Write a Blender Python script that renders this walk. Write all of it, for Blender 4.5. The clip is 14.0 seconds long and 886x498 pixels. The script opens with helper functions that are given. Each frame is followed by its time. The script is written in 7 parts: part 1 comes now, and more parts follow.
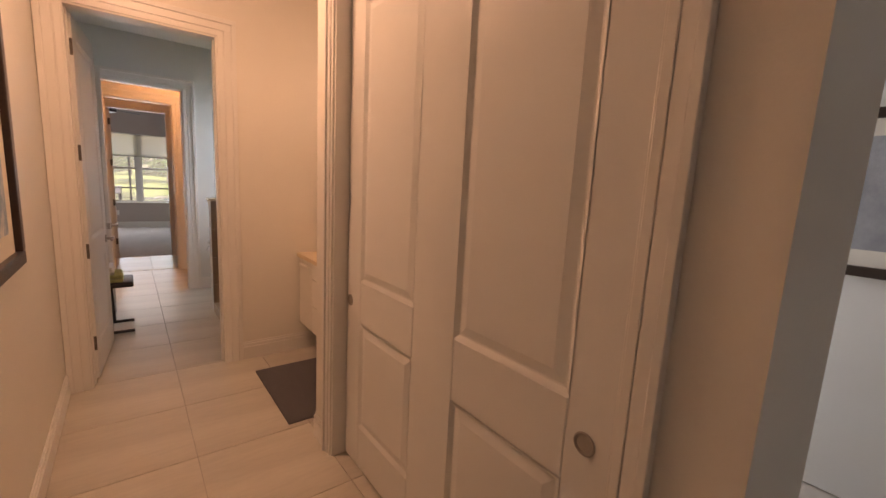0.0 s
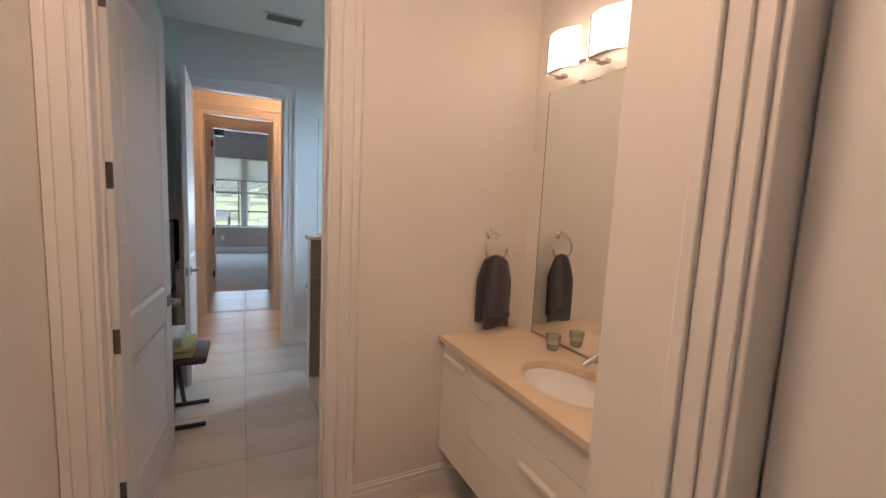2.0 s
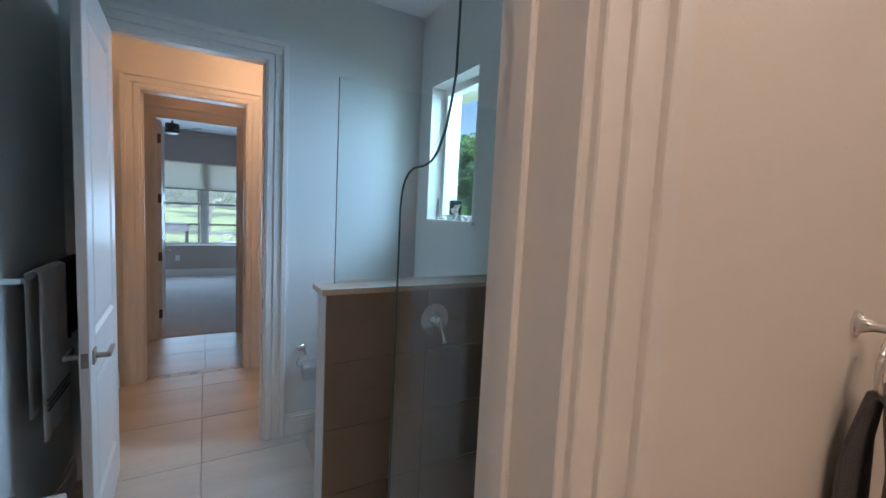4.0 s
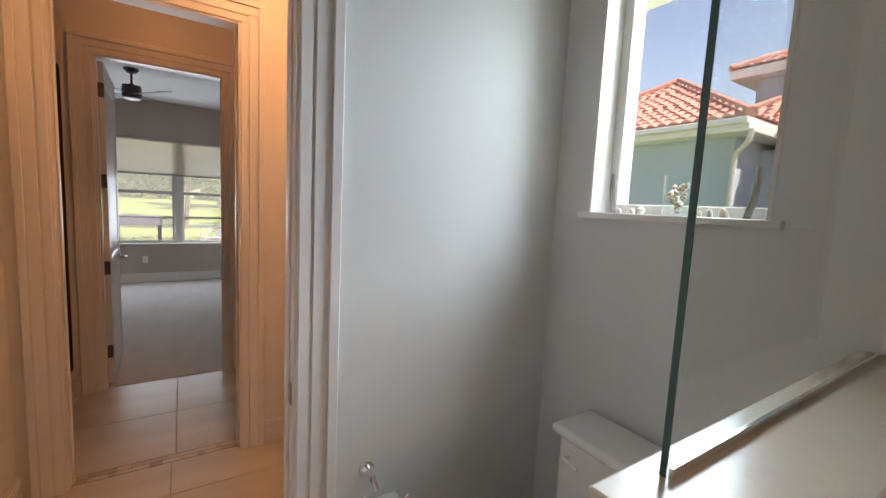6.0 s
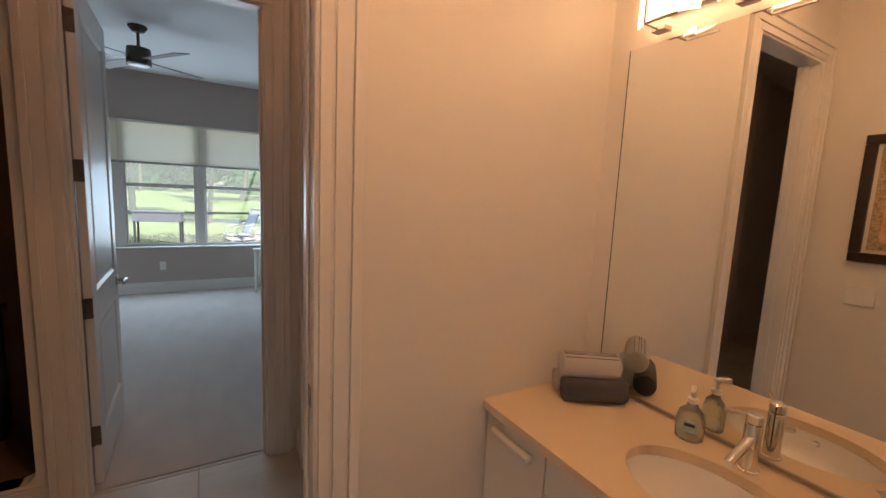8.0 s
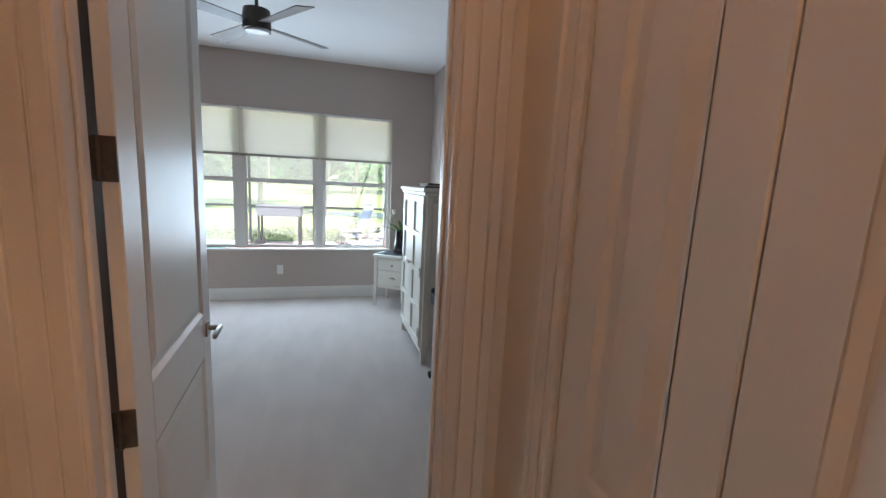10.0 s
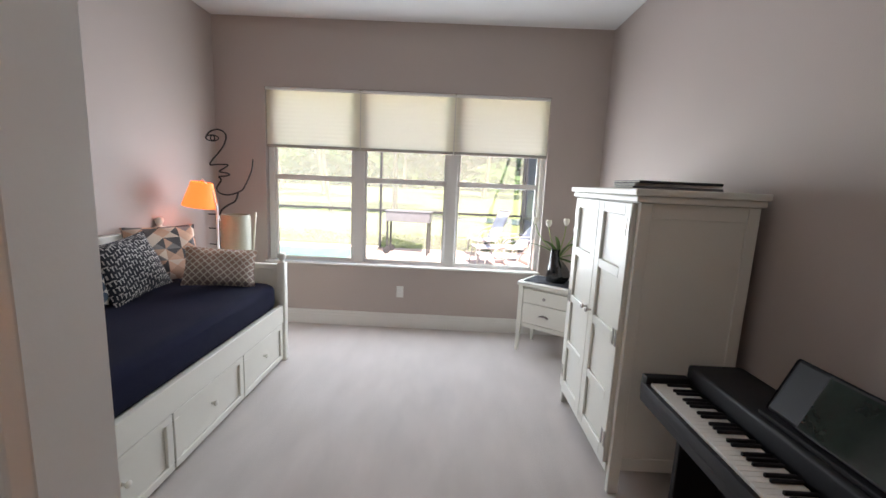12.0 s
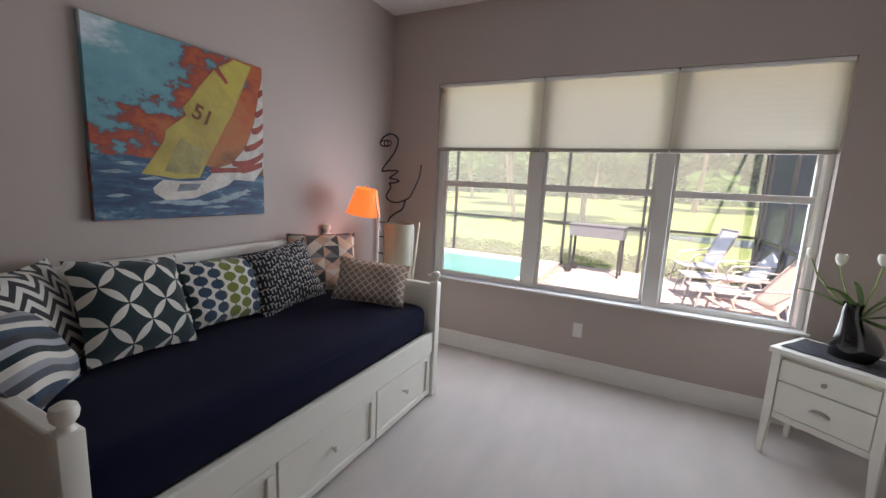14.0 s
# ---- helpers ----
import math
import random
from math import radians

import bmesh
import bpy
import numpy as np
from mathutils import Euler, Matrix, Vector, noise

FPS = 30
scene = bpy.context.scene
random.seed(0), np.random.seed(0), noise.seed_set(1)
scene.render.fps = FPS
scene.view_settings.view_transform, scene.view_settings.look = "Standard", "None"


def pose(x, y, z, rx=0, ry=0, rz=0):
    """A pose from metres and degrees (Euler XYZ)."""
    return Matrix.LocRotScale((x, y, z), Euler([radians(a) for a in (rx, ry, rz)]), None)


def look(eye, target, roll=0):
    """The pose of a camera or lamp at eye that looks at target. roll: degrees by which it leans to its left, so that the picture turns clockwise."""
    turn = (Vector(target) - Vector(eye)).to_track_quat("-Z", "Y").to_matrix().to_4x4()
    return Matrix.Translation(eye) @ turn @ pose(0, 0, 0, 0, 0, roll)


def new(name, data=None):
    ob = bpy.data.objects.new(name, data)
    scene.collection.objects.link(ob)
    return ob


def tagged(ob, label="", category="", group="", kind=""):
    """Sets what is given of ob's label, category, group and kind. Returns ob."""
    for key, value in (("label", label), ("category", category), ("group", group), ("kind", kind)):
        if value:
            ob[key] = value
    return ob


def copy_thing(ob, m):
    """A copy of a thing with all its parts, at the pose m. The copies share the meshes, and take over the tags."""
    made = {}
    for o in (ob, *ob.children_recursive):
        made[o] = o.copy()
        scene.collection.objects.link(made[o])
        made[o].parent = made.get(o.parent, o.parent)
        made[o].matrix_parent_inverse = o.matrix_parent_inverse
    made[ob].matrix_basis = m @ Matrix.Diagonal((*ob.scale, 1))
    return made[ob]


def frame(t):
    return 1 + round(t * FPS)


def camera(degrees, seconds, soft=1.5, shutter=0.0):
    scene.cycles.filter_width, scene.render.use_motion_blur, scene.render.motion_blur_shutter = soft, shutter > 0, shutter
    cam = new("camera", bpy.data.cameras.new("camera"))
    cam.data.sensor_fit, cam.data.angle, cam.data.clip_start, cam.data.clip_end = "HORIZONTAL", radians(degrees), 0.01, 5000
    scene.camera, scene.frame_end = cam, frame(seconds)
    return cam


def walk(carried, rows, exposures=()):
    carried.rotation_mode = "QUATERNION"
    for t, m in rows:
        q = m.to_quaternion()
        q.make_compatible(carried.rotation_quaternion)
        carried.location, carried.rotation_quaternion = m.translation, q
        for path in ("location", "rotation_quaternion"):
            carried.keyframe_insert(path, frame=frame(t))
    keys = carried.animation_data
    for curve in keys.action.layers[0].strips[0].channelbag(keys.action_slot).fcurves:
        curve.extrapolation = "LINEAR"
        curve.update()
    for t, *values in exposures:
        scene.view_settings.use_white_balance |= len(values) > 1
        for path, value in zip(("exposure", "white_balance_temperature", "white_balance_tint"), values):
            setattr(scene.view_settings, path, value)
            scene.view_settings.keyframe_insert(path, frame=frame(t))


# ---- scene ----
cam = camera(94.5, 14.0)
PATH = [
    (0, (0.265, -0.519, 1.485), (1.473, 1.044, 1.177), 3.0),
    (0.5, (0.358, -0.13, 1.468), (1.363, 1.574, 1.167), 2.8),
    (1, (0.454, 0.273, 1.513), (1.344, 2.042, 1.232), 2.8),
    (1.5, (0.452, 0.712, 1.529), (1.313, 2.5, 1.274), 2.7),
    (2, (0.476, 1.121, 1.533), (1.354, 2.903, 1.303), 2.8),
    (2.5, (0.514, 1.502, 1.553), (1.427, 3.269, 1.346), 2.7),
    (3, (0.489, 1.897, 1.554), (1.437, 3.648, 1.366), 2.8),
    (3.5, (0.49, 2.283, 1.566), (1.469, 4.017, 1.393), 2.8),
    (5.8, (0.569, 4.078, 1.507), (1.642, 5.754, 1.305), 2.8),
    (6, (0.559, 4.25, 1.51), (1.631, 5.925, 1.3), 2.8),
    (6.5, (0.556, 4.656, 1.504), (1.627, 6.331, 1.288), 2.9),
    (7, (0.607, 5.032, 1.524), (1.662, 6.714, 1.289), 2.7),
    (7.5, (0.583, 5.374, 1.512), (1.619, 7.068, 1.269), 2.6),
    (8, (0.576, 5.692, 1.528), (1.574, 7.407, 1.273), 2.6),
    (8.5, (0.577, 6.054, 1.532), (1.515, 7.801, 1.271), 2.7),
    (11, (0.504, 7.78, 1.557), (0.767, 9.737, 1.234), 2.7),
    (11.5, (0.537, 8.157, 1.524), (0.658, 10.128, 1.208), 2.7),
    (12, (0.512, 8.48, 1.499), (0.483, 10.455, 1.185), 2.6),
    (12.5, (0.486, 8.764, 1.508), (0.284, 10.73, 1.199), 2.6),
    (13, (0.48, 9.019, 1.509), (0.103, 10.959, 1.197), 2.7),
    (13.5, (0.474, 9.183, 1.488), (-0.114, 11.07, 1.184), 2.8),
    (13.8, (0.461, 9.238, 1.484), (-0.297, 11.062, 1.172), 2.8),
    (14, (0.437, 9.235, 1.484), (-0.441, 11.005, 1.174), 2.9),
]
EXPOSURES = [
    (0.0, 0.80, 9000, 36), (0.5, 1.02, 6500, 20), (1.5, 0.90, 6300, 19), (2.5, 0.85, 6250, 18), (3.5, 0.62, 5400, 12), (3.7, 0.62, 5400, 12),
    (5.8, 0.78, 8100, 28), (6.1, 0.74, 8100, 28), (6.5, 0.54, 8100, 28), (7.0, 0.54, 8100, 28), (7.5, 0.55, 10500, 30), (8.0, 0.75, 6800, 18), (8.5, 0.98, 5500, 10), (8.7, 0.98, 5500, 10), (11.0, 1.70, 8100, 29), (12.0, 1.60, 8200, 30), (14.0, 1.02, 8200, 32),
]
walk(cam, [(t, look(eye, target, roll)) for t, eye, target, roll in PATH], EXPOSURES)

# ---------------------------------------------------------------- light
world = bpy.data.worlds.new("sky")
scene.world = world
world.use_nodes = True
_n, _l = world.node_tree.nodes, world.node_tree.links
_sky = _n.new("ShaderNodeTexSky")
_sky.sky_type, _sky.sun_disc = "NISHITA", False
_sky.sun_elevation, _sky.sun_rotation = radians(52), radians(157)
_n["Background"].inputs["Strength"].default_value = 0.15
_l.new(_sky.outputs["Color"], _n["Background"].inputs["Color"])

sun = new("sun", bpy.data.lights.new("sun", "SUN"))
sun.data.energy, sun.data.angle, sun.data.color = 5.0, radians(0.5), (1.0, 0.97, 0.93)
sun.matrix_world = look((0, 0, 50), (-0.30 * 50, 0.70 * 50, 50 - 1.05 * 50))


def area_lamp(name, eye, target, w, h, power, colour):
    d = bpy.data.lights.new(name, "AREA")
    d.shape, d.size, d.size_y, d.energy, d.color = "RECTANGLE", w, h, power, colour
    ob = new(name, d)
    ob.matrix_world = look(eye, target)
    return ob


area_lamp("window_daylight", (0.045, 12.61, 1.22), (0.3, 8, 1.15), 2.6, 1.0, 27, (0.54, 0.79, 1.0))
area_lamp("bathroom_daylight", (2.75, 4.92, 2.58), (0.3, 5.05, 1.0), 1.3, 1.4, 98, (0.54, 0.79, 1.0))
# Unseen lamp, added to brighten the far room's wall with bluish light.
area_lamp("far_room_fill", (2.62, 1.72, 1.5), (2.7, -1.0, 1.2), 0.72, 1.5, 16, (0.62, 0.80, 1.0))

# ---------------------------------------------------------------- materials
MATS = {}


def mat(name, base, rough=0.6, metal=0.0, vary=0.08, scale=6.0, grain=60.0, bump=0.05, stretch=(1, 1, 1), tint=None, spec=0.5, sheen=0.0, piece=0.0, transmission=0.0, emit=0.0, emit_col=None, coat=0.0):
    """A paint-like surface with broad and fine variation and relief."""
    if name in MATS:
        return MATS[name]
    m = bpy.data.materials.new(name)
    m.use_nodes = True
    n, l = m.node_tree.nodes, m.node_tree.links
    b = n["Principled BSDF"]
    tc = n.new("ShaderNodeTexCoord")
    mp = n.new("ShaderNodeMapping")
    mp.inputs["Scale"].default_value = stretch
    l.new(tc.outputs["Object"], mp.inputs["Vector"])
    n1 = n.new("ShaderNodeTexNoise")
    n1.inputs["Scale"].default_value, n1.inputs["Detail"].default_value = scale, 5
    n2 = n.new("ShaderNodeTexNoise")
    n2.inputs["Scale"].default_value, n2.inputs["Detail"].default_value = grain, 3
    for q in (n1, n2):
        l.new(mp.outputs["Vector"], q.inputs["Vector"])
    mix = n.new("ShaderNodeMix")
    mix.data_type = "RGBA"
    lo = tint or [max(0, c * (1 - 2 * vary)) for c in base]
    hi = [min(1, c * (1 + vary)) for c in base]
    mix.inputs["A"].default_value, mix.inputs["B"].default_value = (*lo, 1), (*hi, 1)
    add = n.new("ShaderNodeMath")
    add.operation = "MULTIPLY_ADD"
    l.new(n2.outputs["Fac"], add.inputs[0])
    add.inputs[1].default_value = 0.35
    l.new(n1.outputs["Fac"], add.inputs[2])
    ramp = n.new("ShaderNodeMapRange")
    ramp.inputs["From Min"].default_value, ramp.inputs["From Max"].default_value = 0.35, 1.0
    l.new(add.outputs[0], ramp.inputs["Value"])
    l.new(ramp.outputs[0], mix.inputs["Factor"])
    col = mix.outputs["Result"]
    if piece:
        oi = n.new("ShaderNodeObjectInfo")
        hs = n.new("ShaderNodeHueSaturation")
        mr = n.new("ShaderNodeMapRange")
        mr.inputs["To Min"].default_value, mr.inputs["To Max"].default_value = 1 - piece, 1 + piece
        l.new(oi.outputs["Random"], mr.inputs["Value"])
        l.new(mr.outputs[0], hs.inputs["Value"])
        l.new(col, hs.inputs["Color"])
        col = hs.outputs["Color"]
    l.new(col, b.inputs["Base Color"])
    rr = n.new("ShaderNodeMapRange")
    rr.inputs["To Min"].default_value, rr.inputs["To Max"].default_value = max(0.0, rough - 0.03), min(1, rough + 0.03)
    l.new(n1.outputs["Fac"], rr.inputs["Value"])
    if rough > 0.04:
        l.new(rr.outputs[0], b.inputs["Roughness"])
    else:
        b.inputs["Roughness"].default_value = rough
    b.inputs["Metallic"].default_value = metal
    b.inputs["Specular IOR Level"].default_value = spec
    b.inputs["Sheen Weight"].default_value = sheen
    b.inputs["Coat Weight"].default_value = coat
    b.inputs["Transmission Weight"].default_value = transmission
    if emit:
        b.inputs["Emission Color"].default_value = (*(emit_col or base), 1)
        b.inputs["Emission Strength"].default_value = emit
    if bump:
        bp = n.new("ShaderNodeBump")
        bp.inputs["Strength"].default_value, bp.inputs["Distance"].default_value = bump, 0.02
        l.new(n2.outputs["Fac"], bp.inputs["Height"])
        l.new(bp.outputs["Normal"], b.inputs["Normal"])
    MATS[name] = m
    return m


cream_paint = mat("cream_wall_paint", (0.80, 0.765, 0.70), 0.5, vary=0.02, scale=1.5, grain=180, bump=0.06)
bath_paint = mat("pale_aqua_wall_paint", (0.72, 0.735, 0.715), 0.62, vary=0.02, scale=1.5, grain=180, bump=0.03)
bed_paint = mat("greige_wall_paint", (0.50, 0.42, 0.38), 0.6, vary=0.02, scale=1.5, grain=180, bump=0.07)
ceil_paint = mat("ceiling_paint", (0.84, 0.84, 0.83), 0.8, vary=0.02, scale=2, grain=120, bump=0.1)
white_paint = mat("white_trim_paint", (0.80, 0.78, 0.74), 0.33, vary=0.015, scale=3, grain=90, bump=0.015)
door_paint = mat("white_door_paint", (0.78, 0.77, 0.74), 0.36, vary=0.015, scale=3, grain=200, bump=0.02)
furn_white = mat("off_white_furniture_paint", (0.80, 0.78, 0.70), 0.4, vary=0.02, scale=3, grain=80, bump=0.02)
lacquer = mat("white_cabinet_lacquer", (0.80, 0.77, 0.70), 0.3, vary=0.015, scale=2, grain=120, bump=0.01)
tile_mat = mat("stone_look_floor_tile", (0.60, 0.555, 0.48), 0.32, vary=0.10, scale=2.2, grain=22, bump=0.03, stretch=(0.35, 2.2, 1), tint=(0.47, 0.43, 0.37), piece=0.035)
grout_mat = mat("floor_grout", (0.47, 0.43, 0.38), 0.9, vary=0.1, grain=200, bump=0.2)
mosaic_mat = mat("mosaic_stone", (0.52, 0.43, 0.33), 0.4, vary=0.12, scale=9, piece=0.3)
wall_tile = mat("taupe_shower_tile", (0.40, 0.34, 0.28), 0.35, vary=0.08, scale=2.5, grain=30, stretch=(2, 0.6, 3), bump=0.03, piece=0.06)
dark_tile = mat("brown_shower_tile", (0.30, 0.24, 0.185), 0.4, vary=0.12, scale=3, grain=40, bump=0.03, piece=0.05)
stone_cap = mat("cream_stone_cap", (0.72, 0.64, 0.52), 0.25, vary=0.05, scale=5, bump=0.01)
counter_mat = mat("cream_stone_counter", (0.72, 0.58, 0.41), 0.34, vary=0.006, scale=3, grain=200, bump=0.01)
porcelain = mat("white_porcelain", (0.86, 0.85, 0.82), 0.08, vary=0.005, bump=0.0, coat=0.4)
chrome = mat("polished_chrome", (0.82, 0.82, 0.82), 0.12, 1.0, vary=0.02, bump=0.0)
nickel = mat("brushed_nickel", (0.42, 0.39, 0.36), 0.36, 1.0, vary=0.05, scale=20, bump=0.02)
mirror_mat = mat("mirror_silver", (0.90, 0.92, 0.90), 0.0, 1.0, vary=0.0, bump=0.0)


def clear_glass(name, tint):
    m = bpy.data.materials.new(name)
    m.use_nodes = True
    n, l = m.node_tree.nodes, m.node_tree.links
    n.remove(n["Principled BSDF"])
    tr, gl, fr, mx = n.new("ShaderNodeBsdfTransparent"), n.new("ShaderNodeBsdfGlossy"), n.new("ShaderNodeLayerWeight"), n.new("ShaderNodeMixShader")
    pw, ma = n.new("ShaderNodeMath"), n.new("ShaderNodeMath")
    pw.operation, ma.operation = "POWER", "MULTIPLY_ADD"
    pw.inputs[1].default_value, ma.inputs[1].default_value, ma.inputs[2].default_value = 4.0, 0.45, 0.025
    tr.inputs["Color"].default_value = (*tint, 1)
    gl.inputs["Roughness"].default_value = 0.01
    l.new(fr.outputs["Facing"], pw.inputs[0]), l.new(pw.outputs[0], ma.inputs[0])
    l.new(ma.outputs[0], mx.inputs[0]), l.new(tr.outputs[0], mx.inputs[1]), l.new(gl.outputs[0], mx.inputs[2])
    l.new(mx.outputs[0], n["Material Output"].inputs["Surface"])
    return m


glass_mat = clear_glass("clear_glass", (0.96, 0.985, 0.975))
glass_edge = mat("green_glass_edge", (0.03, 0.10, 0.085), 0.1, vary=0.05, bump=0.0)
carpet_mat = mat("grey_carpet_pile", (0.58, 0.52, 0.48), 0.97, vary=0.07, scale=3.2, grain=330, bump=0.3, stretch=(1.8, 0.6, 1), sheen=0.3, spec=0.1)
black_lacquer = mat("black_piano_finish", (0.010, 0.010, 0.012), 0.5, spec=0.3, vary=0.1, bump=0.01)
black_metal = mat("black_metal", (0.02, 0.02, 0.02), 0.45, 0.3, vary=0.1)
key_white = mat("ivory_key", (0.80, 0.78, 0.72), 0.3, vary=0.01, bump=0.0)
dark_wood = mat("dark_brown_frame_wood", (0.035, 0.018, 0.012), 0.35, vary=0.2, scale=8, stretch=(1, 1, 6))
navy_cloth = mat("navy_cotton_cover", (0.007, 0.008, 0.028), 0.9, vary=0.10, scale=4, grain=300, bump=0.2, sheen=0.03, spec=0.12)
grey_towel = mat("charcoal_terry_towel", (0.075, 0.068, 0.078), 0.95, vary=0.15, grain=350, bump=0.8, sheen=0.4, spec=0.1)
white_towel = mat("white_terry_towel", (0.78, 0.76, 0.72), 0.95, vary=0.06, grain=350, bump=0.8, sheen=0.3, spec=0.1)
lime_towel = mat("lime_terry_towel", (0.55, 0.60, 0.25), 0.95, vary=0.08, grain=350, bump=0.8, sheen=0.3, spec=0.1)
rug_mat = mat("purple_grey_bath_mat", (0.10, 0.085, 0.10), 0.97, vary=0.2, scale=20, grain=300, bump=1.0, sheen=0.3, spec=0.1)
bulb_glow = mat("frosted_lamp_glass", (0.95, 0.90, 0.82), 0.4, vary=0.01, bump=0.0, emit=1.6, emit_col=(1.0, 0.76, 0.57))
bulb_glow_warm = mat("frosted_lamp_glass_warm", (0.95, 0.90, 0.82), 0.4, vary=0.01, bump=0.0, emit=2.4, emit_col=(1.0, 0.62, 0.34))
orange_shade = mat("orange_lamp_shade", (0.75, 0.17, 0.03), 0.7, vary=0.05, scale=20, emit=0.55, emit_col=(1.0, 0.20, 0.05))
plastic_white = mat("white_plastic", (0.82, 0.81, 0.78), 0.35, vary=0.01, bump=0.0)

# ---------------------------------------------------------------- mesh helpers


def box(bm, lo, hi, bevel=0.0, seg=1):
    """A box from corner to corner, with bevelled edges."""
    v = [bm.verts.new((x, y, z)) for x in (lo[0], hi[0]) for y in (lo[1], hi[1]) for z in (lo[2], hi[2])]
    f = [bm.faces.new([v[i] for i in q]) for q in ((0, 1, 3, 2), (4, 6, 7, 5), (0, 4, 5, 1), (2, 3, 7, 6), (0, 2, 6, 4), (1, 5, 7, 3))]
    if bevel:
        es = list({e for q in f for e in q.edges})
        bmesh.ops.bevel(bm, geom=es, offset=bevel, segments=seg, profile=0.5, affect="EDGES")
    return bm


def lathe(bm, prof, seg=20, at=(0, 0, 0), axis="z"):
    """Turns a profile of (radius, height) round an axis."""
    rings = []
    for r, h in prof:
        ring = []
        for i in range(seg):
            a = 2 * math.pi * i / seg
            p = (r * math.cos(a), r * math.sin(a), h)
            if axis == "x":
                p = (p[2], p[0], p[1])
            if axis == "y":
                p = (p[0], p[2], p[1])
            ring.append(bm.verts.new((at[0] + p[0], at[1] + p[1], at[2] + p[2])))
        rings.append(ring)
    for a, b in zip(rings, rings[1:]):
        for i in range(seg):
            bm.faces.new((a[i], a[(i + 1) % seg], b[(i + 1) % seg], b[i]))
    for ring in (rings[0], rings[-1]):
        bm.faces.new(ring)
    return bm


def tube(bm, pts, r, seg=8, closed=False):
    """A round bar along points."""
    pts = [Vector(p) for p in pts]
    rings = []
    for i, p in enumerate(pts):
        a = pts[max(i - 1, 0)] if not closed else pts[i - 1]
        b = pts[min(i + 1, len(pts) - 1)] if not closed else pts[(i + 1) % len(pts)]
        d = (b - a).normalized()
        u = d.cross(Vector((0.31, 0.17, 0.93)))
        if u.length < 0.05:
            u = d.cross(Vector((1, 0, 0)))
        u.normalize()
        w = d.cross(u)
        rings.append([bm.verts.new(p + r * (math.cos(2 * math.pi * k / seg) * u + math.sin(2 * math.pi * k / seg) * w)) for k in range(seg)])
    pairs = list(zip(rings, rings[1:])) + ([(rings[-1], rings[0])] if closed else [])
    for a, b in pairs:
        for k in range(seg):
            bm.faces.new((a[k], a[(k + 1) % seg], b[(k + 1) % seg], b[k]))
    if not closed:
        bm.faces.new(rings[0][::-1]), bm.faces.new(rings[-1])
    return bm


def mesh_of(name, bm, material, smooth=False):
    bmesh.ops.recalc_face_normals(bm, faces=bm.faces[:])
    me = bpy.data.meshes.new(name)
    bm.to_mesh(me)
    bm.free()
    for m in material if isinstance(material, (list, tuple)) else [material]:
        me.materials.append(m)
    if smooth:
        me.shade_smooth()
        me.set_sharp_from_angle(angle=radians(40))
    return me


ROOM = Matrix()  # where the things of a room are set


def part(name, bm, material, parent=None, label="", smooth=False, at=None):
    """Links a bmesh as one mesh object under a thing or a part."""
    ob = new(name, mesh_of(name, bm, material, smooth))
    if parent is not None:
        ob.parent = parent
    if at is not None:
        ob.matrix_basis = at
    if parent is None:
        ob.matrix_basis = ROOM @ ob.matrix_basis
    if label:
        tagged(ob, label)
    return ob


def thing(name, label, category, m=None, group="", kind=""):
    ob = tagged(new(name), label, category, group, kind)
    ob.empty_display_size = 0.1
    ob.matrix_basis = ROOM @ (m if m is not None else Matrix())
    return ob


def B(lo, hi, bevel=0.0, seg=1):
    return box(bmesh.new(), lo, hi, bevel, seg)


def structure(name, bm, material, label, category="wall", smooth=False):
    return tagged(part(name, bm, material, smooth=smooth), label, category, kind="structure")


# ---------------------------------------------------------------- structure
CEIL = 2.97


def wall_y(name, y0, y1, x0, x1, holes, front, back, label, z1=CEIL):
    """A wall across y with openings (xa, xb, za, zb); front faces -y."""
    bm = bmesh.new()
    xs = x0
    for xa, xb, za, zb in sorted(holes):
        if xa > xs:
            box(bm, (xs, y0, 0), (xa, y1, z1))
        if za > 0:
            box(bm, (xa, y0, 0), (xb, y1, za))
        if zb < z1:
            box(bm, (xa, y0, zb), (xb, y1, z1))
        xs = xb
    if xs < x1:
        box(bm, (xs, y0, 0), (x1, y1, z1))
    bmesh.ops.recalc_face_normals(bm, faces=bm.faces[:])
    for f in bm.faces:
        f.material_index = 1 if f.normal.y > 0.5 else 0
    return structure(name, bm, [front, back], label)


def wall_x(name, x0, x1, y0, y1, holes, left, right, label, z1=CEIL):
    """A wall across x with openings (ya, yb, za, zb); left faces -x."""
    bm = bmesh.new()
    ys = y0
    for ya, yb, za, zb in sorted(holes):
        if ya > ys:
            box(bm, (x0, ys, 0), (x1, ya, z1))
        if za > 0:
            box(bm, (x0, ya, 0), (x1, yb, za))
        if zb < z1:
            box(bm, (x0, ya, zb), (x1, yb, z1))
        ys = yb
    if ys < y1:
        box(bm, (x0, ys, 0), (x1, y1, z1))
    bmesh.ops.recalc_face_normals(bm, faces=bm.faces[:])
    for f in bm.faces:
        f.material_index = 1 if f.normal.x > 0.5 else 0
    return structure(name, bm, [left, right], label)


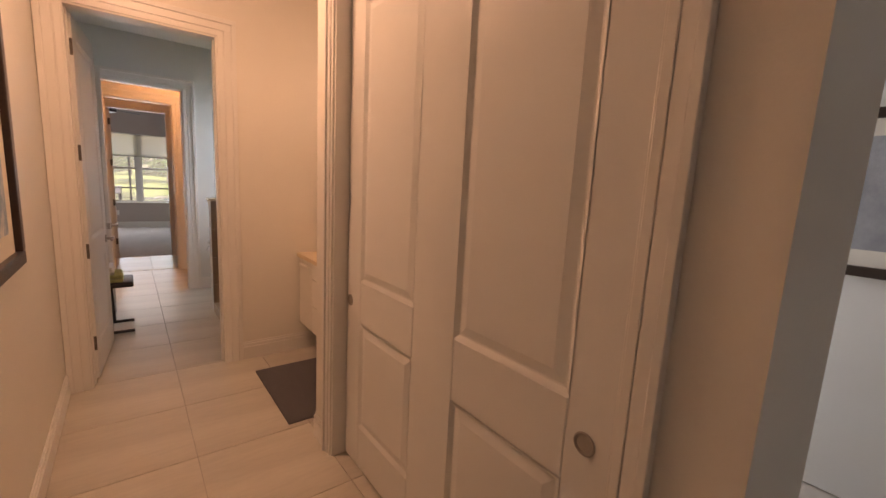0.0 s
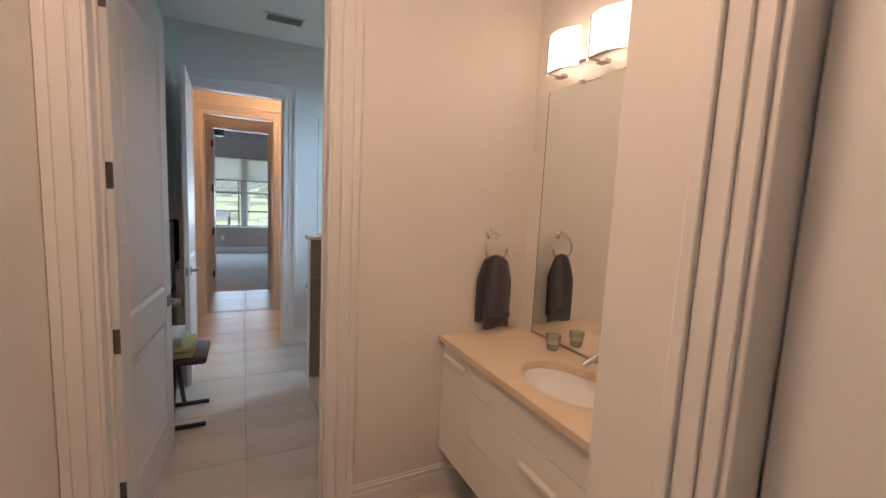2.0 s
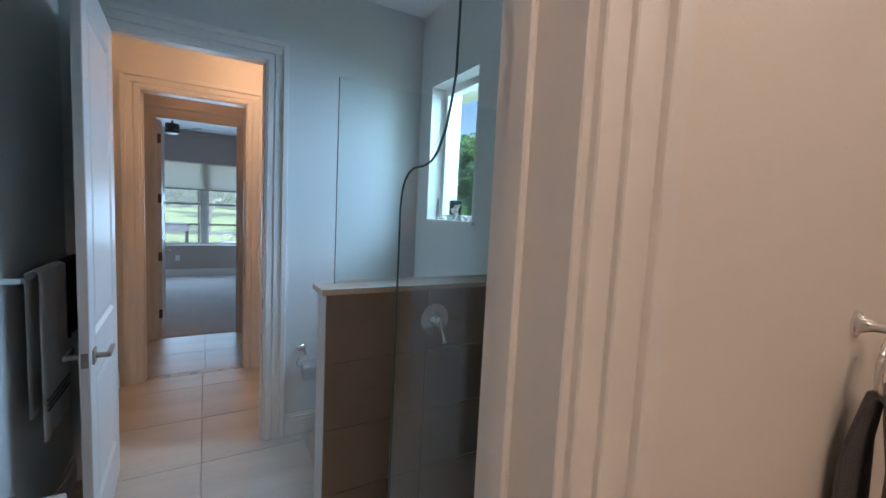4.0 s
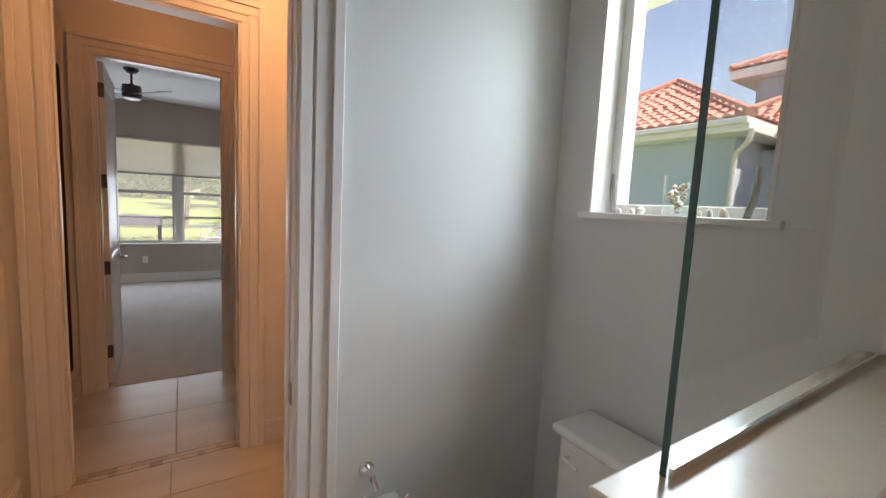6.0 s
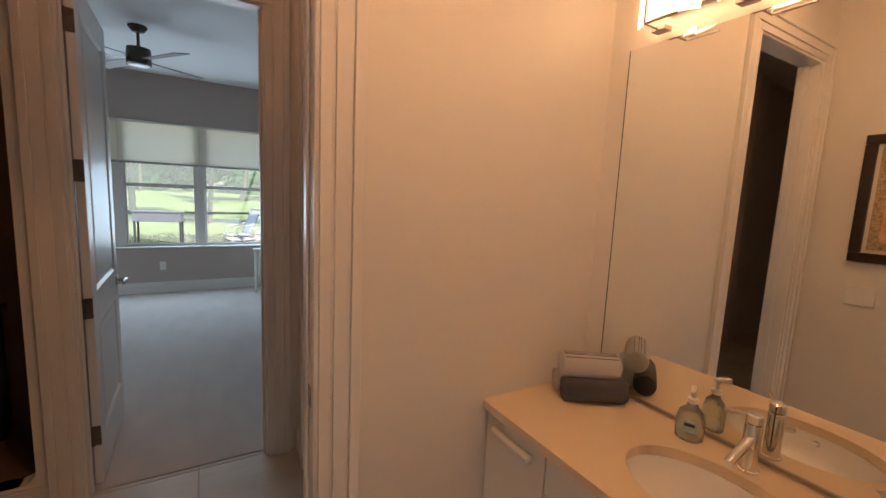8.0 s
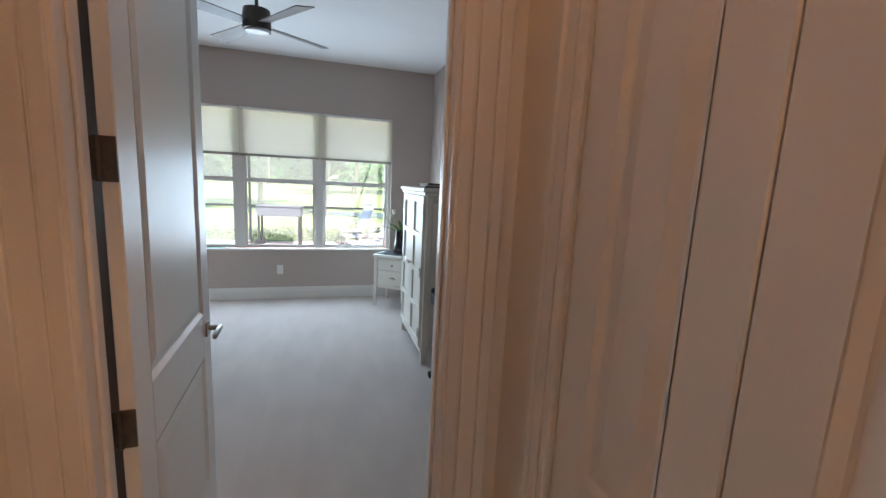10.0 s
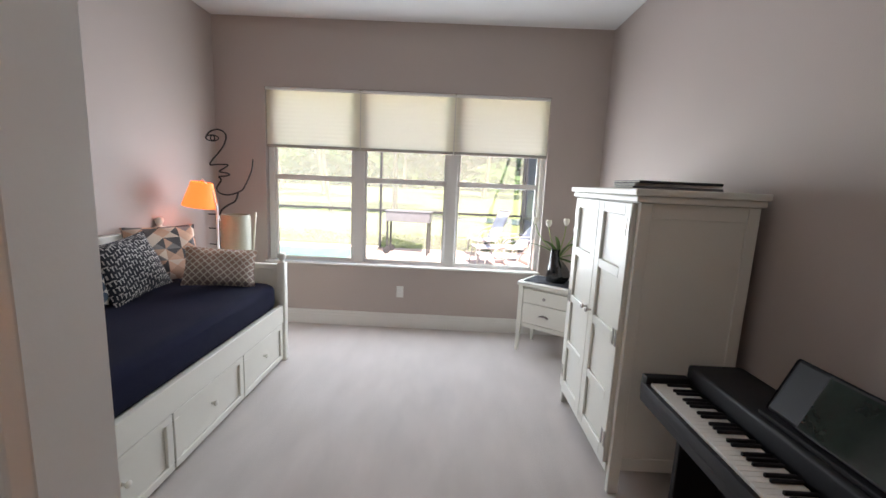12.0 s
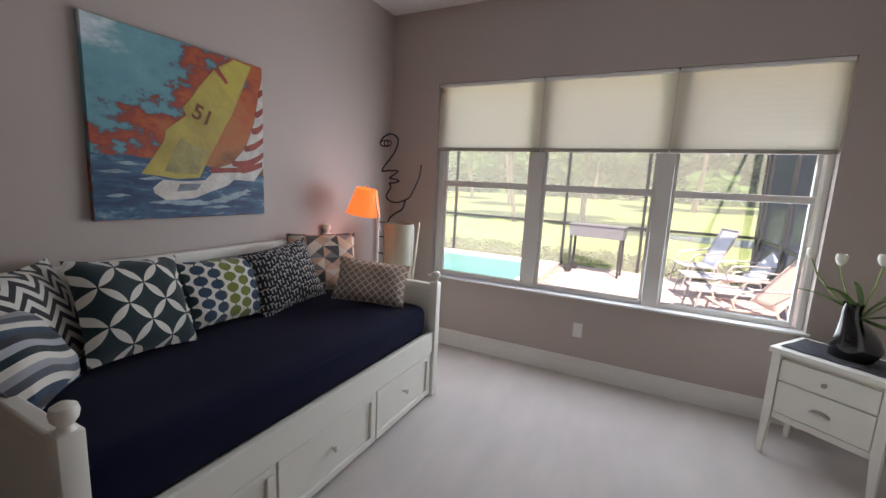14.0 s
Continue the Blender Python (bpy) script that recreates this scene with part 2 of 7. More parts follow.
DH = 2.44  # door openings
SHOWER_EDGE = (3.766, 2.12)  # end and top of the glass panel at the shower entrance
D1, D2, D2B, D3 = (0.003, 0.82), (0.05, 0.842), (0.05, 0.84), (0.042, 0.852)
Y1, Y2, Y2B, Y3, Y4 = (2.94, 3.07), (5.475, 5.553), (6.825, 6.935), (8.065, 8.147), (12.565, 12.765)
VX, NICHE = 1.02, (-1.20, -0.122, 0.15, 2.46)  # linen closet wall; alcove beside the bedroom door
LX, RX, BX = -0.12, 1.88, 1.95

wall_y("wall_hall_bathroom", *Y1, LX, RX, [(*D1, 0, DH)], cream_paint, bath_paint, "cream painted wall with a doorway to the bathroom")
wall_y("wall_bathroom_vanity", *Y2, LX, BX, [(*D2, 0, DH)], bath_paint, cream_paint, "pale painted wall with a doorway between bathroom and vanity room")
wall_y("wall_vanity_vestibule", *Y2B, LX, BX, [(*D2B, 0, DH)], cream_paint, cream_paint, "cream painted wall with a cased doorway")
wall_y("wall_bedroom_entry", *Y3, -1.9, BX, [(*D3, 0, DH), NICHE], cream_paint, bed_paint, "wall with the bedroom doorway, cream outside, greige inside")
wall_y("wall_bedroom_window", *Y4, -2.0, 2.15, [(-1.333, 1.424, 0.63, 2.35)], bed_paint, cream_paint, "greige bedroom wall with a wide three-part window")
wall_x("wall_bedroom_painting", -2.0, -1.82, Y3[0] - 0.1, Y4[0], [], cream_paint, bed_paint, "greige bedroom wall behind the daybed")
wall_x("wall_bedroom_piano", BX, 2.15, Y3[0], Y4[0], [], bed_paint, cream_paint, "greige bedroom wall beside armoire and piano")
wall_x("wall_vanity_mirror", BX, 2.15, Y2[1], Y3[0], [], cream_paint, cream_paint, "cream painted wall behind the second vanity")
wall_x("wall_hall_mirror", RX, 2.15, 1.62, Y1[1], [], cream_paint, cream_paint, "cream painted wall behind the first vanity")
wall_x("wall_bathroom_window", 1.90, 2.15, Y1[1], Y2[1], [(4.71, 5.305, 1.51, 2.44)], bath_paint, cream_paint, "pale painted bathroom wall with a deep window")
wall_x("wall_hall_picture", LX - 0.13, LX, -3.2, Y1[1], [], bath_paint, cream_paint, "cream painted hall wall with a framed picture")
wall_x("wall_bathroom_towels", LX - 0.13, LX, Y1[1], Y2[1], [], cream_paint, bath_paint, "pale bathroom wall behind the open doors")
wall_x("wall_vanity_picture", LX - 0.13, LX, Y2[1], Y2B[1], [], cream_paint, cream_paint, "cream painted vanity room wall with a framed picture")
wall_x("wall_vestibule_side", VX, VX + 0.12, Y2B[1], Y3[0], [(7.05, 7.80, 0, 2.42)], cream_paint, cream_paint, "cream painted end wall of the small vestibule with a linen closet")
wall_x("wall_linen_closet", VX + 0.45, VX + 0.55, Y2B[1], Y3[0], [], cream_paint, cream_paint, "back wall of the linen closet")
# hall to the left of the vestibule, dim
wall_y("wall_dark_hall", Y2B[0] + 0.001, Y2B[1], -3.4, LX - 0.13, [], cream_paint, cream_paint, "dim hall wall beside the vestibule")
wall_y("wall_dark_hall_far", Y3[0], Y3[1], -3.4, -2.0, [], cream_paint, cream_paint, "dim hall wall beyond the vestibule")
wall_x("wall_dark_hall_end", -3.5, -3.4, Y2B[0], Y3[1], [], cream_paint, bed_paint, "dim end wall of the hall")
# closet
CX, CY = 1.07, (-0.12, 1.42)
wall_x("wall_closet", CX, CX + 0.13, -0.35, 1.52, [(*CY, 0, DH)], cream_paint, cream_paint, "cream painted wall with sliding closet doors")
wall_y("wall_closet_end", 1.52, 1.65, CX, 2.15, [], cream_paint, cream_paint, "cream painted wall at the end of the closet")
wall_y("wall_closet_near", -0.35, -0.22, CX + 0.13, 1.57, [], cream_paint, cream_paint, "cream painted stub wall at the near end of the closet")
wall_x("wall_closet_back", 1.75, 1.88, -0.22, 1.52, [], cream_paint, cream_paint, "closet back wall")
# the room at the side of the hall
wall_x("wall_far_room", 3.1, 3.25, -3.2, 1.7, [], bath_paint, cream_paint, "pale wall of the neighbouring room")
# The opening is added out of view, to hold the far room's lamp.
wall_y("wall_far_room_end", 1.65, 1.78, 2.15, 3.1, [(2.25, 3.0, 0.7, 2.3)], bath_paint, cream_paint, "unseen end wall of the neighbouring room with an added opening")
wall_y("wall_hall_back", -3.35, -3.2, LX - 0.13, 3.25, [], cream_paint, cream_paint, "plain wall behind the hall")

structure("ceiling", B((-3.6, -3.4, CEIL), (3.4, Y3[0] + 0.06, CEIL + 0.15)), ceil_paint, "white painted ceiling", "ceiling")
structure("ceiling_bedroom", B((-2.0, Y3[0] + 0.06, CEIL), (2.15, 12.765, CEIL + 0.15)), ceil_paint, "white painted bedroom ceiling", "ceiling")
structure("floor", B((-3.6, -3.4, -0.12), (3.4, 8.13, -0.008)), grout_mat, "grouted bed of the tiled floor", "floor")
structure("floor_bedroom", B((-2.0, 8.13, -0.12), (2.15, 12.765, 0.004)), carpet_mat, "light grey carpet with soft pile", "floor")


# trim -------------------------------------------------------------------
def casing_y(parent, y, out, x0, x1, top, w=0.12):
    """Stepped casing on a wall across y; out is -1 or +1, the way it faces."""
    def strips(lo, hi, run):
        bm = bmesh.new()
        for a, b, d in ((0.0, 0.28, 0.013), (0.28, 0.34, 0.009), (0.34, 0.74, 0.016), (0.74, 1.0, 0.026)):
            run(bm, a * w, b * w, d)
        return bm
    ys = lambda d: (min(y, y + out * d), max(y, y + out * d))

    def up(sign, xin):
        def run(bm, a, b, d):
            xa, xb = sorted((xin + sign * a, xin + sign * b))
            y0, y1 = ys(d)
            box(bm, (xa, y0, 0.0), (xb, y1, top + a), 0.002)
        return strips(0, 0, run)

    def over(bm, a, b, d):
        y0, y1 = ys(d)
        box(bm, (x0 - b, y0, top + a), (x1 + b, y1, top + b), 0.002)
    part("side_casing", up(-1, x0), white_paint, parent)
    part("side_casing", up(1, x1), white_paint, parent)
    part("head_casing", strips(0, 0, over), white_paint, parent)


def casing_x(parent, x, out, y0, y1, top, w=0.08):
    xs = lambda d: (min(x, x + out * d), max(x, x + out * d))
    prof = ((0.0, 0.28, 0.013), (0.28, 0.34, 0.009), (0.34, 0.74, 0.016), (0.74, 1.0, 0.026))
    for sign, yin in ((-1, y0), (1, y1)):
        bm = bmesh.new()
        for a, b, d in prof:
            ya, yb = sorted((yin + sign * a * w, yin + sign * b * w))
            box(bm, (xs(d)[0], ya, 0.0), (xs(d)[1], yb, top + a * w), 0.002)
        part("side_casing", bm, white_paint, parent)
    bm = bmesh.new()
    for a, b, d in prof:
        box(bm, (xs(d)[0], y0 - b * w, top + a * w), (xs(d)[1], y1 + b * w, top + b * w), 0.002)
    part("head_casing", bm, white_paint, parent)


def jambs_y(parent, y0, y1, x0, x1, top):
    for a, b in ((x0 - 0.002, x0 + 0.012), (x1 - 0.012, x1 + 0.002)):
        part("jamb", B((a, y0 - 0.003, 0), (b, y1 + 0.003, top), 0.002), white_paint, parent)
    ym = y0 + 0.62 * (y1 - y0)
    for a, b in ((x0 + 0.012, x0 + 0.022), (x1 - 0.022, x1 - 0.012)):
        part("door_stop", B((a, ym - 0.016, 0), (b, ym + 0.016, top - 0.012), 0.003), white_paint, parent)
    part("head_jamb", B((x0 + 0.012, y0 - 0.003, top - 0.012), (x1 - 0.012, y1 + 0.003, top + 0.002), 0.002), white_paint, parent)


def strike(parent, x, y, z):
    part("strike_plate", B((x - 0.004, y - 0.014, z - 0.032), (x - 0.0005, y + 0.014, z + 0.032), 0.001), nickel, parent, "brushed nickel strike plate")


def lever(parent, x, y, side, toward):
    """A lever handle on one face of a leaf: rosette, neck and lever."""
    bm = bmesh.new()
    box(bm, (x - 0.03, min(y, y + side * 0.008), 0.91 - 0.03), (x + 0.03, max(y, y + side * 0.008), 0.91 + 0.03), 0.003, 2)
    lathe(bm, [(0.011, 0), (0.011, 0.05)] if side > 0 else [(0.011, -0.05), (0.011, 0)], 12, (x, y, 0.91), "y")
    ya, yb = sorted((y + side * 0.042, y + side * 0.058))
    xa, xb = sorted((x - toward * 0.012, x + toward * 0.115))
    box(bm, (xa, ya, 0.90), (xb, yb, 0.921), 0.004, 2)
    part("door_handle", bm, nickel, parent, "brushed nickel lever handle", True)


def raised(x0, x1, z0, z1, t):
    """A raised panel with sloping edges on both faces, and sloped sticking round it."""
    bm = bmesh.new()
    for s in (-1, 1):
        ys = [s * (t / 2 - d) for d in (0.0, 0.010, 0.0105, 0.0025)]
        ins = (0.0, 0.014, 0.020, 0.052)
        rings = [[bm.verts.new((x, y, z)) for x, z in ((x0 + i, z0 + i), (x1 - i, z0 + i), (x1 - i, z1 - i), (x0 + i, z1 - i))] for y, i in zip(ys, ins)]
        for a, b in zip(rings, rings[1:]):
            for k in range(4):
                bm.faces.new((a[k], a[(k + 1) % 4], b[(k + 1) % 4], b[k]))
        bm.faces.new(rings[-1])
    return bm


def leaf(parent, hinge, angle, w, h=2.42, material=None, side=1):
    """A two-panel door leaf; it runs along +x from the hinge and is turned by angle."""
    t = 0.035
    m = material or door_paint
    lf = part("door_leaf", B((0.003, -t / 2 + 0.012, 0.014), (w - 0.003, t / 2 - 0.012, h - 0.002)), m, parent, at=pose(hinge[0], hinge[1], 0, 0, 0, angle))
    st, zr0, zr1 = 0.115, 0.80, 0.985
    bm = bmesh.new()
    for x0, z0, x1, z1 in ((0, 0.012, st, h), (w - st, 0.012, w, h), (st, 0.012, w - st, 0.24), (st, zr0, w - st, zr1), (st, h - 0.14, w - st, h)):
        box(bm, (x0, -t / 2, z0), (x1, t / 2, z1), 0.003)
    part("stiles_and_rails", bm, m, lf)
    for z0, z1 in ((0.24, zr0), (zr1, h - 0.14)):
        part("panel", raised(st, w - st, z0, z1, t), m, lf)
    for s in (-1, 1):
        lever(lf, w - 0.062, s * t / 2, s, -1)
    part("latch", B((w - 0.001, -0.012, 0.88), (w + 0.002, 0.012, 0.94), 0.0005), nickel, lf)
    for z in (0.27, 0.92, 1.57, 2.22):
        bm = bmesh.new()
        lathe(bm, [(0.0075, z - 0.05), (0.0075, z + 0.05)], 10, (-0.006, side * t / 2, 0))
        box(bm, (-0.004, -t / 2 + 0.001, z - 0.05), (0.002, t / 2, z + 0.05), 0.0008)
        box(bm, (-0.002, min(0, side * 0.03) + side * t / 2, z - 0.048), (0.0, max(0, side * 0.03) + side * t / 2, z + 0.048), 0.0008)
        # The nickel is darkened: shadow round the hinge is put into its colour.
        part("hinge", bm, mat("shaded_nickel_hinge", (0.17, 0.15, 0.13), 0.45, 0.9, vary=0.15, scale=30), lf, "nickel butt hinge, darkened to carry its shadow", True)
    return lf


def doorway(n, label, ys, xs, sides=(-1, 1)):
    d = thing("door_%d" % n, label, "door", kind="structure")
    jambs_y(d, *ys, *xs, DH)
    for s in sides:
        casing_y(d, ys[0] if s < 0 else ys[1], s, *xs, DH)
    return d


d1 = doorway(1, "white panelled door standing open into the bathroom", Y1, D1)
leaf(d1, (D1[0] + 0.018, Y1[1] + 0.012), 85.2, 0.785, side=1)
strike(d1, D1[1] - 0.012, 3.03, 0.92)
d2 = doorway(2, "white panelled door standing open into the bathroom from the vanity room", Y2, D2)
leaf(d2, (D2[0] + 0.018, Y2[0] - 0.006), -88, 0.76, side=-1)
strike(d2, D2[1] - 0.012, 5.493, 0.92)
d2b = doorway(3, "white cased doorway with an empty door frame", Y2B, D2B)
strike(d2b, D2B[1] - 0.012, 6.862, 0.93)
d3 = doorway(4, "white panelled bedroom door standing wide open", Y3, D3)
leaf(d3, (D3[0] + 0.036, Y3[1] + 0.028), 91.8, 0.81, side=1)


def baseboard(name, pts, h, label="white painted baseboard"):
    """Baseboard along a straight run; pts: two ends and the way it faces."""
    (xa, ya), (xb, yb), (nx, ny) = pts
    bm = bmesh.new()
    for t, z0, z1 in ((0.016, 0.0, h * 0.72), (0.012, h * 0.72, h * 0.80), (0.015, h * 0.80, h * 0.90), (0.008, h * 0.90, h)):
        x0, x1 = sorted((xa, xb)) if xa != xb else sorted((xa, xa + nx * t))
        y0, y1 = sorted((ya, yb)) if ya != yb else sorted((ya, ya + ny * t))
        box(bm, (x0, y0, z0), (x1, y1, z1), 0.002)
    return structure(name, bm, white_paint, label, "baseboard")


for run in (
    ((LX, -3.2), (LX, Y1[0]), (1, 0)), ((0.943, Y1[0]), (RX, Y1[0]), (0, -1)), ((CX, 1.503), (CX, 1.65), (-1, 0)), ((CX, 1.65), (RX, 1.65), (0, 1)),
    ((RX, 1.666), (RX, Y1[0] - 0.016), (-1, 0)), ((CX, -0.35), (CX, -0.203), (-1, 0)),
    ((0.965, Y2[0]), (1.90, Y2[0]), (0, -1)), ((1.90, 4.50), (1.90, Y2[0] - 0.016), (-1, 0)), ((LX, Y1[1]), (LX, Y2[0]), (1, 0)),
    ((0.963, Y2B[0]), (BX, Y2B[0]), (0, -1)), ((BX, Y2[1]), (BX, Y2B[0] - 0.016), (-1, 0)), ((LX, Y2[1]), (LX, Y2B[0]), (1, 0)),
    ((-1.82, Y3[0]), (-0.08, Y3[0]), (0, -1)), ((VX, 7.885), (VX, Y3[0] - 0.016), (-1, 0)),
):
    baseboard("baseboard", run, 0.145)
for run in (((-1.82, Y4[0]), (BX, Y4[0]), (0, -1)), ((-1.82, Y3[1]), (-1.82, Y4[0] - 0.016), (1, 0)), ((BX, Y3[1]), (BX, Y4[0] - 0.016), (-1, 0)), ((0.975, Y3[1]), (BX - 0.016, Y3[1]), (0, 1)), ((-1.804, Y3[1]), (-1.31, Y3[1]), (0, 1))):
    baseboard("baseboard", run, 0.155)

# ---------------------------------------------------------------- hall and closet
def closet_door(label, y0, y1, x, cup_y, s0, s1, cup_z):
    """A sliding two-panel closet door in the plane x."""
    d = thing("sliding_closet_door", label, "door", group="closet doors")
    w, h, t = y1 - y0, 2.41, 0.034
    m = pose(x + t / 2, y0, 0, 0, 0, 90)
    part("slab", B((0.003, -t / 2 + 0.012, 0.014), (w - 0.003, t / 2 - 0.012, h - 0.002)), door_paint, d, at=m)
    bm = bmesh.new()
    e = w - s1
    for a, z0, b, z1 in ((0, 0.012, s0, h), (e, 0.012, w, h), (s0, 0.012, e, 0.24), (s0, 0.785, e, 1.0), (s0, h - 0.14, e, h)):
        box(bm, (a, -t / 2, z0), (b, t / 2, z1), 0.004)
    part("stiles_and_rails", bm, door_paint, d, at=m)
    for z0, z1 in ((0.24, 0.785), (1.0, h - 0.14)):
        part("panel", raised(s0, e, z0, z1, t), door_paint, d, at=m)
    bm = bmesh.new()
    lathe(bm, [(0.027, 0.0), (0.029, -0.002), (0.026, -0.004), (0.022, -0.003), (0.020, -0.0005)], 24, (x, cup_y, cup_z), "x")
    part("finger_pull", bm, nickel, d, "round brushed nickel cup pull", True)
    return d


closet_door("white panelled sliding closet door, rear one of two", 0.55, 1.405, CX + 0.072, 1.365, 0.24, 0.15, 0.881)
closet_door("white panelled sliding closet door, front one of two", -0.115, 0.577, CX + 0.005, -0.045, 0.125, 0.13, 0.91)
closet = thing("door_5", "white cased closet opening with two sliding doors", "door", kind="structure")
casing_x(closet, CX, -1, *CY, DH)
for a, b in ((CY[0] - 0.002, CY[0] + 0.010), (CY[1] - 0.012, CY[1] + 0.002)):
    part("jamb", B((CX - 0.003, a, 0), (CX + 0.133, b, DH), 0.002), white_paint, closet)
part("head_jamb", B((CX - 0.003, CY[0] + 0.010, DH - 0.012), (CX + 0.133, CY[1] - 0.012, DH + 0.002)), white_paint, closet)


def art_material(name, cols, scale, seed):
    m = bpy.data.materials.new(name)
    m.use_nodes = True
    n, l = m.node_tree.nodes, m.node_tree.links
    tc, mp, nz, rp = n.new("ShaderNodeTexCoord"), n.new("ShaderNodeMapping"), n.new("ShaderNodeTexNoise"), n.new("ShaderNodeValToRGB")
    mp.inputs["Location"].default_value = (seed, seed * 0.7, seed * 1.3)
    mp.inputs["Scale"].default_value = (1, 1, 0.6)
    nz.inputs["Scale"].default_value, nz.inputs["Detail"].default_value, nz.inputs["Distortion"].default_value, nz.inputs["Roughness"].default_value = scale, 9, 0.5, 0.68
    l.new(tc.outputs["Object"], mp.inputs["Vector"]), l.new(mp.outputs["Vector"], nz.inputs["Vector"]), l.new(nz.outputs["Fac"], rp.inputs["Fac"])
    els = rp.color_ramp.elements
    while len(els) < len(cols):
        els.new(0.5)
    for i, c in enumerate(cols):
        els[i].position, els[i].color = 0.3 + 0.4 * i / (len(cols) - 1), (*c, 1)
    l.new(rp.outputs["Color"], n["Principled BSDF"].inputs["Base Color"])
    n["Principled BSDF"].inputs["Roughness"].default_value = 0.6
    return m


mount_mat = mat("cream_mount_board", (0.78, 0.74, 0.66), 0.8, vary=0.02)
picture_glass = mat("picture_glass", (0.95, 0.98, 0.97), 0.02, vary=0.0, bump=0.0, transmission=1.0)


def framed_picture(label, x, out, y0, y1, z0, z1, fw, mount, art, inner=None):
    """A framed picture on a wall across x; out is the way it faces."""
    p = thing("framed_picture", label, "picture")
    X = lambda a, b: (min(x + out * a, x + out * b), max(x + out * a, x + out * b))
    for ya, yb, za, zb in ((y0, y1, z0, z0 + fw), (y0, y1, z1 - fw, z1), (y0, y0 + fw, z0 + fw, z1 - fw), (y1 - fw, y1, z0 + fw, z1 - fw)):
        part("frame_bar", B((X(0.001, 0.035)[0], ya, za), (X(0.001, 0.035)[1], yb, zb), 0.006, 2), dark_wood, p)
    a, b = X(0.004, 0.012)
    part("mount", B((a, y0 + fw, z0 + fw), (b, y1 - fw, z1 - fw)), mount_mat, p)
    q = fw + mount
    if inner:
        a, b = X(0.0125, 0.022)
        part("inner_frame", B((a, y0 + q - 0.05, z0 + q - 0.05), (b, y1 - q + 0.05, z1 - q + 0.05), 0.004), inner, p)
    a, b = X(0.0125, 0.0235 if inner else 0.014)
    part("print", B((a, y0 + q, z0 + q), (b, y1 - q, z1 - q)), art, p)
    return p


blue_art = art_material("blue_print", ((0.09, 0.15, 0.24), (0.30, 0.42, 0.54), (0.76, 0.75, 0.72), (0.36, 0.25, 0.19)), 2.0, 3.0)
blue_art.node_tree.nodes["Noise Texture"].inputs["Distortion"].default_value = 2.2
framed_picture("large dark-framed picture with a blue abstract print on the hall wall", LX, 1, 0.76, 1.86, 1.075, 2.30, 0.055, 0.085, blue_art)
framed_picture("dark-framed picture with a warm print on the vanity room wall", LX, 1, 5.78, 6.61, 1.25, 2.0, 0.055, 0.07, art_material("warm_print", ((0.30, 0.40, 0.42), (0.70, 0.52, 0.36), (0.62, 0.30, 0.16), (0.75, 0.62, 0.42)), 3.0, 8.0), mat("carved_inner_frame", (0.50, 0.38, 0.22), 0.5, vary=0.3, scale=60, bump=0.6))
framed_picture("dark-framed picture on the neighbouring room's wall", 3.1, -1, -0.9, 0.0, 1.15, 1.95, 0.05, 0.08, art_material("grey_print", ((0.2, 0.22, 0.25), (0.5, 0.52, 0.55)), 3.0, 5.0))



def unseen_light(label, x, y, r, strength, col):
    f = thing("flush_ceiling_light", label, "ceiling light", pose(x, y, CEIL))
    bm = bmesh.new()
    lathe(bm, [(r * 0.9, -0.0005), (r, -0.006), (r, -0.03), (r * 0.95, -0.034)], 32)
    part("rim", bm, nickel, f, smooth=True)
    bm = bmesh.new()
    lathe(bm, [(r * 0.94, -0.0345), (r * 0.85, -0.06), (r * 0.5, -0.078), (0.005, -0.083)], 32)
    part("diffuser", bm, mat("lit_opal_%s" % label.split()[0], (0.9, 0.85, 0.75), 0.4, vary=0, bump=0, emit=strength, emit_col=col), f, "lit opal glass diffuser of an unseen light", True)


# Unseen fittings: hall and vestibule lights are assumed from the warm light there.
unseen_light("warm lit flush ceiling light in the entrance hall", 0.40, 1.70, 0.17, 42.0, (1.0, 0.68, 0.47))
# Fill added out of view to brighten and warm the second vanity's counter.
unseen_light("amber lit flush ceiling light before the second vanity", 0.95, 6.18, 0.12, 40.0, (1.0, 0.52, 0.24))
unseen_light("small amber lit flush ceiling light in the vestibule", 0.45, 7.5, 0.09, 13.0, (1.0, 0.45, 0.18))

# ---------------------------------------------------------------- vanities


def tap(parent_x, y, z):
    t = thing("basin_tap", "polished chrome single-lever basin tap on the counter", "tap", pose(parent_x, y, z))
    bm = bmesh.new()
    lathe(bm, [(0.026, 0), (0.026, 0.006), (0.022, 0.008), (0.022, 0.135), (0.020, 0.14)], 24)
    part("body", bm, chrome, t, smooth=True)
    bm = bmesh.new()
    tube(bm, [(-0.015, 0, 0.095), (-0.12, 0, 0.055)], 0.013, 14)
    part("spout", bm, chrome, t, smooth=True)
    bm = bmesh.new()
    lathe(bm, [(0.0215, 0.143), (0.0215, 0.165), (0.018, 0.169)], 20)
    tube(bm, [(-0.005, 0.01, 0.16), (-0.06, 0.05, 0.172)], 0.0045, 8)
    part("lever", bm, chrome, t, smooth=True)


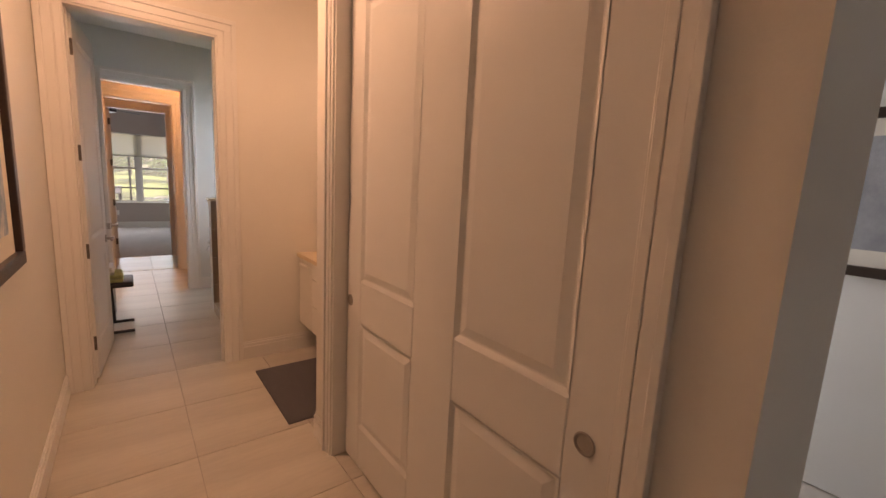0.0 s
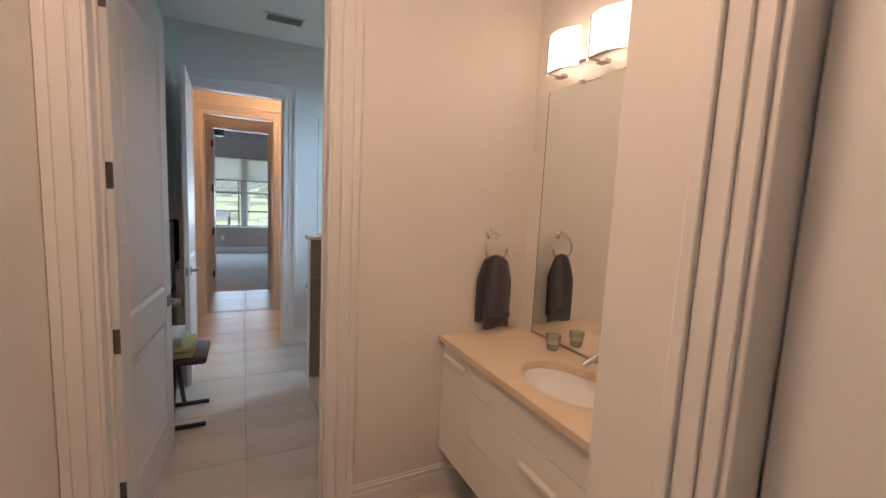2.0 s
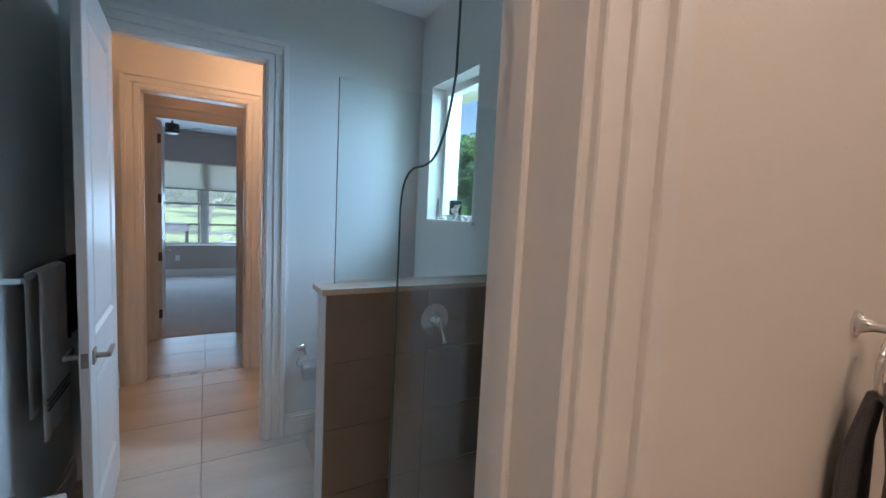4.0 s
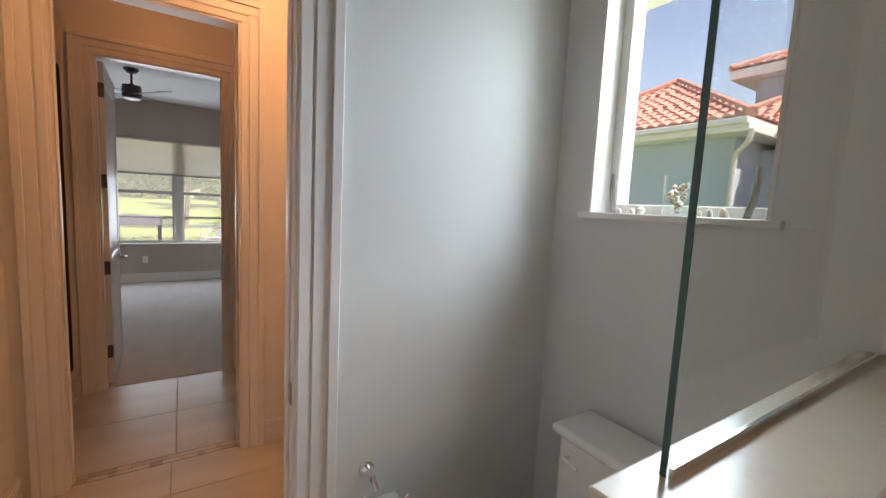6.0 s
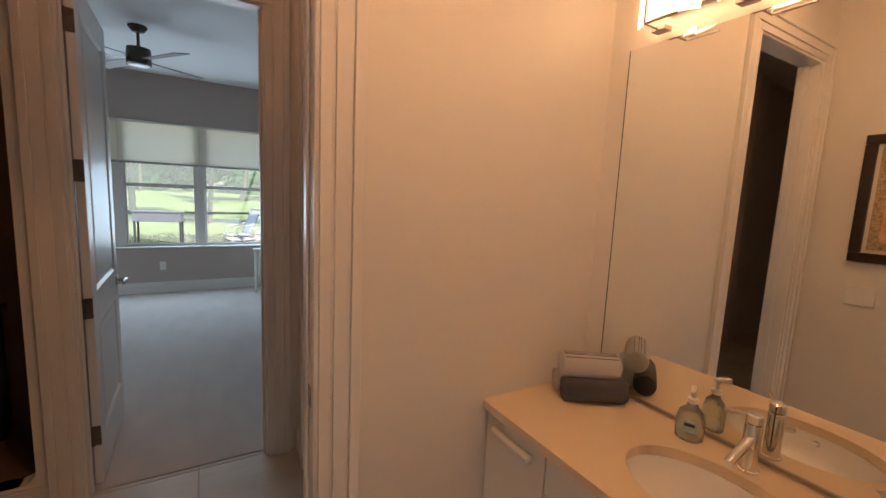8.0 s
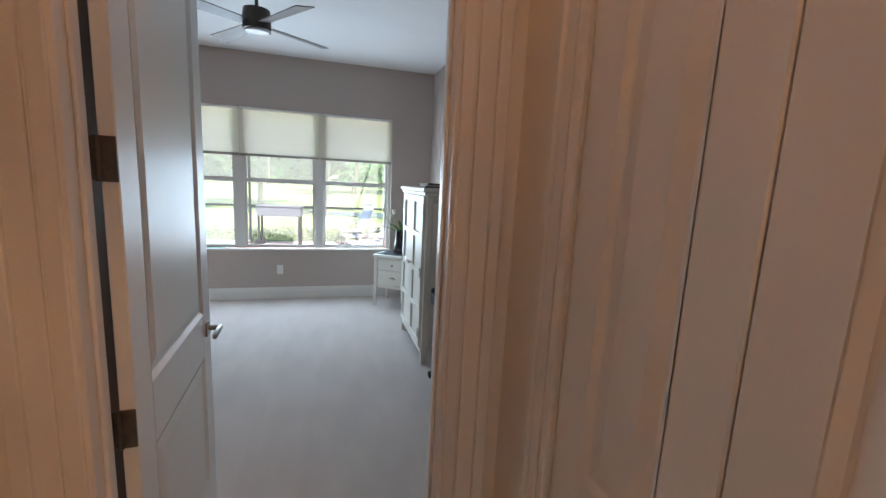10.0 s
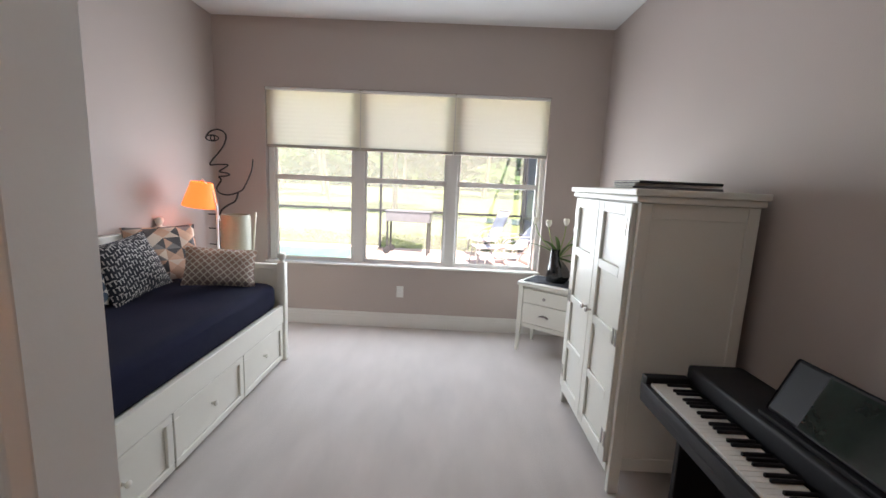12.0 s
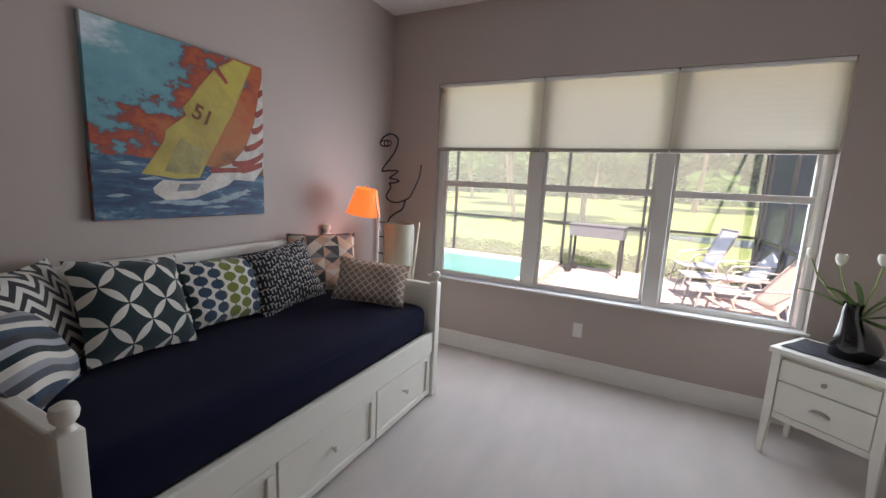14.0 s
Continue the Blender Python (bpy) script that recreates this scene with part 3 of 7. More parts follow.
def vanity(label, xf, xw, y0, y1, ztop, split, sy):
    """A wall-hung cabinet with a stone counter and an undermount basin."""
    v = thing("vanity_cabinet", label, "vanity cabinet")
    zb, cx = 0.245, xf + 0.022
    part("body", B((cx + 0.02, y0 + 0.004, zb), (xw - 0.004, y1 - 0.004, ztop - 0.16)), lacquer, v)
    def front(a, b, z0, z1, name, handle):
        f = part(name, B((cx, a + 0.002, z0 + 0.002), (cx + 0.019, b - 0.002, z1 - 0.002), 0.002), lacquer, v)
        if handle:
            m, zc = (a + b) / 2, handle
            w = min(0.10, (b - a) / 2 - 0.05)
            bm = B((cx - 0.024, m - w, zc - 0.014), (cx + 0.0005, m + w, zc + 0.014), 0.010, 3)
            part("pull", bm, lacquer, f, "white rounded bar pull", True)
    zt = ztop - 0.035
    front(split, y1 - 0.006, zb, zt, "cupboard_door", zt - 0.055)
    lo = y0 + 0.006
    front(lo, split, zt - 0.135, zt, "drawer_front", 0)
    h = (zt - 0.135 - zb) / 2
    front(lo + 0.0, split, zb + h, zt - 0.135, "drawer_front", zb + h + h * 0.55)
    front(lo + 0.0, split, zb, zb + h, "drawer_front", zb + h * 0.55)
    # counter with an oval hole
    c = tagged(new("vanity_counter"), "cream stone vanity counter with an oval cut-out", "counter")
    bm = bmesh.new()
    sx, ra, rb, n = xf + (xw - xf) * 0.47, 0.155, 0.215, 40
    hole = [(sx + ra * math.cos(2 * math.pi * i / n), sy + rb * math.sin(2 * math.pi * i / n)) for i in range(n)]

    def outer(p):
        dx, dy = p[0] - sx, p[1] - sy
        k = min(((xw - 0.003 if dx > 0 else xf) - sx) / dx if abs(dx) > 1e-6 else 9e9, ((y1 - 0.003 if dy > 0 else y0 + 0.003) - sy) / dy if abs(dy) > 1e-6 else 9e9)
        return sx + dx * k, sy + dy * k
    rim = [outer(p) for p in hole]
    corners = [(x, y) for x in (xf, xw - 0.003) for y in (y0 + 0.003, y1 - 0.003)]
    for cxy in corners:
        i = min(range(n), key=lambda j: (rim[j][0] - cxy[0]) ** 2 + (rim[j][1] - cxy[1]) ** 2)
        rim[i] = cxy
    rings = [[bm.verts.new((x, y, z)) for x, y in r] for r, z in ((hole, ztop), (rim, ztop), (rim, ztop - 0.03), (hole, ztop - 0.03))]
    for a, b in ((0, 1), (1, 2), (2, 3), (3, 0)):
        for i in range(n):
            bm.faces.new((rings[a][i], rings[a][(i + 1) % n], rings[b][(i + 1) % n], rings[b][i]))
    part("slab", bm, counter_mat, c)
    b = thing("undermount_basin", "white porcelain undermount basin set in the counter", "basin")
    bm = bmesh.new()
    prof = [(1.06, -0.031), (1.0, -0.033), (0.97, -0.06), (0.88, -0.10), (0.66, -0.135), (0.36, -0.148), (0.10, -0.152)]
    rings = [[bm.verts.new((sx + ra * k * math.cos(2 * math.pi * i / n), sy + rb * k * math.sin(2 * math.pi * i / n), ztop + z)) for i in range(n)] for k, z in prof]
    for p, q in zip(rings, rings[1:]):
        for i in range(n):
            bm.faces.new((p[i], p[(i + 1) % n], q[(i + 1) % n], q[i]))
    bm.faces.new(rings[-1])
    part("bowl", bm, porcelain, b, smooth=True)
    bm = bmesh.new()
    lathe(bm, [(0.024, -0.150), (0.026, -0.147), (0.018, -0.145)], 20, (sx, sy, ztop))
    part("drain", bm, chrome, b, "chrome drain ring", True)
    bm = bmesh.new()
    lathe(bm, [(0.013, -0.004), (0.011, 0.0), (0.006, 0.001)], 16, (sx - ra * 0.955, sy, ztop - 0.062), "x")
    part("overflow_ring", bm, chrome, b, "chrome overflow ring", True)
    tap(xw - 0.075, sy, ztop)
    return v


vanity("white lacquered wall-hung vanity with a cupboard and two drawers", 1.375, RX, 1.65, Y1[0], 0.857, 2.64, 2.27)
vanity("white lacquered vanity with a cupboard and two drawers beside the doorway", 1.43, BX, Y2[1], Y2B[0], 0.805, 6.52, 6.17)


def wall_mirror(label, x, y0, y1, z0, z1):
    m = thing("wall_mirror", label, "mirror")
    part("glass", B((x - 0.006, y0, z0), (x - 0.001, y1, z1)), mirror_mat, m)
    part("cut_edge", B((x - 0.0062, y1, z0), (x - 0.001, y1 + 0.004, z1)), glass_edge, m, "dark polished glass edge")
    part("bottom_channel", B((x - 0.011, y0, z0 - 0.004), (x - 0.0065, y1, z0 + 0.006)), nickel, m, "thin metal channel")
    for k in range(3):
        yy = y1 - 0.22 - 0.42 * k
        bm = bmesh.new()
        box(bm, (x - 0.012, yy - 0.016, z1 - 0.014), (x - 0.0065, yy + 0.016, z1 + 0.014), 0.002)
        part("clip", bm, chrome, m, "small chrome mirror clip")
    return m


wall_mirror("large frameless mirror above the first vanity", RX, 1.68, 2.826, 0.862, 2.11)
wall_mirror("large frameless mirror above the second vanity", BX, Y2[1] + 0.05, 6.735, 0.815, 2.088)


bulb_mat = mat("lit_bulb", (1, 0.9, 0.75), 0.5, vary=0, bump=0, emit=3.0, emit_col=(1.0, 0.66, 0.42))
bulb_warm = mat("lit_bulb_warm", (1, 0.9, 0.75), 0.5, vary=0, bump=0, emit=4.0, emit_col=(1.0, 0.52, 0.22))


def vanity_light(label, x, y1, z0, glow, bulb, n=4, pitch=0.256):
    v = thing("vanity_light", label, "wall lamp")
    part("backplate", B((x - 0.025, y1 - pitch * n + 0.06, z0 + 0.035), (x - 0.001, y1 - 0.06, z0 + 0.115), 0.004), nickel, v, "brushed nickel bar")
    for k in range(n):
        ya, yb = y1 - k * pitch - 0.205, y1 - k * pitch
        bm = bmesh.new()
        seg, rows = 12, []
        for zz in (z0, z0 + 0.165):
            for off in (0.0, 0.006):
                rows.append([bm.verts.new((x - 0.075 - 0.045 * math.sin(math.pi * i / seg) + off, ya + (yb - ya) * i / seg, zz)) for i in range(seg + 1)])
        for a, b in ((0, 2), (1, 3), (0, 1), (2, 3)):
            for i in range(seg):
                bm.faces.new((rows[a][i], rows[a][i + 1], rows[b][i + 1], rows[b][i]))
        for i in (0, seg):
            bm.faces.new((rows[0][i], rows[1][i], rows[3][i], rows[2][i]))
        part("glass_shade", bm, glow, v, "curved frosted glass shade, lit", True)
        bm = bmesh.new()
        bmesh.ops.create_uvsphere(bm, u_segments=12, v_segments=8, radius=0.026, matrix=pose(x - 0.058, (ya + yb) / 2, z0 + 0.09))
        part("bulb", bm, bulb, v, "lit bulb", True)
        bm = bmesh.new()
        yy = yb - 0.06
        xo = x - 0.124
        tube(bm, [(x - 0.03, yy, z0 - 0.012), (xo, yy, z0 - 0.012), (xo, yy, z0 + 0.15)], 0.004, 6)
        tube(bm, [(xo, yy, z0 - 0.012), (xo, yy - 0.11, z0 - 0.012)], 0.004, 6)
        box(bm, (x - 0.06, yy - 0.03, z0 - 0.02), (x - 0.02, yy + 0.02, z0 - 0.004), 0.002)
        part("bracket", bm, nickel, v, "brushed nickel bracket", True)
    return v


vanity_light("four-shade vanity light with lit frosted glass above the mirror", RX, 2.775, 2.16, bulb_glow, bulb_mat)
vanity_light("four-shade vanity light with lit frosted glass above the second mirror", BX, 6.665, 2.125, bulb_glow_warm, bulb_warm)


def cloth(bm, f, nu, nv):
    """A thin sheet from a function of (u, v)."""
    g = [[bm.verts.new(f(i / nu, j / nv)) for j in range(nv + 1)] for i in range(nu + 1)]
    for i in range(nu):
        for j in range(nv):
            bm.faces.new((g[i][j], g[i + 1][j], g[i + 1][j + 1], g[i][j + 1]))


def towel_ring(x, y, z):
    r = thing("towel_ring", "polished chrome open towel ring on the wall", "towel ring")
    bm = bmesh.new()
    lathe(bm, [(0.028, 0.0), (0.028, -0.006), (0.018, -0.012), (0.011, -0.03), (0.010, -0.055)], 20, (x, y, z), "y")
    part("rosette", bm, chrome, r, smooth=True)
    bm = bmesh.new()
    tube(bm, [(x, y - 0.052, z + 0.012), (x + 0.012, y - 0.055, z - 0.02), (x + 0.014, y - 0.055, z - 0.02)], 0.009, 12)
    pts = [(x + 0.012 + 0.066 * math.sin(radians(a)), y - 0.055, z - 0.072 + 0.066 * math.cos(radians(a))) for a in range(20, -275, -12)]
    tube(bm, pts, 0.0065, 10)
    part("ring", bm, chrome, r, smooth=True)
    t = thing("hand_towel", "folded charcoal hand towel hanging from the towel ring", "towel")
    bm = bmesh.new()

    def sheet(front):
        def f(u, v):
            top, bot = z - 0.135, (z - 0.485 if front else z - 0.46)
            w = 0.105 + 0.05 * min(1.0, v * 3.0) ** 0.7
            yy = y - 0.055 + (-1 if front else 1) * (0.012 + 0.018 * min(1, v * 3) + 0.006 * math.sin(9 * u + 2 * v))
            return (x + 0.022 + (u - 0.5) * w - (0 if front else 0.02), yy, top + (bot - top) * v - 0.006 * math.sin(7 * u) * v + 0.02 * (1 - (2 * u - 1) ** 2) * (1 - v))
        return f
    cloth(bm, sheet(True), 14, 18)
    cloth(bm, sheet(False), 14, 18)
    cloth(bm, lambda u, v: (x + 0.022 + (u - 0.5) * 0.105 - 0.02 * v, y - 0.055 + (-1 + 2 * v) * 0.012, z - 0.135 + 0.02 * (1 - (2 * u - 1) ** 2) + 0.010 * math.sin(math.pi * v)), 14, 4)
    bmesh.ops.remove_doubles(bm, verts=bm.verts[:], dist=0.004)
    ob = part("cloth", bm, grey_towel, t, smooth=True)
    sol = ob.modifiers.new("thickness", "SOLIDIFY")
    sol.thickness = 0.009
    bm = B((x - 0.052, y - 0.097, z - 0.430), (x + 0.096, y - 0.089, z - 0.405), 0.003)
    part("woven_band", bm, mat("flat_woven_band", (0.09, 0.083, 0.095), 0.8, vary=0.1, scale=80), t)


towel_ring(1.640, Y1[0], 1.378)

glassy = mat("pressed_glass", (0.80, 0.86, 0.80), 0.08, vary=0.02, scale=30, bump=0.25, transmission=0.85)


def votive(x, y, z):
    v = thing("glass_votive", "small pressed-glass votive holder with a candle", "candle holder", pose(x, y, z))
    bm = bmesh.new()
    lathe(bm, [(0.024, 0), (0.026, 0.004), (0.036, 0.062), (0.036, 0.072), (0.032, 0.072), (0.028, 0.03), (0.022, 0.012)], 20)
    part("cup", bm, glassy, v, smooth=True)
    bm = bmesh.new()
    lathe(bm, [(0.021, 0.013), (0.027, 0.032), (0.0, 0.032)], 16)
    part("candle", bm, mat("cream_wax", (0.75, 0.68, 0.5), 0.6, vary=0.03), v)


votive(1.80, 2.575, 0.8572)


def tissue_box(x, y, z, turn=0):
    t = thing("tissue_box", "grey and white patterned tissue box with a tissue pulled up", "tissue box", pose(x, y, z, 0, 0, turn))
    cm = art_material("tissue_card", ((0.75, 0.72, 0.70), (0.45, 0.42, 0.44), (0.8, 0.78, 0.75)), 30, 2)
    part("carton", B((-0.058, -0.11, 0.0), (0.058, 0.11, 0.085), 0.003), cm, t)
    bm = bmesh.new()
    cloth(bm, lambda u, v: ((u - 0.5) * 0.05 * (1 - v) + 0.03 * math.sin(5 * u) * v, (u - 0.5) * (0.05 + 0.10 * v), 0.086 + 0.075 * v + 0.012 * math.sin(9 * u) * v), 12, 8)
    part("tissue", bm, white_towel, t, "white tissue", True)


tissue_box(1.79, 1.86, 0.8572)
tissue_box(1.78, 5.83, 0.8052)


def rolled_towel(label, m, length, r, material, stripes=None):
    """A rolled towel along local x, with a spiral at its ends."""
    t = thing("rolled_towel", label, "towel", m, group="rolled towels on the vanity")
    bm = bmesh.new()
    lathe(bm, [(r * 0.72, 0.0), (r * 0.95, 0.006), (r, 0.02), (r * 1.02, length / 2), (r, length - 0.02), (r * 0.95, length - 0.006), (r * 0.72, length)], 28, (0, 0, r), "x")
    part("roll", bm, material, t, smooth=True)
    for x, s in ((0.0, -1), (length, 1)):
        bm = bmesh.new()
        pts = [(x + s * 0.001, r * (0.12 + 0.85 * k / 60) * math.cos(k * 0.35), r + r * (0.12 + 0.85 * k / 60) * math.sin(k * 0.35)) for k in range(60)]
        tube(bm, pts, r * 0.055, 6)
        part("spiral_edge", bm, material, t, smooth=True)
    if stripes:
        for a in (0.15, 0.45, 0.62, 0.95):
            bm = bmesh.new()
            th = math.pi * (0.25 + 0.35 * a)
            box(bm, (0.012, -0.0011, -0.0011), (length - 0.012, 0.0011, 0.0011))
            bmesh.ops.translate(bm, verts=bm.verts[:], vec=(0, -r * 1.012 * math.cos(th), r + r * 1.012 * math.sin(th)))
            part("stripe", bm, stripes, t)


stripe_mat = mat("purple_stripe", (0.16, 0.11, 0.16), 0.9, vary=0.1)
rolled_towel("grey-purple rolled towel at the bottom of a stack", pose(1.70, 6.70, 0.8052, 0, 0, -34), 0.225, 0.042, grey_towel)
rolled_towel("white rolled towel with thin purple stripes behind", pose(1.73, 6.77, 0.8052, 0, 0, -34), 0.20, 0.042, white_towel)
rolled_towel("white rolled towel with thin purple stripes on top of a stack", pose(1.715, 6.735, 0.882, 0, 0, -34), 0.215, 0.045, white_towel, stripe_mat)


def soap_bottle(x, y, z):
    s = thing("soap_dispenser", "clear plastic liquid soap dispenser with a pump", "soap dispenser", pose(x, y, z, 0, 0, 25))
    bm = bmesh.new()
    lathe(bm, [(0.030, 0), (0.036, 0.006), (0.038, 0.06), (0.030, 0.095), (0.014, 0.112), (0.014, 0.122)], 20)
    bmesh.ops.scale(bm, vec=(0.75, 1.1, 1), verts=bm.verts[:])
    part("bottle", bm, glassy, s, smooth=True)
    bm = bmesh.new()
    lathe(bm, [(0.016, 0.122), (0.016, 0.136), (0.006, 0.138), (0.006, 0.165)], 14)
    box(bm, (-0.045, -0.008, 0.16), (0.012, 0.008, 0.174), 0.003)
    part("pump", bm, plastic_white, s, "white pump head", True)
    part("label", B((-0.0312, -0.018, 0.035), (-0.029, 0.018, 0.07)), mat("soap_label", (0.35, 0.55, 0.58), 0.5), s)
    part("label_bar", B((-0.0322, -0.014, 0.055), (-0.0313, 0.014, 0.064)), dark_wood, s)


soap_bottle(1.875, 6.335, 0.8052)

# bath mat
bm = bmesh.new()
box(bm, (0.965, 1.82, 0.001), (1.50, 2.645, 0.016), 0.006, 2)
mt = tagged(part("bath_mat", bm, rug_mat), "dark purple-grey shaggy bath mat on the tiles", "bath mat")
bm = bmesh.new()
box(bm, (1.02, 5.70, 0.001), (1.50, 6.35, 0.014), 0.006, 2)
tagged(part("bath_mat", bm, rug_mat), "dark purple-grey bath mat before the second vanity", "bath mat")

# ---------------------------------------------------------------- bathroom
pony = thing("wall_pony", "low tiled shower wall with a cream stone cap", "wall", kind="structure")
part("core", B((0.94, 4.357, 0.0), (1.90, 4.485, 1.195)), bath_paint, pony)
part("cap", B((0.918, 4.335, 1.195), (1.899, 4.505, 1.222), 0.004, 2), stone_cap, pony, "cream polished stone cap")
for k in range(4):
    for i in range(2):
        z0, x0 = 0.30 * k, 0.94 + 0.48 * i
        part("tile", B((x0 + 0.0015, 4.348, z0 + 0.0015), (x0 + 0.4785, 4.3565, min(1.195, z0 + 0.30) - 0.0015), 0.001), dark_tile, pony)
sw = bpy.data.objects["wall_bathroom_window"]
for k in range(10):
    for i in range(3):
        ya, yb = ((3.757, 4.356), (3.157, 3.757), (3.071, 3.157))[i] if k % 2 == 0 else ((4.057, 4.356), (3.457, 4.057), (3.071, 3.457))[i]
        part("tile", B((1.8915, ya + 0.0015, 0.30 * k + 0.0015), (1.8995, yb - 0.0015, min(CEIL, 0.30 * k + 0.30) - 0.0015), 0.001), wall_tile, sw)
part("shower_curb", B((0.94, 3.07, 0.0), (1.06, 4.356, 0.10), 0.006, 2), stone_cap, pony, "cream stone shower curb")

g = thing("shower_screen", "fixed clear glass shower screen on the low wall", "shower screen")
sg = part("pane", B((1.008, 4.469, 1.2225), (1.893, 4.476, 2.12)), glass_mat, g)
sg.visible_shadow = False
part("glass_edge", B((1.0055, 4.4688, 1.2225), (1.0078, 4.4762, 2.12)), glass_edge, g, "dark green polished glass edge")
part("channel", B((1.008, 4.463, 1.2222), (1.893, 4.4675, 1.236)), chrome, g)
# frameless glass panel at the shower entrance, its top cut back in a curve
gp = thing("shower_glass_panel", "frameless clear glass shower panel with a curved top edge", "shower panel")
GYE, GZT = SHOWER_EDGE
edge = [(GYE, 0.101), (GYE, 1.57), (GYE - 0.008, 1.615), (GYE - 0.025, 1.648), (GYE - 0.05, 1.668), (GYE - 0.08, 1.679), (GYE - 0.145, 1.681), (GYE - 0.18, 1.69), (GYE - 0.21, 1.71), (GYE - 0.245, 1.76), (GYE - 0.265, 1.82), (GYE - 0.28, 1.88), (GYE - 0.285, GZT)]
bm = bmesh.new()
f = bm.faces.new([bm.verts.new((0.996, y, z)) for y, z in [(3.074, 0.101)] + edge + [(3.074, GZT)]])
ex = bmesh.ops.extrude_face_region(bm, geom=[f])
bmesh.ops.translate(bm, verts=[e for e in ex["geom"] if isinstance(e, bmesh.types.BMVert)], vec=(0.008, 0, 0))
bmesh.ops.triangulate(bm, faces=bm.faces[:])
part("pane", bm, glass_mat, gp).visible_shadow = False
bm = bmesh.new()
tube(bm, [(1.0, y + 0.0035, z) for y, z in edge], 0.0032, 6)
part("glass_edge", bm, glass_edge, gp, "dark green polished glass edge", True)
vlv = thing("shower_valve", "polished chrome shower valve with a lever", "shower valve")
bm = bmesh.new()
lathe(bm, [(0.075, 0.0), (0.075, -0.006), (0.06, -0.012), (0.03, -0.02), (0.026, -0.06), (0.02, -0.065)], 28, (1.46, 4.348, 1.05), "y")
part("plate", bm, chrome, vlv, smooth=True)
bm = bmesh.new()
tube(bm, [(1.46, 4.285, 1.05), (1.44, 4.235, 1.02), (1.43, 4.19, 0.985)], 0.012, 12)
part("lever", bm, chrome, vlv, smooth=True)

# toilet
tl = thing("toilet", "white porcelain toilet with a lidded cistern", "toilet", pose(1.885, 4.98, 0, 0, 0, 90))
part("cistern", B((-0.21, 0.012, 0.37), (0.21, 0.20, 0.72), 0.03, 3), porcelain, tl, smooth=True)
part("cistern_lid", B((-0.225, 0.004, 0.721), (0.225, 0.22, 0.76), 0.015, 3), porcelain, tl, smooth=True)
bm = bmesh.new()
tube(bm, [(0.15, 0.2, 0.66), (0.15, 0.225, 0.66), (0.09, 0.23, 0.655)], 0.008, 8)
part("flush_lever", bm, chrome, tl, "chrome flush lever", True)
bm = bmesh.new()
n = 28
prof = [(0.55, 0.0), (0.52, 0.10), (0.62, 0.22), (0.95, 0.36), (1.0, 0.395), (0.85, 0.40)]
rings = [[bm.verts.new((0.18 * k * math.cos(2 * math.pi * i / n), 0.46 + 0.25 * k * math.sin(2 * math.pi * i / n), z)) for i in range(n)] for k, z in prof]
for p, q in zip(rings, rings[1:]):
    for i in range(n):
        bm.faces.new((p[i], p[(i + 1) % n], q[(i + 1) % n], q[i]))
bm.faces.new(rings[0]), bm.faces.new(rings[-1])
box(bm, (-0.10, 0.04, 0.0), (0.10, 0.34, 0.37), 0.02, 2)
part("bowl", bm, porcelain, tl, smooth=True)
bm = bmesh.new()
ring = [bm.verts.new((0.185 * math.cos(2 * math.pi * i / n), 0.46 + 0.255 * math.sin(2 * math.pi * i / n), 0.402)) for i in range(n)]
f = bm.faces.new(ring)
ex = bmesh.ops.extrude_face_region(bm, geom=[f])
bmesh.ops.translate(bm, verts=[e for e in ex["geom"] if isinstance(e, bmesh.types.BMVert)], vec=(0, 0, 0.03))
bmesh.ops.bevel(bm, geom=bm.edges[:], offset=0.006, segments=2, affect="EDGES")
part("seat_lid", bm, plastic_white, tl, "closed white seat lid", True)

# toilet roll holder
tr = thing("toilet_roll_holder", "polished chrome open-arm toilet roll holder on the wall", "toilet roll holder")
x, y, z = 1.075, Y2[0], 0.605
bm = bmesh.new()
lathe(bm, [(0.028, 0.0), (0.028, -0.006), (0.018, -0.012), (0.011, -0.03), (0.010, -0.06)], 20, (x, y, z), "y")
part("rosette", bm, chrome, tr, smooth=True)
bm = bmesh.new()
tube(bm, [(x, y - 0.055, z + 0.01), (x + 0.015, y - 0.06, z - 0.04)], 0.008, 10)
tube(bm, [(x + 0.01, y - 0.06, z - 0.04), (x - 0.03, y - 0.06, z - 0.055), (x - 0.045, y - 0.06, z - 0.09), (x - 0.03, y - 0.06, z - 0.112), (x + 0.0, y - 0.06, z - 0.115), (x + 0.12, y - 0.06, z - 0.115), (x + 0.135, y - 0.06, z - 0.10)], 0.006, 10)
part("arm", bm, chrome, tr, smooth=True)
rl = thing("toilet_roll", "white toilet paper roll on the holder", "toilet roll")
bm = bmesh.new()
lathe(bm, [(0.02, 0.0), (0.045, 0.0), (0.045, 0.10), (0.02, 0.10)], 24, (x - 0.01, y - 0.06, z - 0.127), "x")
box(bm, (x - 0.01, y - 0.106, z - 0.20), (x + 0.09, y - 0.104, z - 0.127))
part("paper", bm, white_towel, rl, smooth=True)

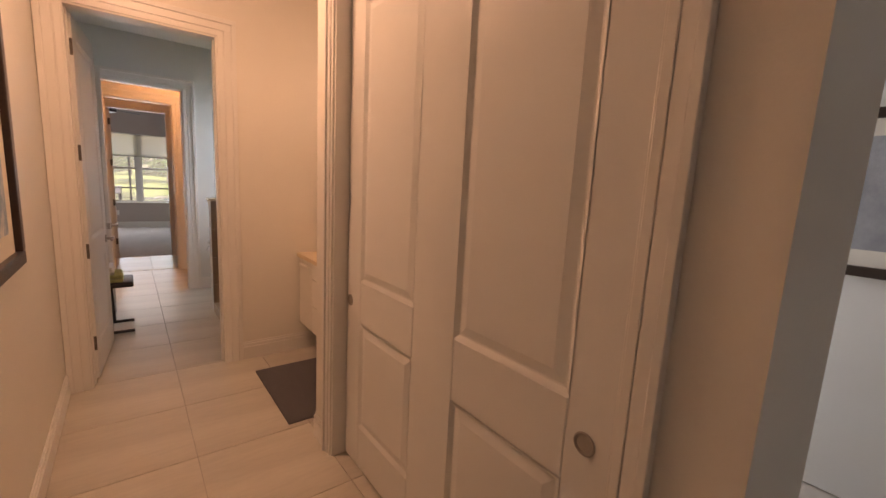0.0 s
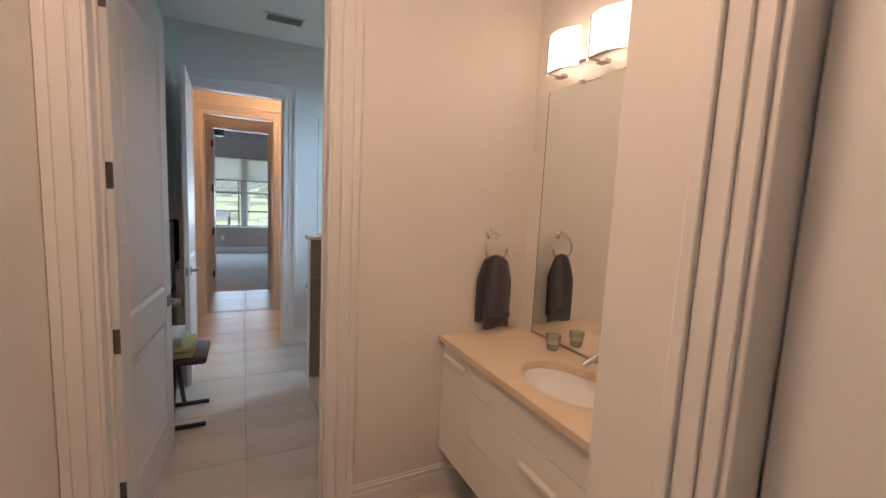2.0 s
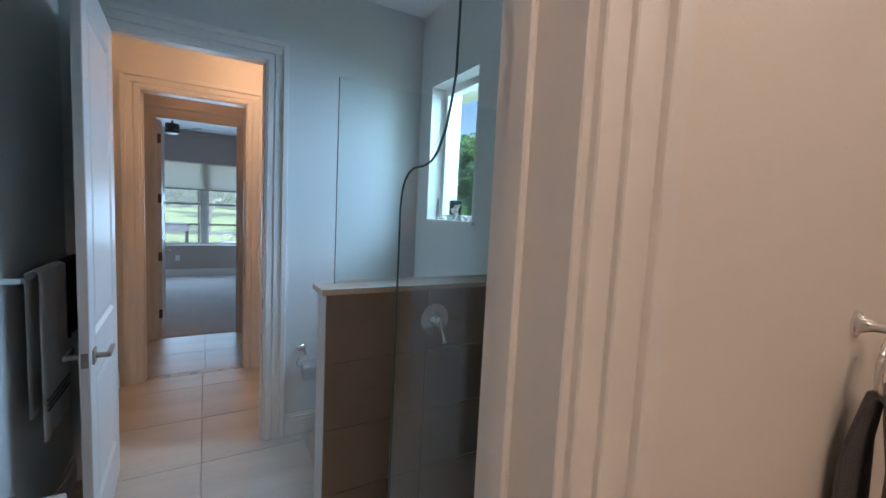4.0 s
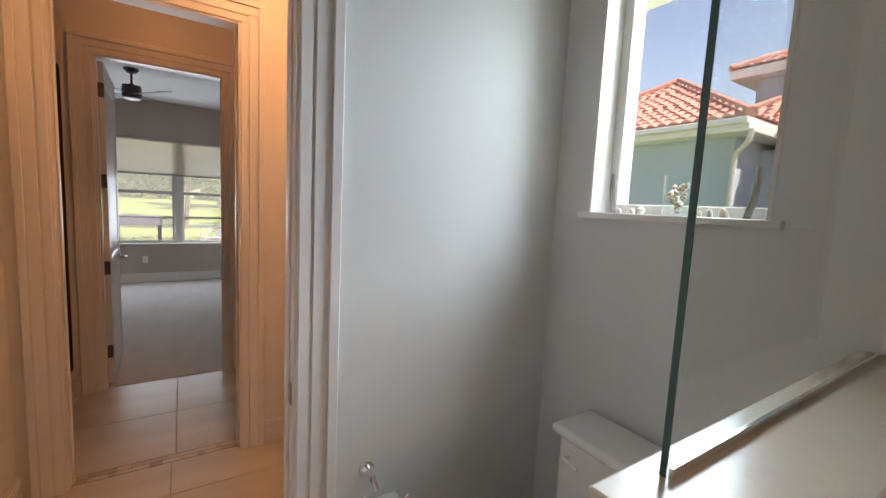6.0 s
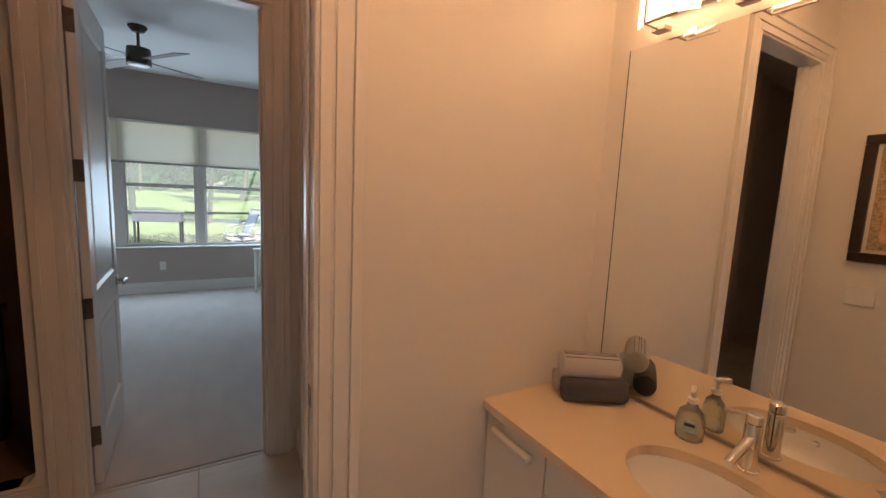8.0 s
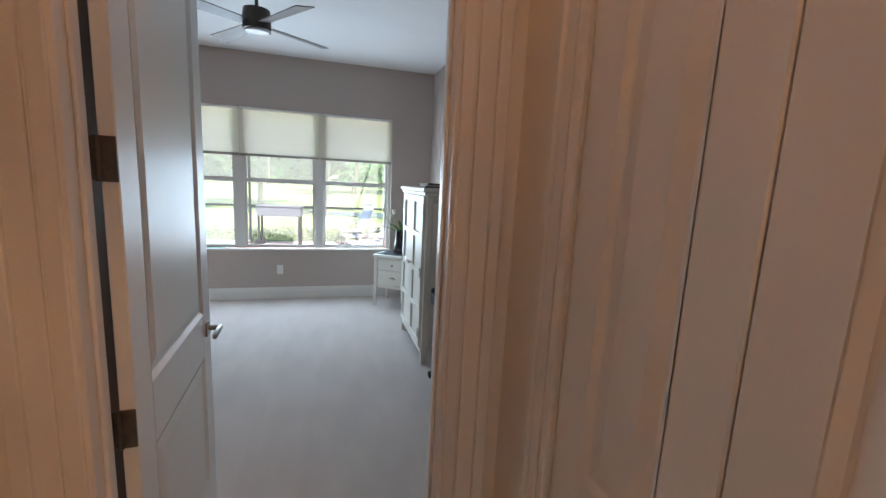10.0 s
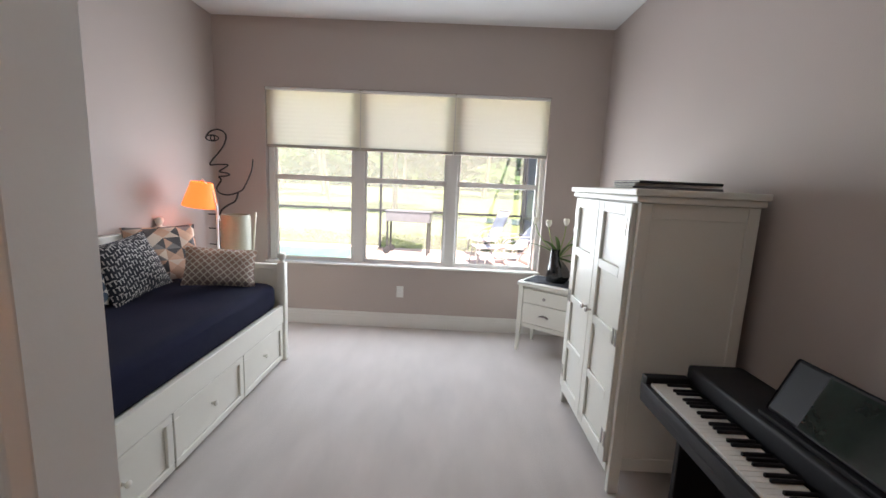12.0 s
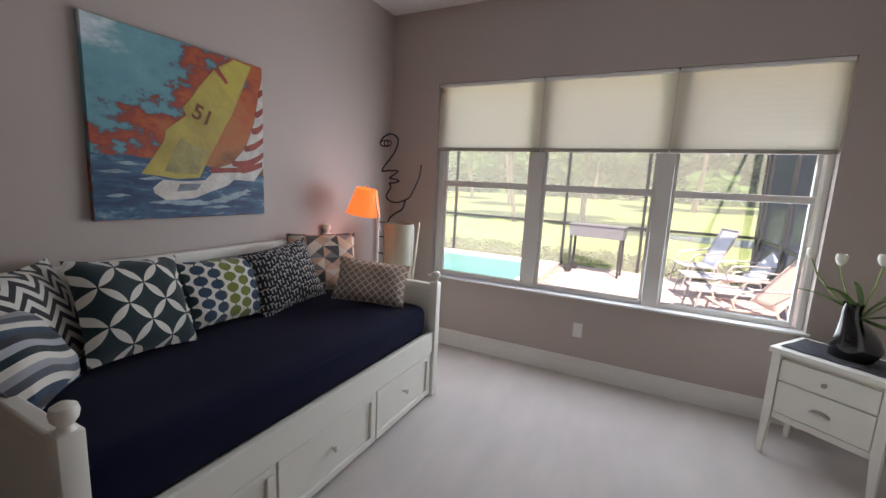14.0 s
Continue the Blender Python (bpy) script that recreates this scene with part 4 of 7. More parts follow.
# bathroom window
bw = thing("window_2", "white deep-set bathroom window with a projecting sill", "window", kind="structure")
WY, WZ = (4.71, 5.305), (1.51, 2.44)
for a, b in ((WY[0], WY[0] + 0.05), (WY[1] - 0.05, WY[1])):
    part("frame_stile", B((2.0, a, WZ[0]), (2.07, b, WZ[1]), 0.004), white_paint, bw)
for a, b in ((WZ[0], WZ[0] + 0.04), (WZ[1] - 0.05, WZ[1])):
    part("frame_rail", B((2.0, WY[0] + 0.05, a), (2.07, WY[1] - 0.05, b), 0.004), white_paint, bw)
for a, b in ((WY[0], WY[0] + 0.012), (WY[1] - 0.012, WY[1])):
    part("reveal", B((1.897, a, WZ[0]), (2.0, b, WZ[1])), white_paint, bw)
pn = part("pane", B((2.03, WY[0] + 0.05, WZ[0] + 0.04), (2.034, WY[1] - 0.05, WZ[1] - 0.05)), glass_mat, bw)
pn.visible_shadow = False
part("sill", B((1.872, WY[0] - 0.03, WZ[0] - 0.02), (2.0, WY[1] + 0.03, WZ[0] + 0.004), 0.004, 2), white_paint, bw, "white painted sill")
jar = thing("shell_jar", "clear glass jar filled with beige shells on the window sill", "jar", pose(1.95, 4.995, 1.5142))
bm = bmesh.new()
lathe(bm, [(0.042, 0), (0.044, 0.003), (0.044, 0.135), (0.041, 0.135), (0.041, 0.008)], 24)
part("glass", bm, glass_mat, jar, smooth=True).visible_shadow = False
shell_mat = mat("beige_shell", (0.62, 0.50, 0.38), 0.5, vary=0.25, scale=30, bump=0.3)
_r = random.Random(5)


def shell(bm, x, y, z, r):
    bmesh.ops.create_icosphere(bm, subdivisions=2, radius=r, matrix=pose(x, y, z, _r.uniform(0, 180), _r.uniform(0, 180), 0) @ Matrix.Diagonal((1.3, 0.8, 0.55, 1)))


bm = bmesh.new()
for k in range(26):
    a, rr = _r.uniform(0, 6.28), 0.026 * math.sqrt(_r.random())
    shell(bm, rr * math.cos(a), rr * math.sin(a), 0.018 + 0.085 * k / 26, _r.uniform(0.008, 0.013))
part("shells", bm, shell_mat, jar, smooth=True)
for k, yy in enumerate((5.19, 5.15, 5.11, 4.92, 4.88, 4.85)):
    bm = bmesh.new()
    r = 0.011 + 0.004 * (k % 3)
    shell(bm, 0, 0, r * 0.55, r)
    tagged(part("sea_shell", bm, shell_mat, smooth=True, at=pose(1.93 + 0.02 * (k % 2), yy, 1.5142)), "small beige sea shell lying on the window sill", "shell", "shells on the sill")
for yy, s in ((5.235, 1), (4.79, -1)):
    bm = bmesh.new()
    cloth(bm, lambda u, v: ((u - 0.5) * 0.035 * (1 - 0.85 * v), 0.018 * math.sin(2 * v) * s + 0.004 * math.sin(6 * u), 0.15 * v), 6, 12)
    ob = tagged(part("driftwood_spike", bm, mat("grey_driftwood", (0.30, 0.26, 0.23), 0.8, vary=0.3, scale=20, stretch=(1, 1, 0.2)), smooth=True, at=pose(1.96, yy, 1.514)), "slender grey driftwood spike leaning on the sill", "ornament")
    sol = ob.modifiers.new("thickness", "SOLIDIFY")
    sol.thickness = 0.006

# towel bar behind the doors
tb = thing("towel_bar", "chrome towel bar on the wall behind the open doors", "towel bar")
bm = bmesh.new()
tube(bm, [(-0.05, 4.62, 1.25), (-0.05, 5.40, 1.25)], 0.009, 10)
for yy in (4.62, 5.40):
    tube(bm, [(LX, yy, 1.25), (-0.05, yy, 1.25)], 0.012, 10)
part("bar", bm, chrome, tb, smooth=True)


def hung_towel(label, y0, y1, z0, material, off, bands=()):
    t = thing("bath_towel", label, "towel")
    bm = bmesh.new()
    cloth(bm, lambda u, v: (-0.05 + off + 0.006 * math.sin(14 * u), y0 + (y1 - y0) * u, 1.262 + (z0 - 1.262) * v), 18, 8)
    cloth(bm, lambda u, v: (-0.05 - off + 0.004 * math.sin(14 * u), y0 + (y1 - y0) * u, 1.262 + (z0 + 0.1 - 1.262) * v), 18, 8)
    cloth(bm, lambda u, v: (-0.05 + off - 2 * off * v + 0.006 * math.sin(14 * u) * (1 - v) + 0.004 * math.sin(14 * u) * v, y0 + (y1 - y0) * u, 1.262 + 0.01 * math.sin(math.pi * v)), 18, 4)
    bmesh.ops.remove_doubles(bm, verts=bm.verts[:], dist=0.002)
    ob = part("cloth", bm, material, t, smooth=True)
    sol = ob.modifiers.new("thickness", "SOLIDIFY")
    sol.thickness = 0.006
    for zz in bands:
        part("band", B((-0.05 + off + 0.006, y0 + 0.004, zz), (-0.05 + off + 0.011, y1 - 0.004, zz + 0.008)), grey_towel, t)


hung_towel("white bath towel with grey bands hanging on the bar", 4.72, 5.02, 0.60, white_towel, 0.022, (0.72, 0.74, 0.76))
hung_towel("dark navy towel folded over the towel bar", 5.03, 5.30, 0.92, navy_cloth, 0.024)

# folding stool with towels
st = thing("folding_stool", "black folding keyboard stool with a padded seat", "stool")
part("seat", B((-0.10, 4.015, 0.43), (0.262, 4.385, 0.475), 0.016, 3), mat("black_vinyl", (0.02, 0.02, 0.022), 0.45, vary=0.2, scale=40, bump=0.1), st, "black vinyl padded seat", True)
for yy in (4.05, 4.385):
    bm = bmesh.new()
    tube(bm, [(-0.10, yy, 0.016), (0.25, yy, 0.016)], 0.014, 10)
    part("foot_bar", bm, black_metal, st, smooth=True)
for xx in (0.06,):
    bm = bmesh.new()
    tube(bm, [(xx, 4.05, 0.02), (xx, 4.33, 0.43)], 0.017, 4)
    part("leg", bm, black_metal, st)
    bm = bmesh.new()
    tube(bm, [(xx + 0.035, 4.385, 0.02), (xx + 0.035, 4.08, 0.43)], 0.017, 4)
    part("leg", bm, black_metal, st)


def folded(label, lo, hi, material, layers):
    t = thing("folded_towel", label, "towel", group="towels on the stool")
    h = (hi[2] - lo[2]) / layers
    for k in range(layers):
        part("fold", B((lo[0] + 0.004 * (k % 2), lo[1], lo[2] + h * k), (hi[0] - 0.006 * (k % 2), hi[1], lo[2] + h * (k + 1) - 0.001), h * 0.42, 3), material, t, smooth=True)


folded("lime green folded towel on the stool", (-0.09, 4.03, 0.476), (0.19, 4.34, 0.545), lime_towel, 2)
folded("white folded towel with grey embroidery on the stool", (-0.09, 4.04, 0.546), (0.13, 4.32, 0.615), white_towel, 2)

vt = thing("ceiling_vent", "white ceiling vent with dark slots", "vent")
part("frame", B((0.64, 4.87, CEIL - 0.012), (0.96, 5.03, CEIL - 0.0005), 0.004), plastic_white, vt)
for k in range(6):
    part("slot", B((0.665, 4.888 + 0.022 * k, CEIL - 0.0135), (0.935, 4.900 + 0.022 * k, CEIL - 0.0121)), black_metal, vt)


def plate(name, label, lo, hi, axis, category):
    p = thing(name, label, category)
    part("cover", B(lo, hi, 0.002), plastic_white, p)
    c = [(a + b) / 2 for a, b in zip(lo, hi)]
    for dz in (-0.02, 0.02):
        l2, h2 = list(lo), list(hi)
        for q in range(3):
            if q == axis[0]:
                (l2 if axis[1] < 0 else h2)[q] += axis[1] * 0.002
                if axis[1] < 0:
                    h2[q] = lo[q] + 0.0005
                else:
                    l2[q] = hi[q] - 0.0005
            elif q == 2:
                l2[q], h2[q] = c[q] + dz - 0.014, c[q] + dz + 0.014
            else:
                l2[q], h2[q] = c[q] - 0.017, c[q] + 0.017
        part("socket", B(l2, h2, 0.0005), plastic_white, p)


plate("light_switch", "white light switch on the vanity room wall", (LX + 0.0005, 6.46, 0.98), (LX + 0.008, 6.60, 1.10), (0, 1), "switch")

# ---------------------------------------------------------------- bedroom window
ROOM = Matrix.Translation((-0.025, 0.105, 0))
plate("wall_outlet", "white double power outlet on the wall under the window", (0.018, 12.452, 0.325), (0.09, 12.4595, 0.442), (1, -1), "outlet")
w1 = thing("window_1", "wide white three-part window with single-hung sashes", "window", kind="structure")
WX, WB, WT, FY = (-1.308, 1.449), 0.655, 2.35, 12.545
sections = ((-1.308, -0.40), (-0.40, 0.535), (0.535, 1.449))
for a, b in ((WX[0], WX[0] + 0.055), (-0.455, -0.345), (0.48, 0.59), (WX[1] - 0.04, WX[1])):
    part("mullion", B((a, FY - 0.02, WB), (b, FY + 0.05, WT), 0.004), white_paint, w1)
for a, b in sections:
    x0, x1 = a + 0.055, b - 0.055
    part("bottom_rail", B((x0, FY - 0.005, WB), (x1, FY + 0.04, WB + 0.035), 0.003), white_paint, w1)
    part("meeting_rail", B((x0, FY - 0.012, 1.475), (x1, FY + 0.03, 1.525), 0.004), white_paint, w1)
    for xa, xb in ((x0, x0 + 0.022), (x1 - 0.022, x1)):
        part("sash_stile", B((xa, FY - 0.004, WB + 0.035), (xb, FY + 0.03, WT), 0.003), white_paint, w1)
    for za, zb, yy in ((WB + 0.035, 1.475, FY + 0.006), (1.525, WT, FY + 0.02)):
        p = part("pane", B((x0 + 0.022, yy, za), (x1 - 0.022, yy + 0.004, zb)), glass_mat, w1)
        p.visible_shadow = False
part("sill", B((WX[0] - 0.02, 12.438, WB - 0.020), (WX[1] + 0.02, FY - 0.02, WB - 0.002), 0.005, 2), white_paint, w1, "white painted window stool")

shade_mat = mat("pleated_shade_fabric", (0.82, 0.79, 0.68), 0.9, vary=0.03, scale=60, bump=0.05)
_nt = shade_mat.node_tree
_tr = _nt.nodes.new("ShaderNodeBsdfTranslucent")
_tr.inputs["Color"].default_value = (0.97, 0.94, 0.82, 1)
_mx = _nt.nodes.new("ShaderNodeMixShader")
_mx.inputs[0].default_value = 0.9
_out = _nt.nodes["Material Output"]
_nt.links.new(_nt.nodes["Principled BSDF"].outputs[0], _mx.inputs[1]), _nt.links.new(_tr.outputs[0], _mx.inputs[2]), _nt.links.new(_mx.outputs[0], _out.inputs["Surface"])
for a, b in ((-1.303, -0.388), (-0.378, 0.532), (0.542, 1.444)):
    s = thing("cellular_shade", "off-white pleated cellular shade, half lowered", "window shade", group="window shades")
    bm = bmesh.new()
    n = 27
    ys = [12.492 + (0.0004 if k % 2 else -0.0004) for k in range(n + 1)]
    zs = [2.325 - (2.325 - 1.81) * k / n for k in range(n + 1)]
    cols = [[bm.verts.new((x, y, z)) for y, z in zip(ys, zs)] for x in (a, b)]
    for k in range(n):
        bm.faces.new((cols[0][k], cols[1][k], cols[1][k + 1], cols[0][k + 1]))
    part("fabric", bm, shade_mat, s)
    part("headrail", B((a, 12.466, 2.322), (b, 12.516, 2.349), 0.004), plastic_white, s)
    part("bottom_rail", B((a, 12.474, 1.783), (b, 12.510, 1.812), 0.006, 2), mat("taupe_shade_rail", (0.45, 0.41, 0.35), 0.5), s, "taupe bottom rail")

ROOM = Matrix.Translation((-0.025, 0.068, 0))

# ---------------------------------------------------------------- patterned cushions


def fabric(name, build, rough=0.9):
    """Cloth whose printed pattern comes from local x and z."""
    m = bpy.data.materials.new(name)
    m.use_nodes = True
    n, l = m.node_tree.nodes, m.node_tree.links
    tc, sp = n.new("ShaderNodeTexCoord"), n.new("ShaderNodeSeparateXYZ")
    l.new(tc.outputs["Object"], sp.inputs[0])

    def M(op, *args):
        q = n.new("ShaderNodeMath")
        q.operation = op
        for i, v in enumerate(args):
            if isinstance(v, (int, float)):
                q.inputs[i].default_value = v
            else:
                l.new(v, q.inputs[i])
        return q.outputs[0]

    def mixc(f, a, b):
        q = n.new("ShaderNodeMix")
        q.data_type = "RGBA"
        l.new(f, q.inputs["Factor"])
        for k, v in (("A", a), ("B", b)):
            if isinstance(v, tuple):
                q.inputs[k].default_value = (*v, 1)
            else:
                l.new(v, q.inputs[k])
        return q.outputs["Result"]

    def steps(f, cols):
        q = n.new("ShaderNodeValToRGB")
        q.color_ramp.interpolation = "CONSTANT"
        els = q.color_ramp.elements
        while len(els) < len(cols):
            els.new(0.5)
        for i, c in enumerate(cols):
            els[i].position, els[i].color = i / len(cols), (*c, 1)
        l.new(f, q.inputs[0])
        return q.outputs["Color"]

    def rand(a, b, c=0.0):
        cb, wn = n.new("ShaderNodeCombineXYZ"), n.new("ShaderNodeTexWhiteNoise")
        for i, v in enumerate((a, b, c)):
            if isinstance(v, (int, float)):
                cb.inputs[i].default_value = v
            else:
                l.new(v, cb.inputs[i])
        l.new(cb.outputs[0], wn.inputs["Vector"])
        return wn.outputs["Value"]
    col = build(M, mixc, steps, rand, sp.outputs["X"], sp.outputs["Z"])
    nz, bp = n.new("ShaderNodeTexNoise"), n.new("ShaderNodeBump")
    nz.inputs["Scale"].default_value = 350
    bp.inputs["Strength"].default_value, bp.inputs["Distance"].default_value = 0.35, 0.01
    l.new(tc.outputs["Object"], nz.inputs["Vector"]), l.new(nz.outputs["Fac"], bp.inputs["Height"])
    b = n["Principled BSDF"]
    l.new(bp.outputs["Normal"], b.inputs["Normal"]), l.new(col, b.inputs["Base Color"])
    b.inputs["Roughness"].default_value, b.inputs["Sheen Weight"].default_value = rough, 0.2
    return m


CREAM, TEAL, BLUE, OLIVE, CHAR = (0.72, 0.69, 0.62), (0.008, 0.028, 0.032), (0.02, 0.055, 0.095), (0.17, 0.20, 0.03), (0.03, 0.03, 0.035)


def petals(M, mixc, steps, rand, x, z):
    s, c = 0.120, 0.7071
    u0, v0 = M("MULTIPLY", M("ADD", x, z), c / s), M("MULTIPLY", M("SUBTRACT", x, z), c / s)
    u, v = M("FRACT", u0), M("FRACT", v0)
    uu, vv = M("ABSOLUTE", M("SUBTRACT", u, 0.5)), M("ABSOLUTE", M("SUBTRACT", v, 0.5))
    lens = None
    for p, q in ((uu, v0), (vv, u0)):
        w = M("SUBTRACT", q, M("ROUND", q))
        d = M("SQRT", M("ADD", M("POWER", M("ADD", p, 0.80), 2), M("POWER", w, 2)))
        inside = M("LESS_THAN", d, 0.93)
        lens = inside if lens is None else M("MAXIMUM", lens, inside)
    return mixc(lens, TEAL, CREAM)


def leaf_columns(M, mixc, steps, rand, x, z):
    sx, sz = 0.075, 0.062
    cx, cz = M("DIVIDE", M("ADD", x, 1.0), sx), M("DIVIDE", M("ADD", z, 1.0), sz)
    cz = M("ADD", cz, M("MULTIPLY", M("FLOOR", cx), 0.5))
    u, v = M("SUBTRACT", M("FRACT", cx), 0.5), M("SUBTRACT", M("FRACT", cz), 0.5)
    e = M("LESS_THAN", M("ADD", M("POWER", M("DIVIDE", u, 0.46), 2), M("POWER", M("DIVIDE", v, 0.42), 2)), 1.0)
    stem = M("LESS_THAN", M("ABSOLUTE", u), 0.05)
    ink = steps(M("MULTIPLY_ADD", x, 1.9, 0.5), (TEAL, BLUE, BLUE, OLIVE, OLIVE, BLUE, TEAL))
    return mixc(M("MAXIMUM", e, stem), CREAM, ink)


def dashes(M, mixc, steps, rand, x, z):
    cx, cz = M("DIVIDE", M("ADD", x, 1.0), 0.022), M("DIVIDE", M("ADD", z, 1.0), 0.045)
    u = M("FRACT", cx)
    v = M("FRACT", M("ADD", cz, M("MULTIPLY", rand(M("FLOOR", cx), 1.0), 1.0)))
    d = M("MULTIPLY", M("LESS_THAN", M("ABSOLUTE", M("SUBTRACT", u, 0.5)), 0.14), M("LESS_THAN", v, 0.6))
    h = M("MULTIPLY", M("LESS_THAN", M("ABSOLUTE", M("SUBTRACT", v, 0.6)), 0.07), M("GREATER_THAN", rand(M("FLOOR", cx), M("FLOOR", cz)), 0.45))
    return mixc(M("MAXIMUM", d, h), (0.018, 0.018, 0.024), (0.55, 0.53, 0.50))


def triangles(M, mixc, steps, rand, x, z):
    cx, cz = M("DIVIDE", M("ADD", x, 1.0), 0.11), M("DIVIDE", M("ADD", z, 1.0), 0.085)
    u, v = M("FRACT", cx), M("FRACT", cz)
    tri = M("ADD", M("GREATER_THAN", M("ADD", u, v), 1.0), M("MULTIPLY", M("GREATER_THAN", u, v), 2.0))
    return steps(rand(M("FLOOR", cx), M("FLOOR", cz), tri), ((0.10, 0.09, 0.09), (0.24, 0.22, 0.21), (0.75, 0.46, 0.32), (0.80, 0.64, 0.52), (0.62, 0.36, 0.25)))


def lattice(M, mixc, steps, rand, x, z):
    s = 0.05
    a, b = M("FRACT", M("DIVIDE", M("ADD", M("ADD", x, z), 2.0), s)), M("FRACT", M("DIVIDE", M("ADD", M("SUBTRACT", x, z), 2.0), s))
    line = M("MAXIMUM", M("LESS_THAN", M("ABSOLUTE", M("SUBTRACT", a, 0.5)), 0.10), M("LESS_THAN", M("ABSOLUTE", M("SUBTRACT", b, 0.5)), 0.10))
    base = mixc(M("MULTIPLY", M("ADD", z, 0.25), 2.0), (0.22, 0.20, 0.21), (0.52, 0.27, 0.17))
    return mixc(line, base, (0.72, 0.66, 0.56))


def zigzag(M, mixc, steps, rand, x, z):
    t = M("ABSOLUTE", M("SUBTRACT", M("FRACT", M("DIVIDE", M("ADD", x, 1.0), 0.11)), 0.5))
    return mixc(M("GREATER_THAN", M("FRACT", M("ADD", M("DIVIDE", M("ADD", z, 1.0), 0.055), M("MULTIPLY", t, 2.0))), 0.5), (0.03, 0.03, 0.035), CREAM)


def waves(M, mixc, steps, rand, x, z):
    f = M("FRACT", M("DIVIDE", M("ADD", M("ADD", z, 1.0), M("MULTIPLY", M("SINE", M("MULTIPLY", x, 9.0)), 0.03)), 0.21))
    return steps(f, (BLUE, CREAM, (0.10, 0.11, 0.13), (0.35, 0.36, 0.38), CREAM, TEAL, (0.40, 0.42, 0.45), CHAR))


def cushion(label, build, x, y, z, w, h, d, lean, turn, roll=0):
    c = thing("throw_pillow", label, "cushion", pose(x, y, z, 0, 0, 90 + turn) @ pose(0, 0, 0, -lean, 0, 0) @ pose(0, 0, 0, 0, roll, 0), group="cushions on the daybed")
    bm = bmesh.new()
    n = 16
    rr = random.Random(label)
    ph = [rr.uniform(0, 6) for _ in range(4)]
    for s in (-1, 1):
        def f(u, v):
            a, b = 2 * u - 1, 2 * v - 1
            k = max(0.0, (1 - abs(a) ** 2.6)) ** 0.55 * max(0.0, (1 - abs(b) ** 2.6)) ** 0.55
            pull = 1 - 0.07 * (1 - b * b) * abs(a) ** 3
            pull2 = 1 - 0.07 * (1 - a * a) * abs(b) ** 3
            wob = 0.012 * math.sin(3 * a + ph[0]) * math.cos(2.5 * b + ph[1]) * k
            crease = 0.006 * math.sin(7 * a + 3 * b + ph[2]) * (1 - k) * k * 4 + 0.008 * math.sin(11 * b - 4 * a + ph[3]) * abs(a) ** 2 * k
            return (a * w / 2 * pull, s * (d / 2 * k + crease) + wob, b * h / 2 * pull2)
        cloth(bm, f, n, n)
    bmesh.ops.remove_doubles(bm, verts=bm.verts[:], dist=0.0015)
    m_ = fabric("cushion_" + label.split(" cushion")[0].replace(" ", "_"), build)
    part("cover", bm, m_, c, smooth=True)
    bm = bmesh.new()
    pts = []
    for (a0, b0), (a1, b1) in (((-1, -1), (1, -1)), ((1, -1), (1, 1)), ((1, 1), (-1, 1)), ((-1, 1), (-1, -1))):
        for k in range(10):
            a, b = a0 + (a1 - a0) * k / 10, b0 + (b1 - b0) * k / 10
            pts.append((a * w / 2 * (1 - 0.07 * (1 - b * b) * abs(a) ** 3), 0, b * h / 2 * (1 - 0.07 * (1 - a * a) * abs(b) ** 3)))
    tube(bm, pts, 0.0028, 6, True)
    part("seam", bm, m_, c, smooth=True)


# ---------------------------------------------------------------- daybed
bed = thing("daybed", "white wooden daybed with drawers and turned post finials", "daybed")
BX0, BX1, BY0, BY1 = -1.765, -0.79, 9.60, 11.60


def post(x, y, h, name="post"):
    bm = bmesh.new()
    box(bm, (x - 0.03, y - 0.03, 0.0), (x + 0.03, y + 0.03, h - 0.075), 0.005, 2)
    lathe(bm, [(0.028, h - 0.078), (0.018, h - 0.068), (0.017, h - 0.06), (0.028, h - 0.045), (0.032, h - 0.026), (0.028, h - 0.010), (0.014, h - 0.001), (0.002, h)], 18, (x, y, 0))
    part(name, bm, furn_white, bed, smooth=True)


post(BX1, BY1, 0.90), post(BX1, BY0, 0.90), post(BX0, BY1, 1.14), post(BX0, BY0, 1.14)
part("back_panel", B((BX0 - 0.012, BY0 + 0.03, 0.10), (BX0 + 0.012, BY1 - 0.03, 0.99), 0.003), furn_white, bed)
part("back_rail", B((BX0 - 0.025, BY0 + 0.031, 0.992), (BX0 + 0.025, BY1 - 0.031, 1.055), 0.008, 2), furn_white, bed)
for y in (BY0, BY1):
    part("end_panel", B((BX0 + 0.03, y - 0.012, 0.10), (BX1 - 0.03, y + 0.012, 0.765), 0.003), furn_white, bed)
    part("end_rail", B((BX0 + 0.031, y - 0.024, 0.767), (BX1 - 0.031, y + 0.024, 0.81), 0.008, 2), furn_white, bed)
part("front_rail", B((BX1 - 0.022, BY0 + 0.031, 0.332), (BX1 + 0.016, BY1 - 0.031, 0.478), 0.005, 2), furn_white, bed)
part("base", B((BX0 + 0.04, BY0 + 0.05, 0.06), (BX1 - 0.05, BY1 - 0.05, 0.44)), furn_white, bed)
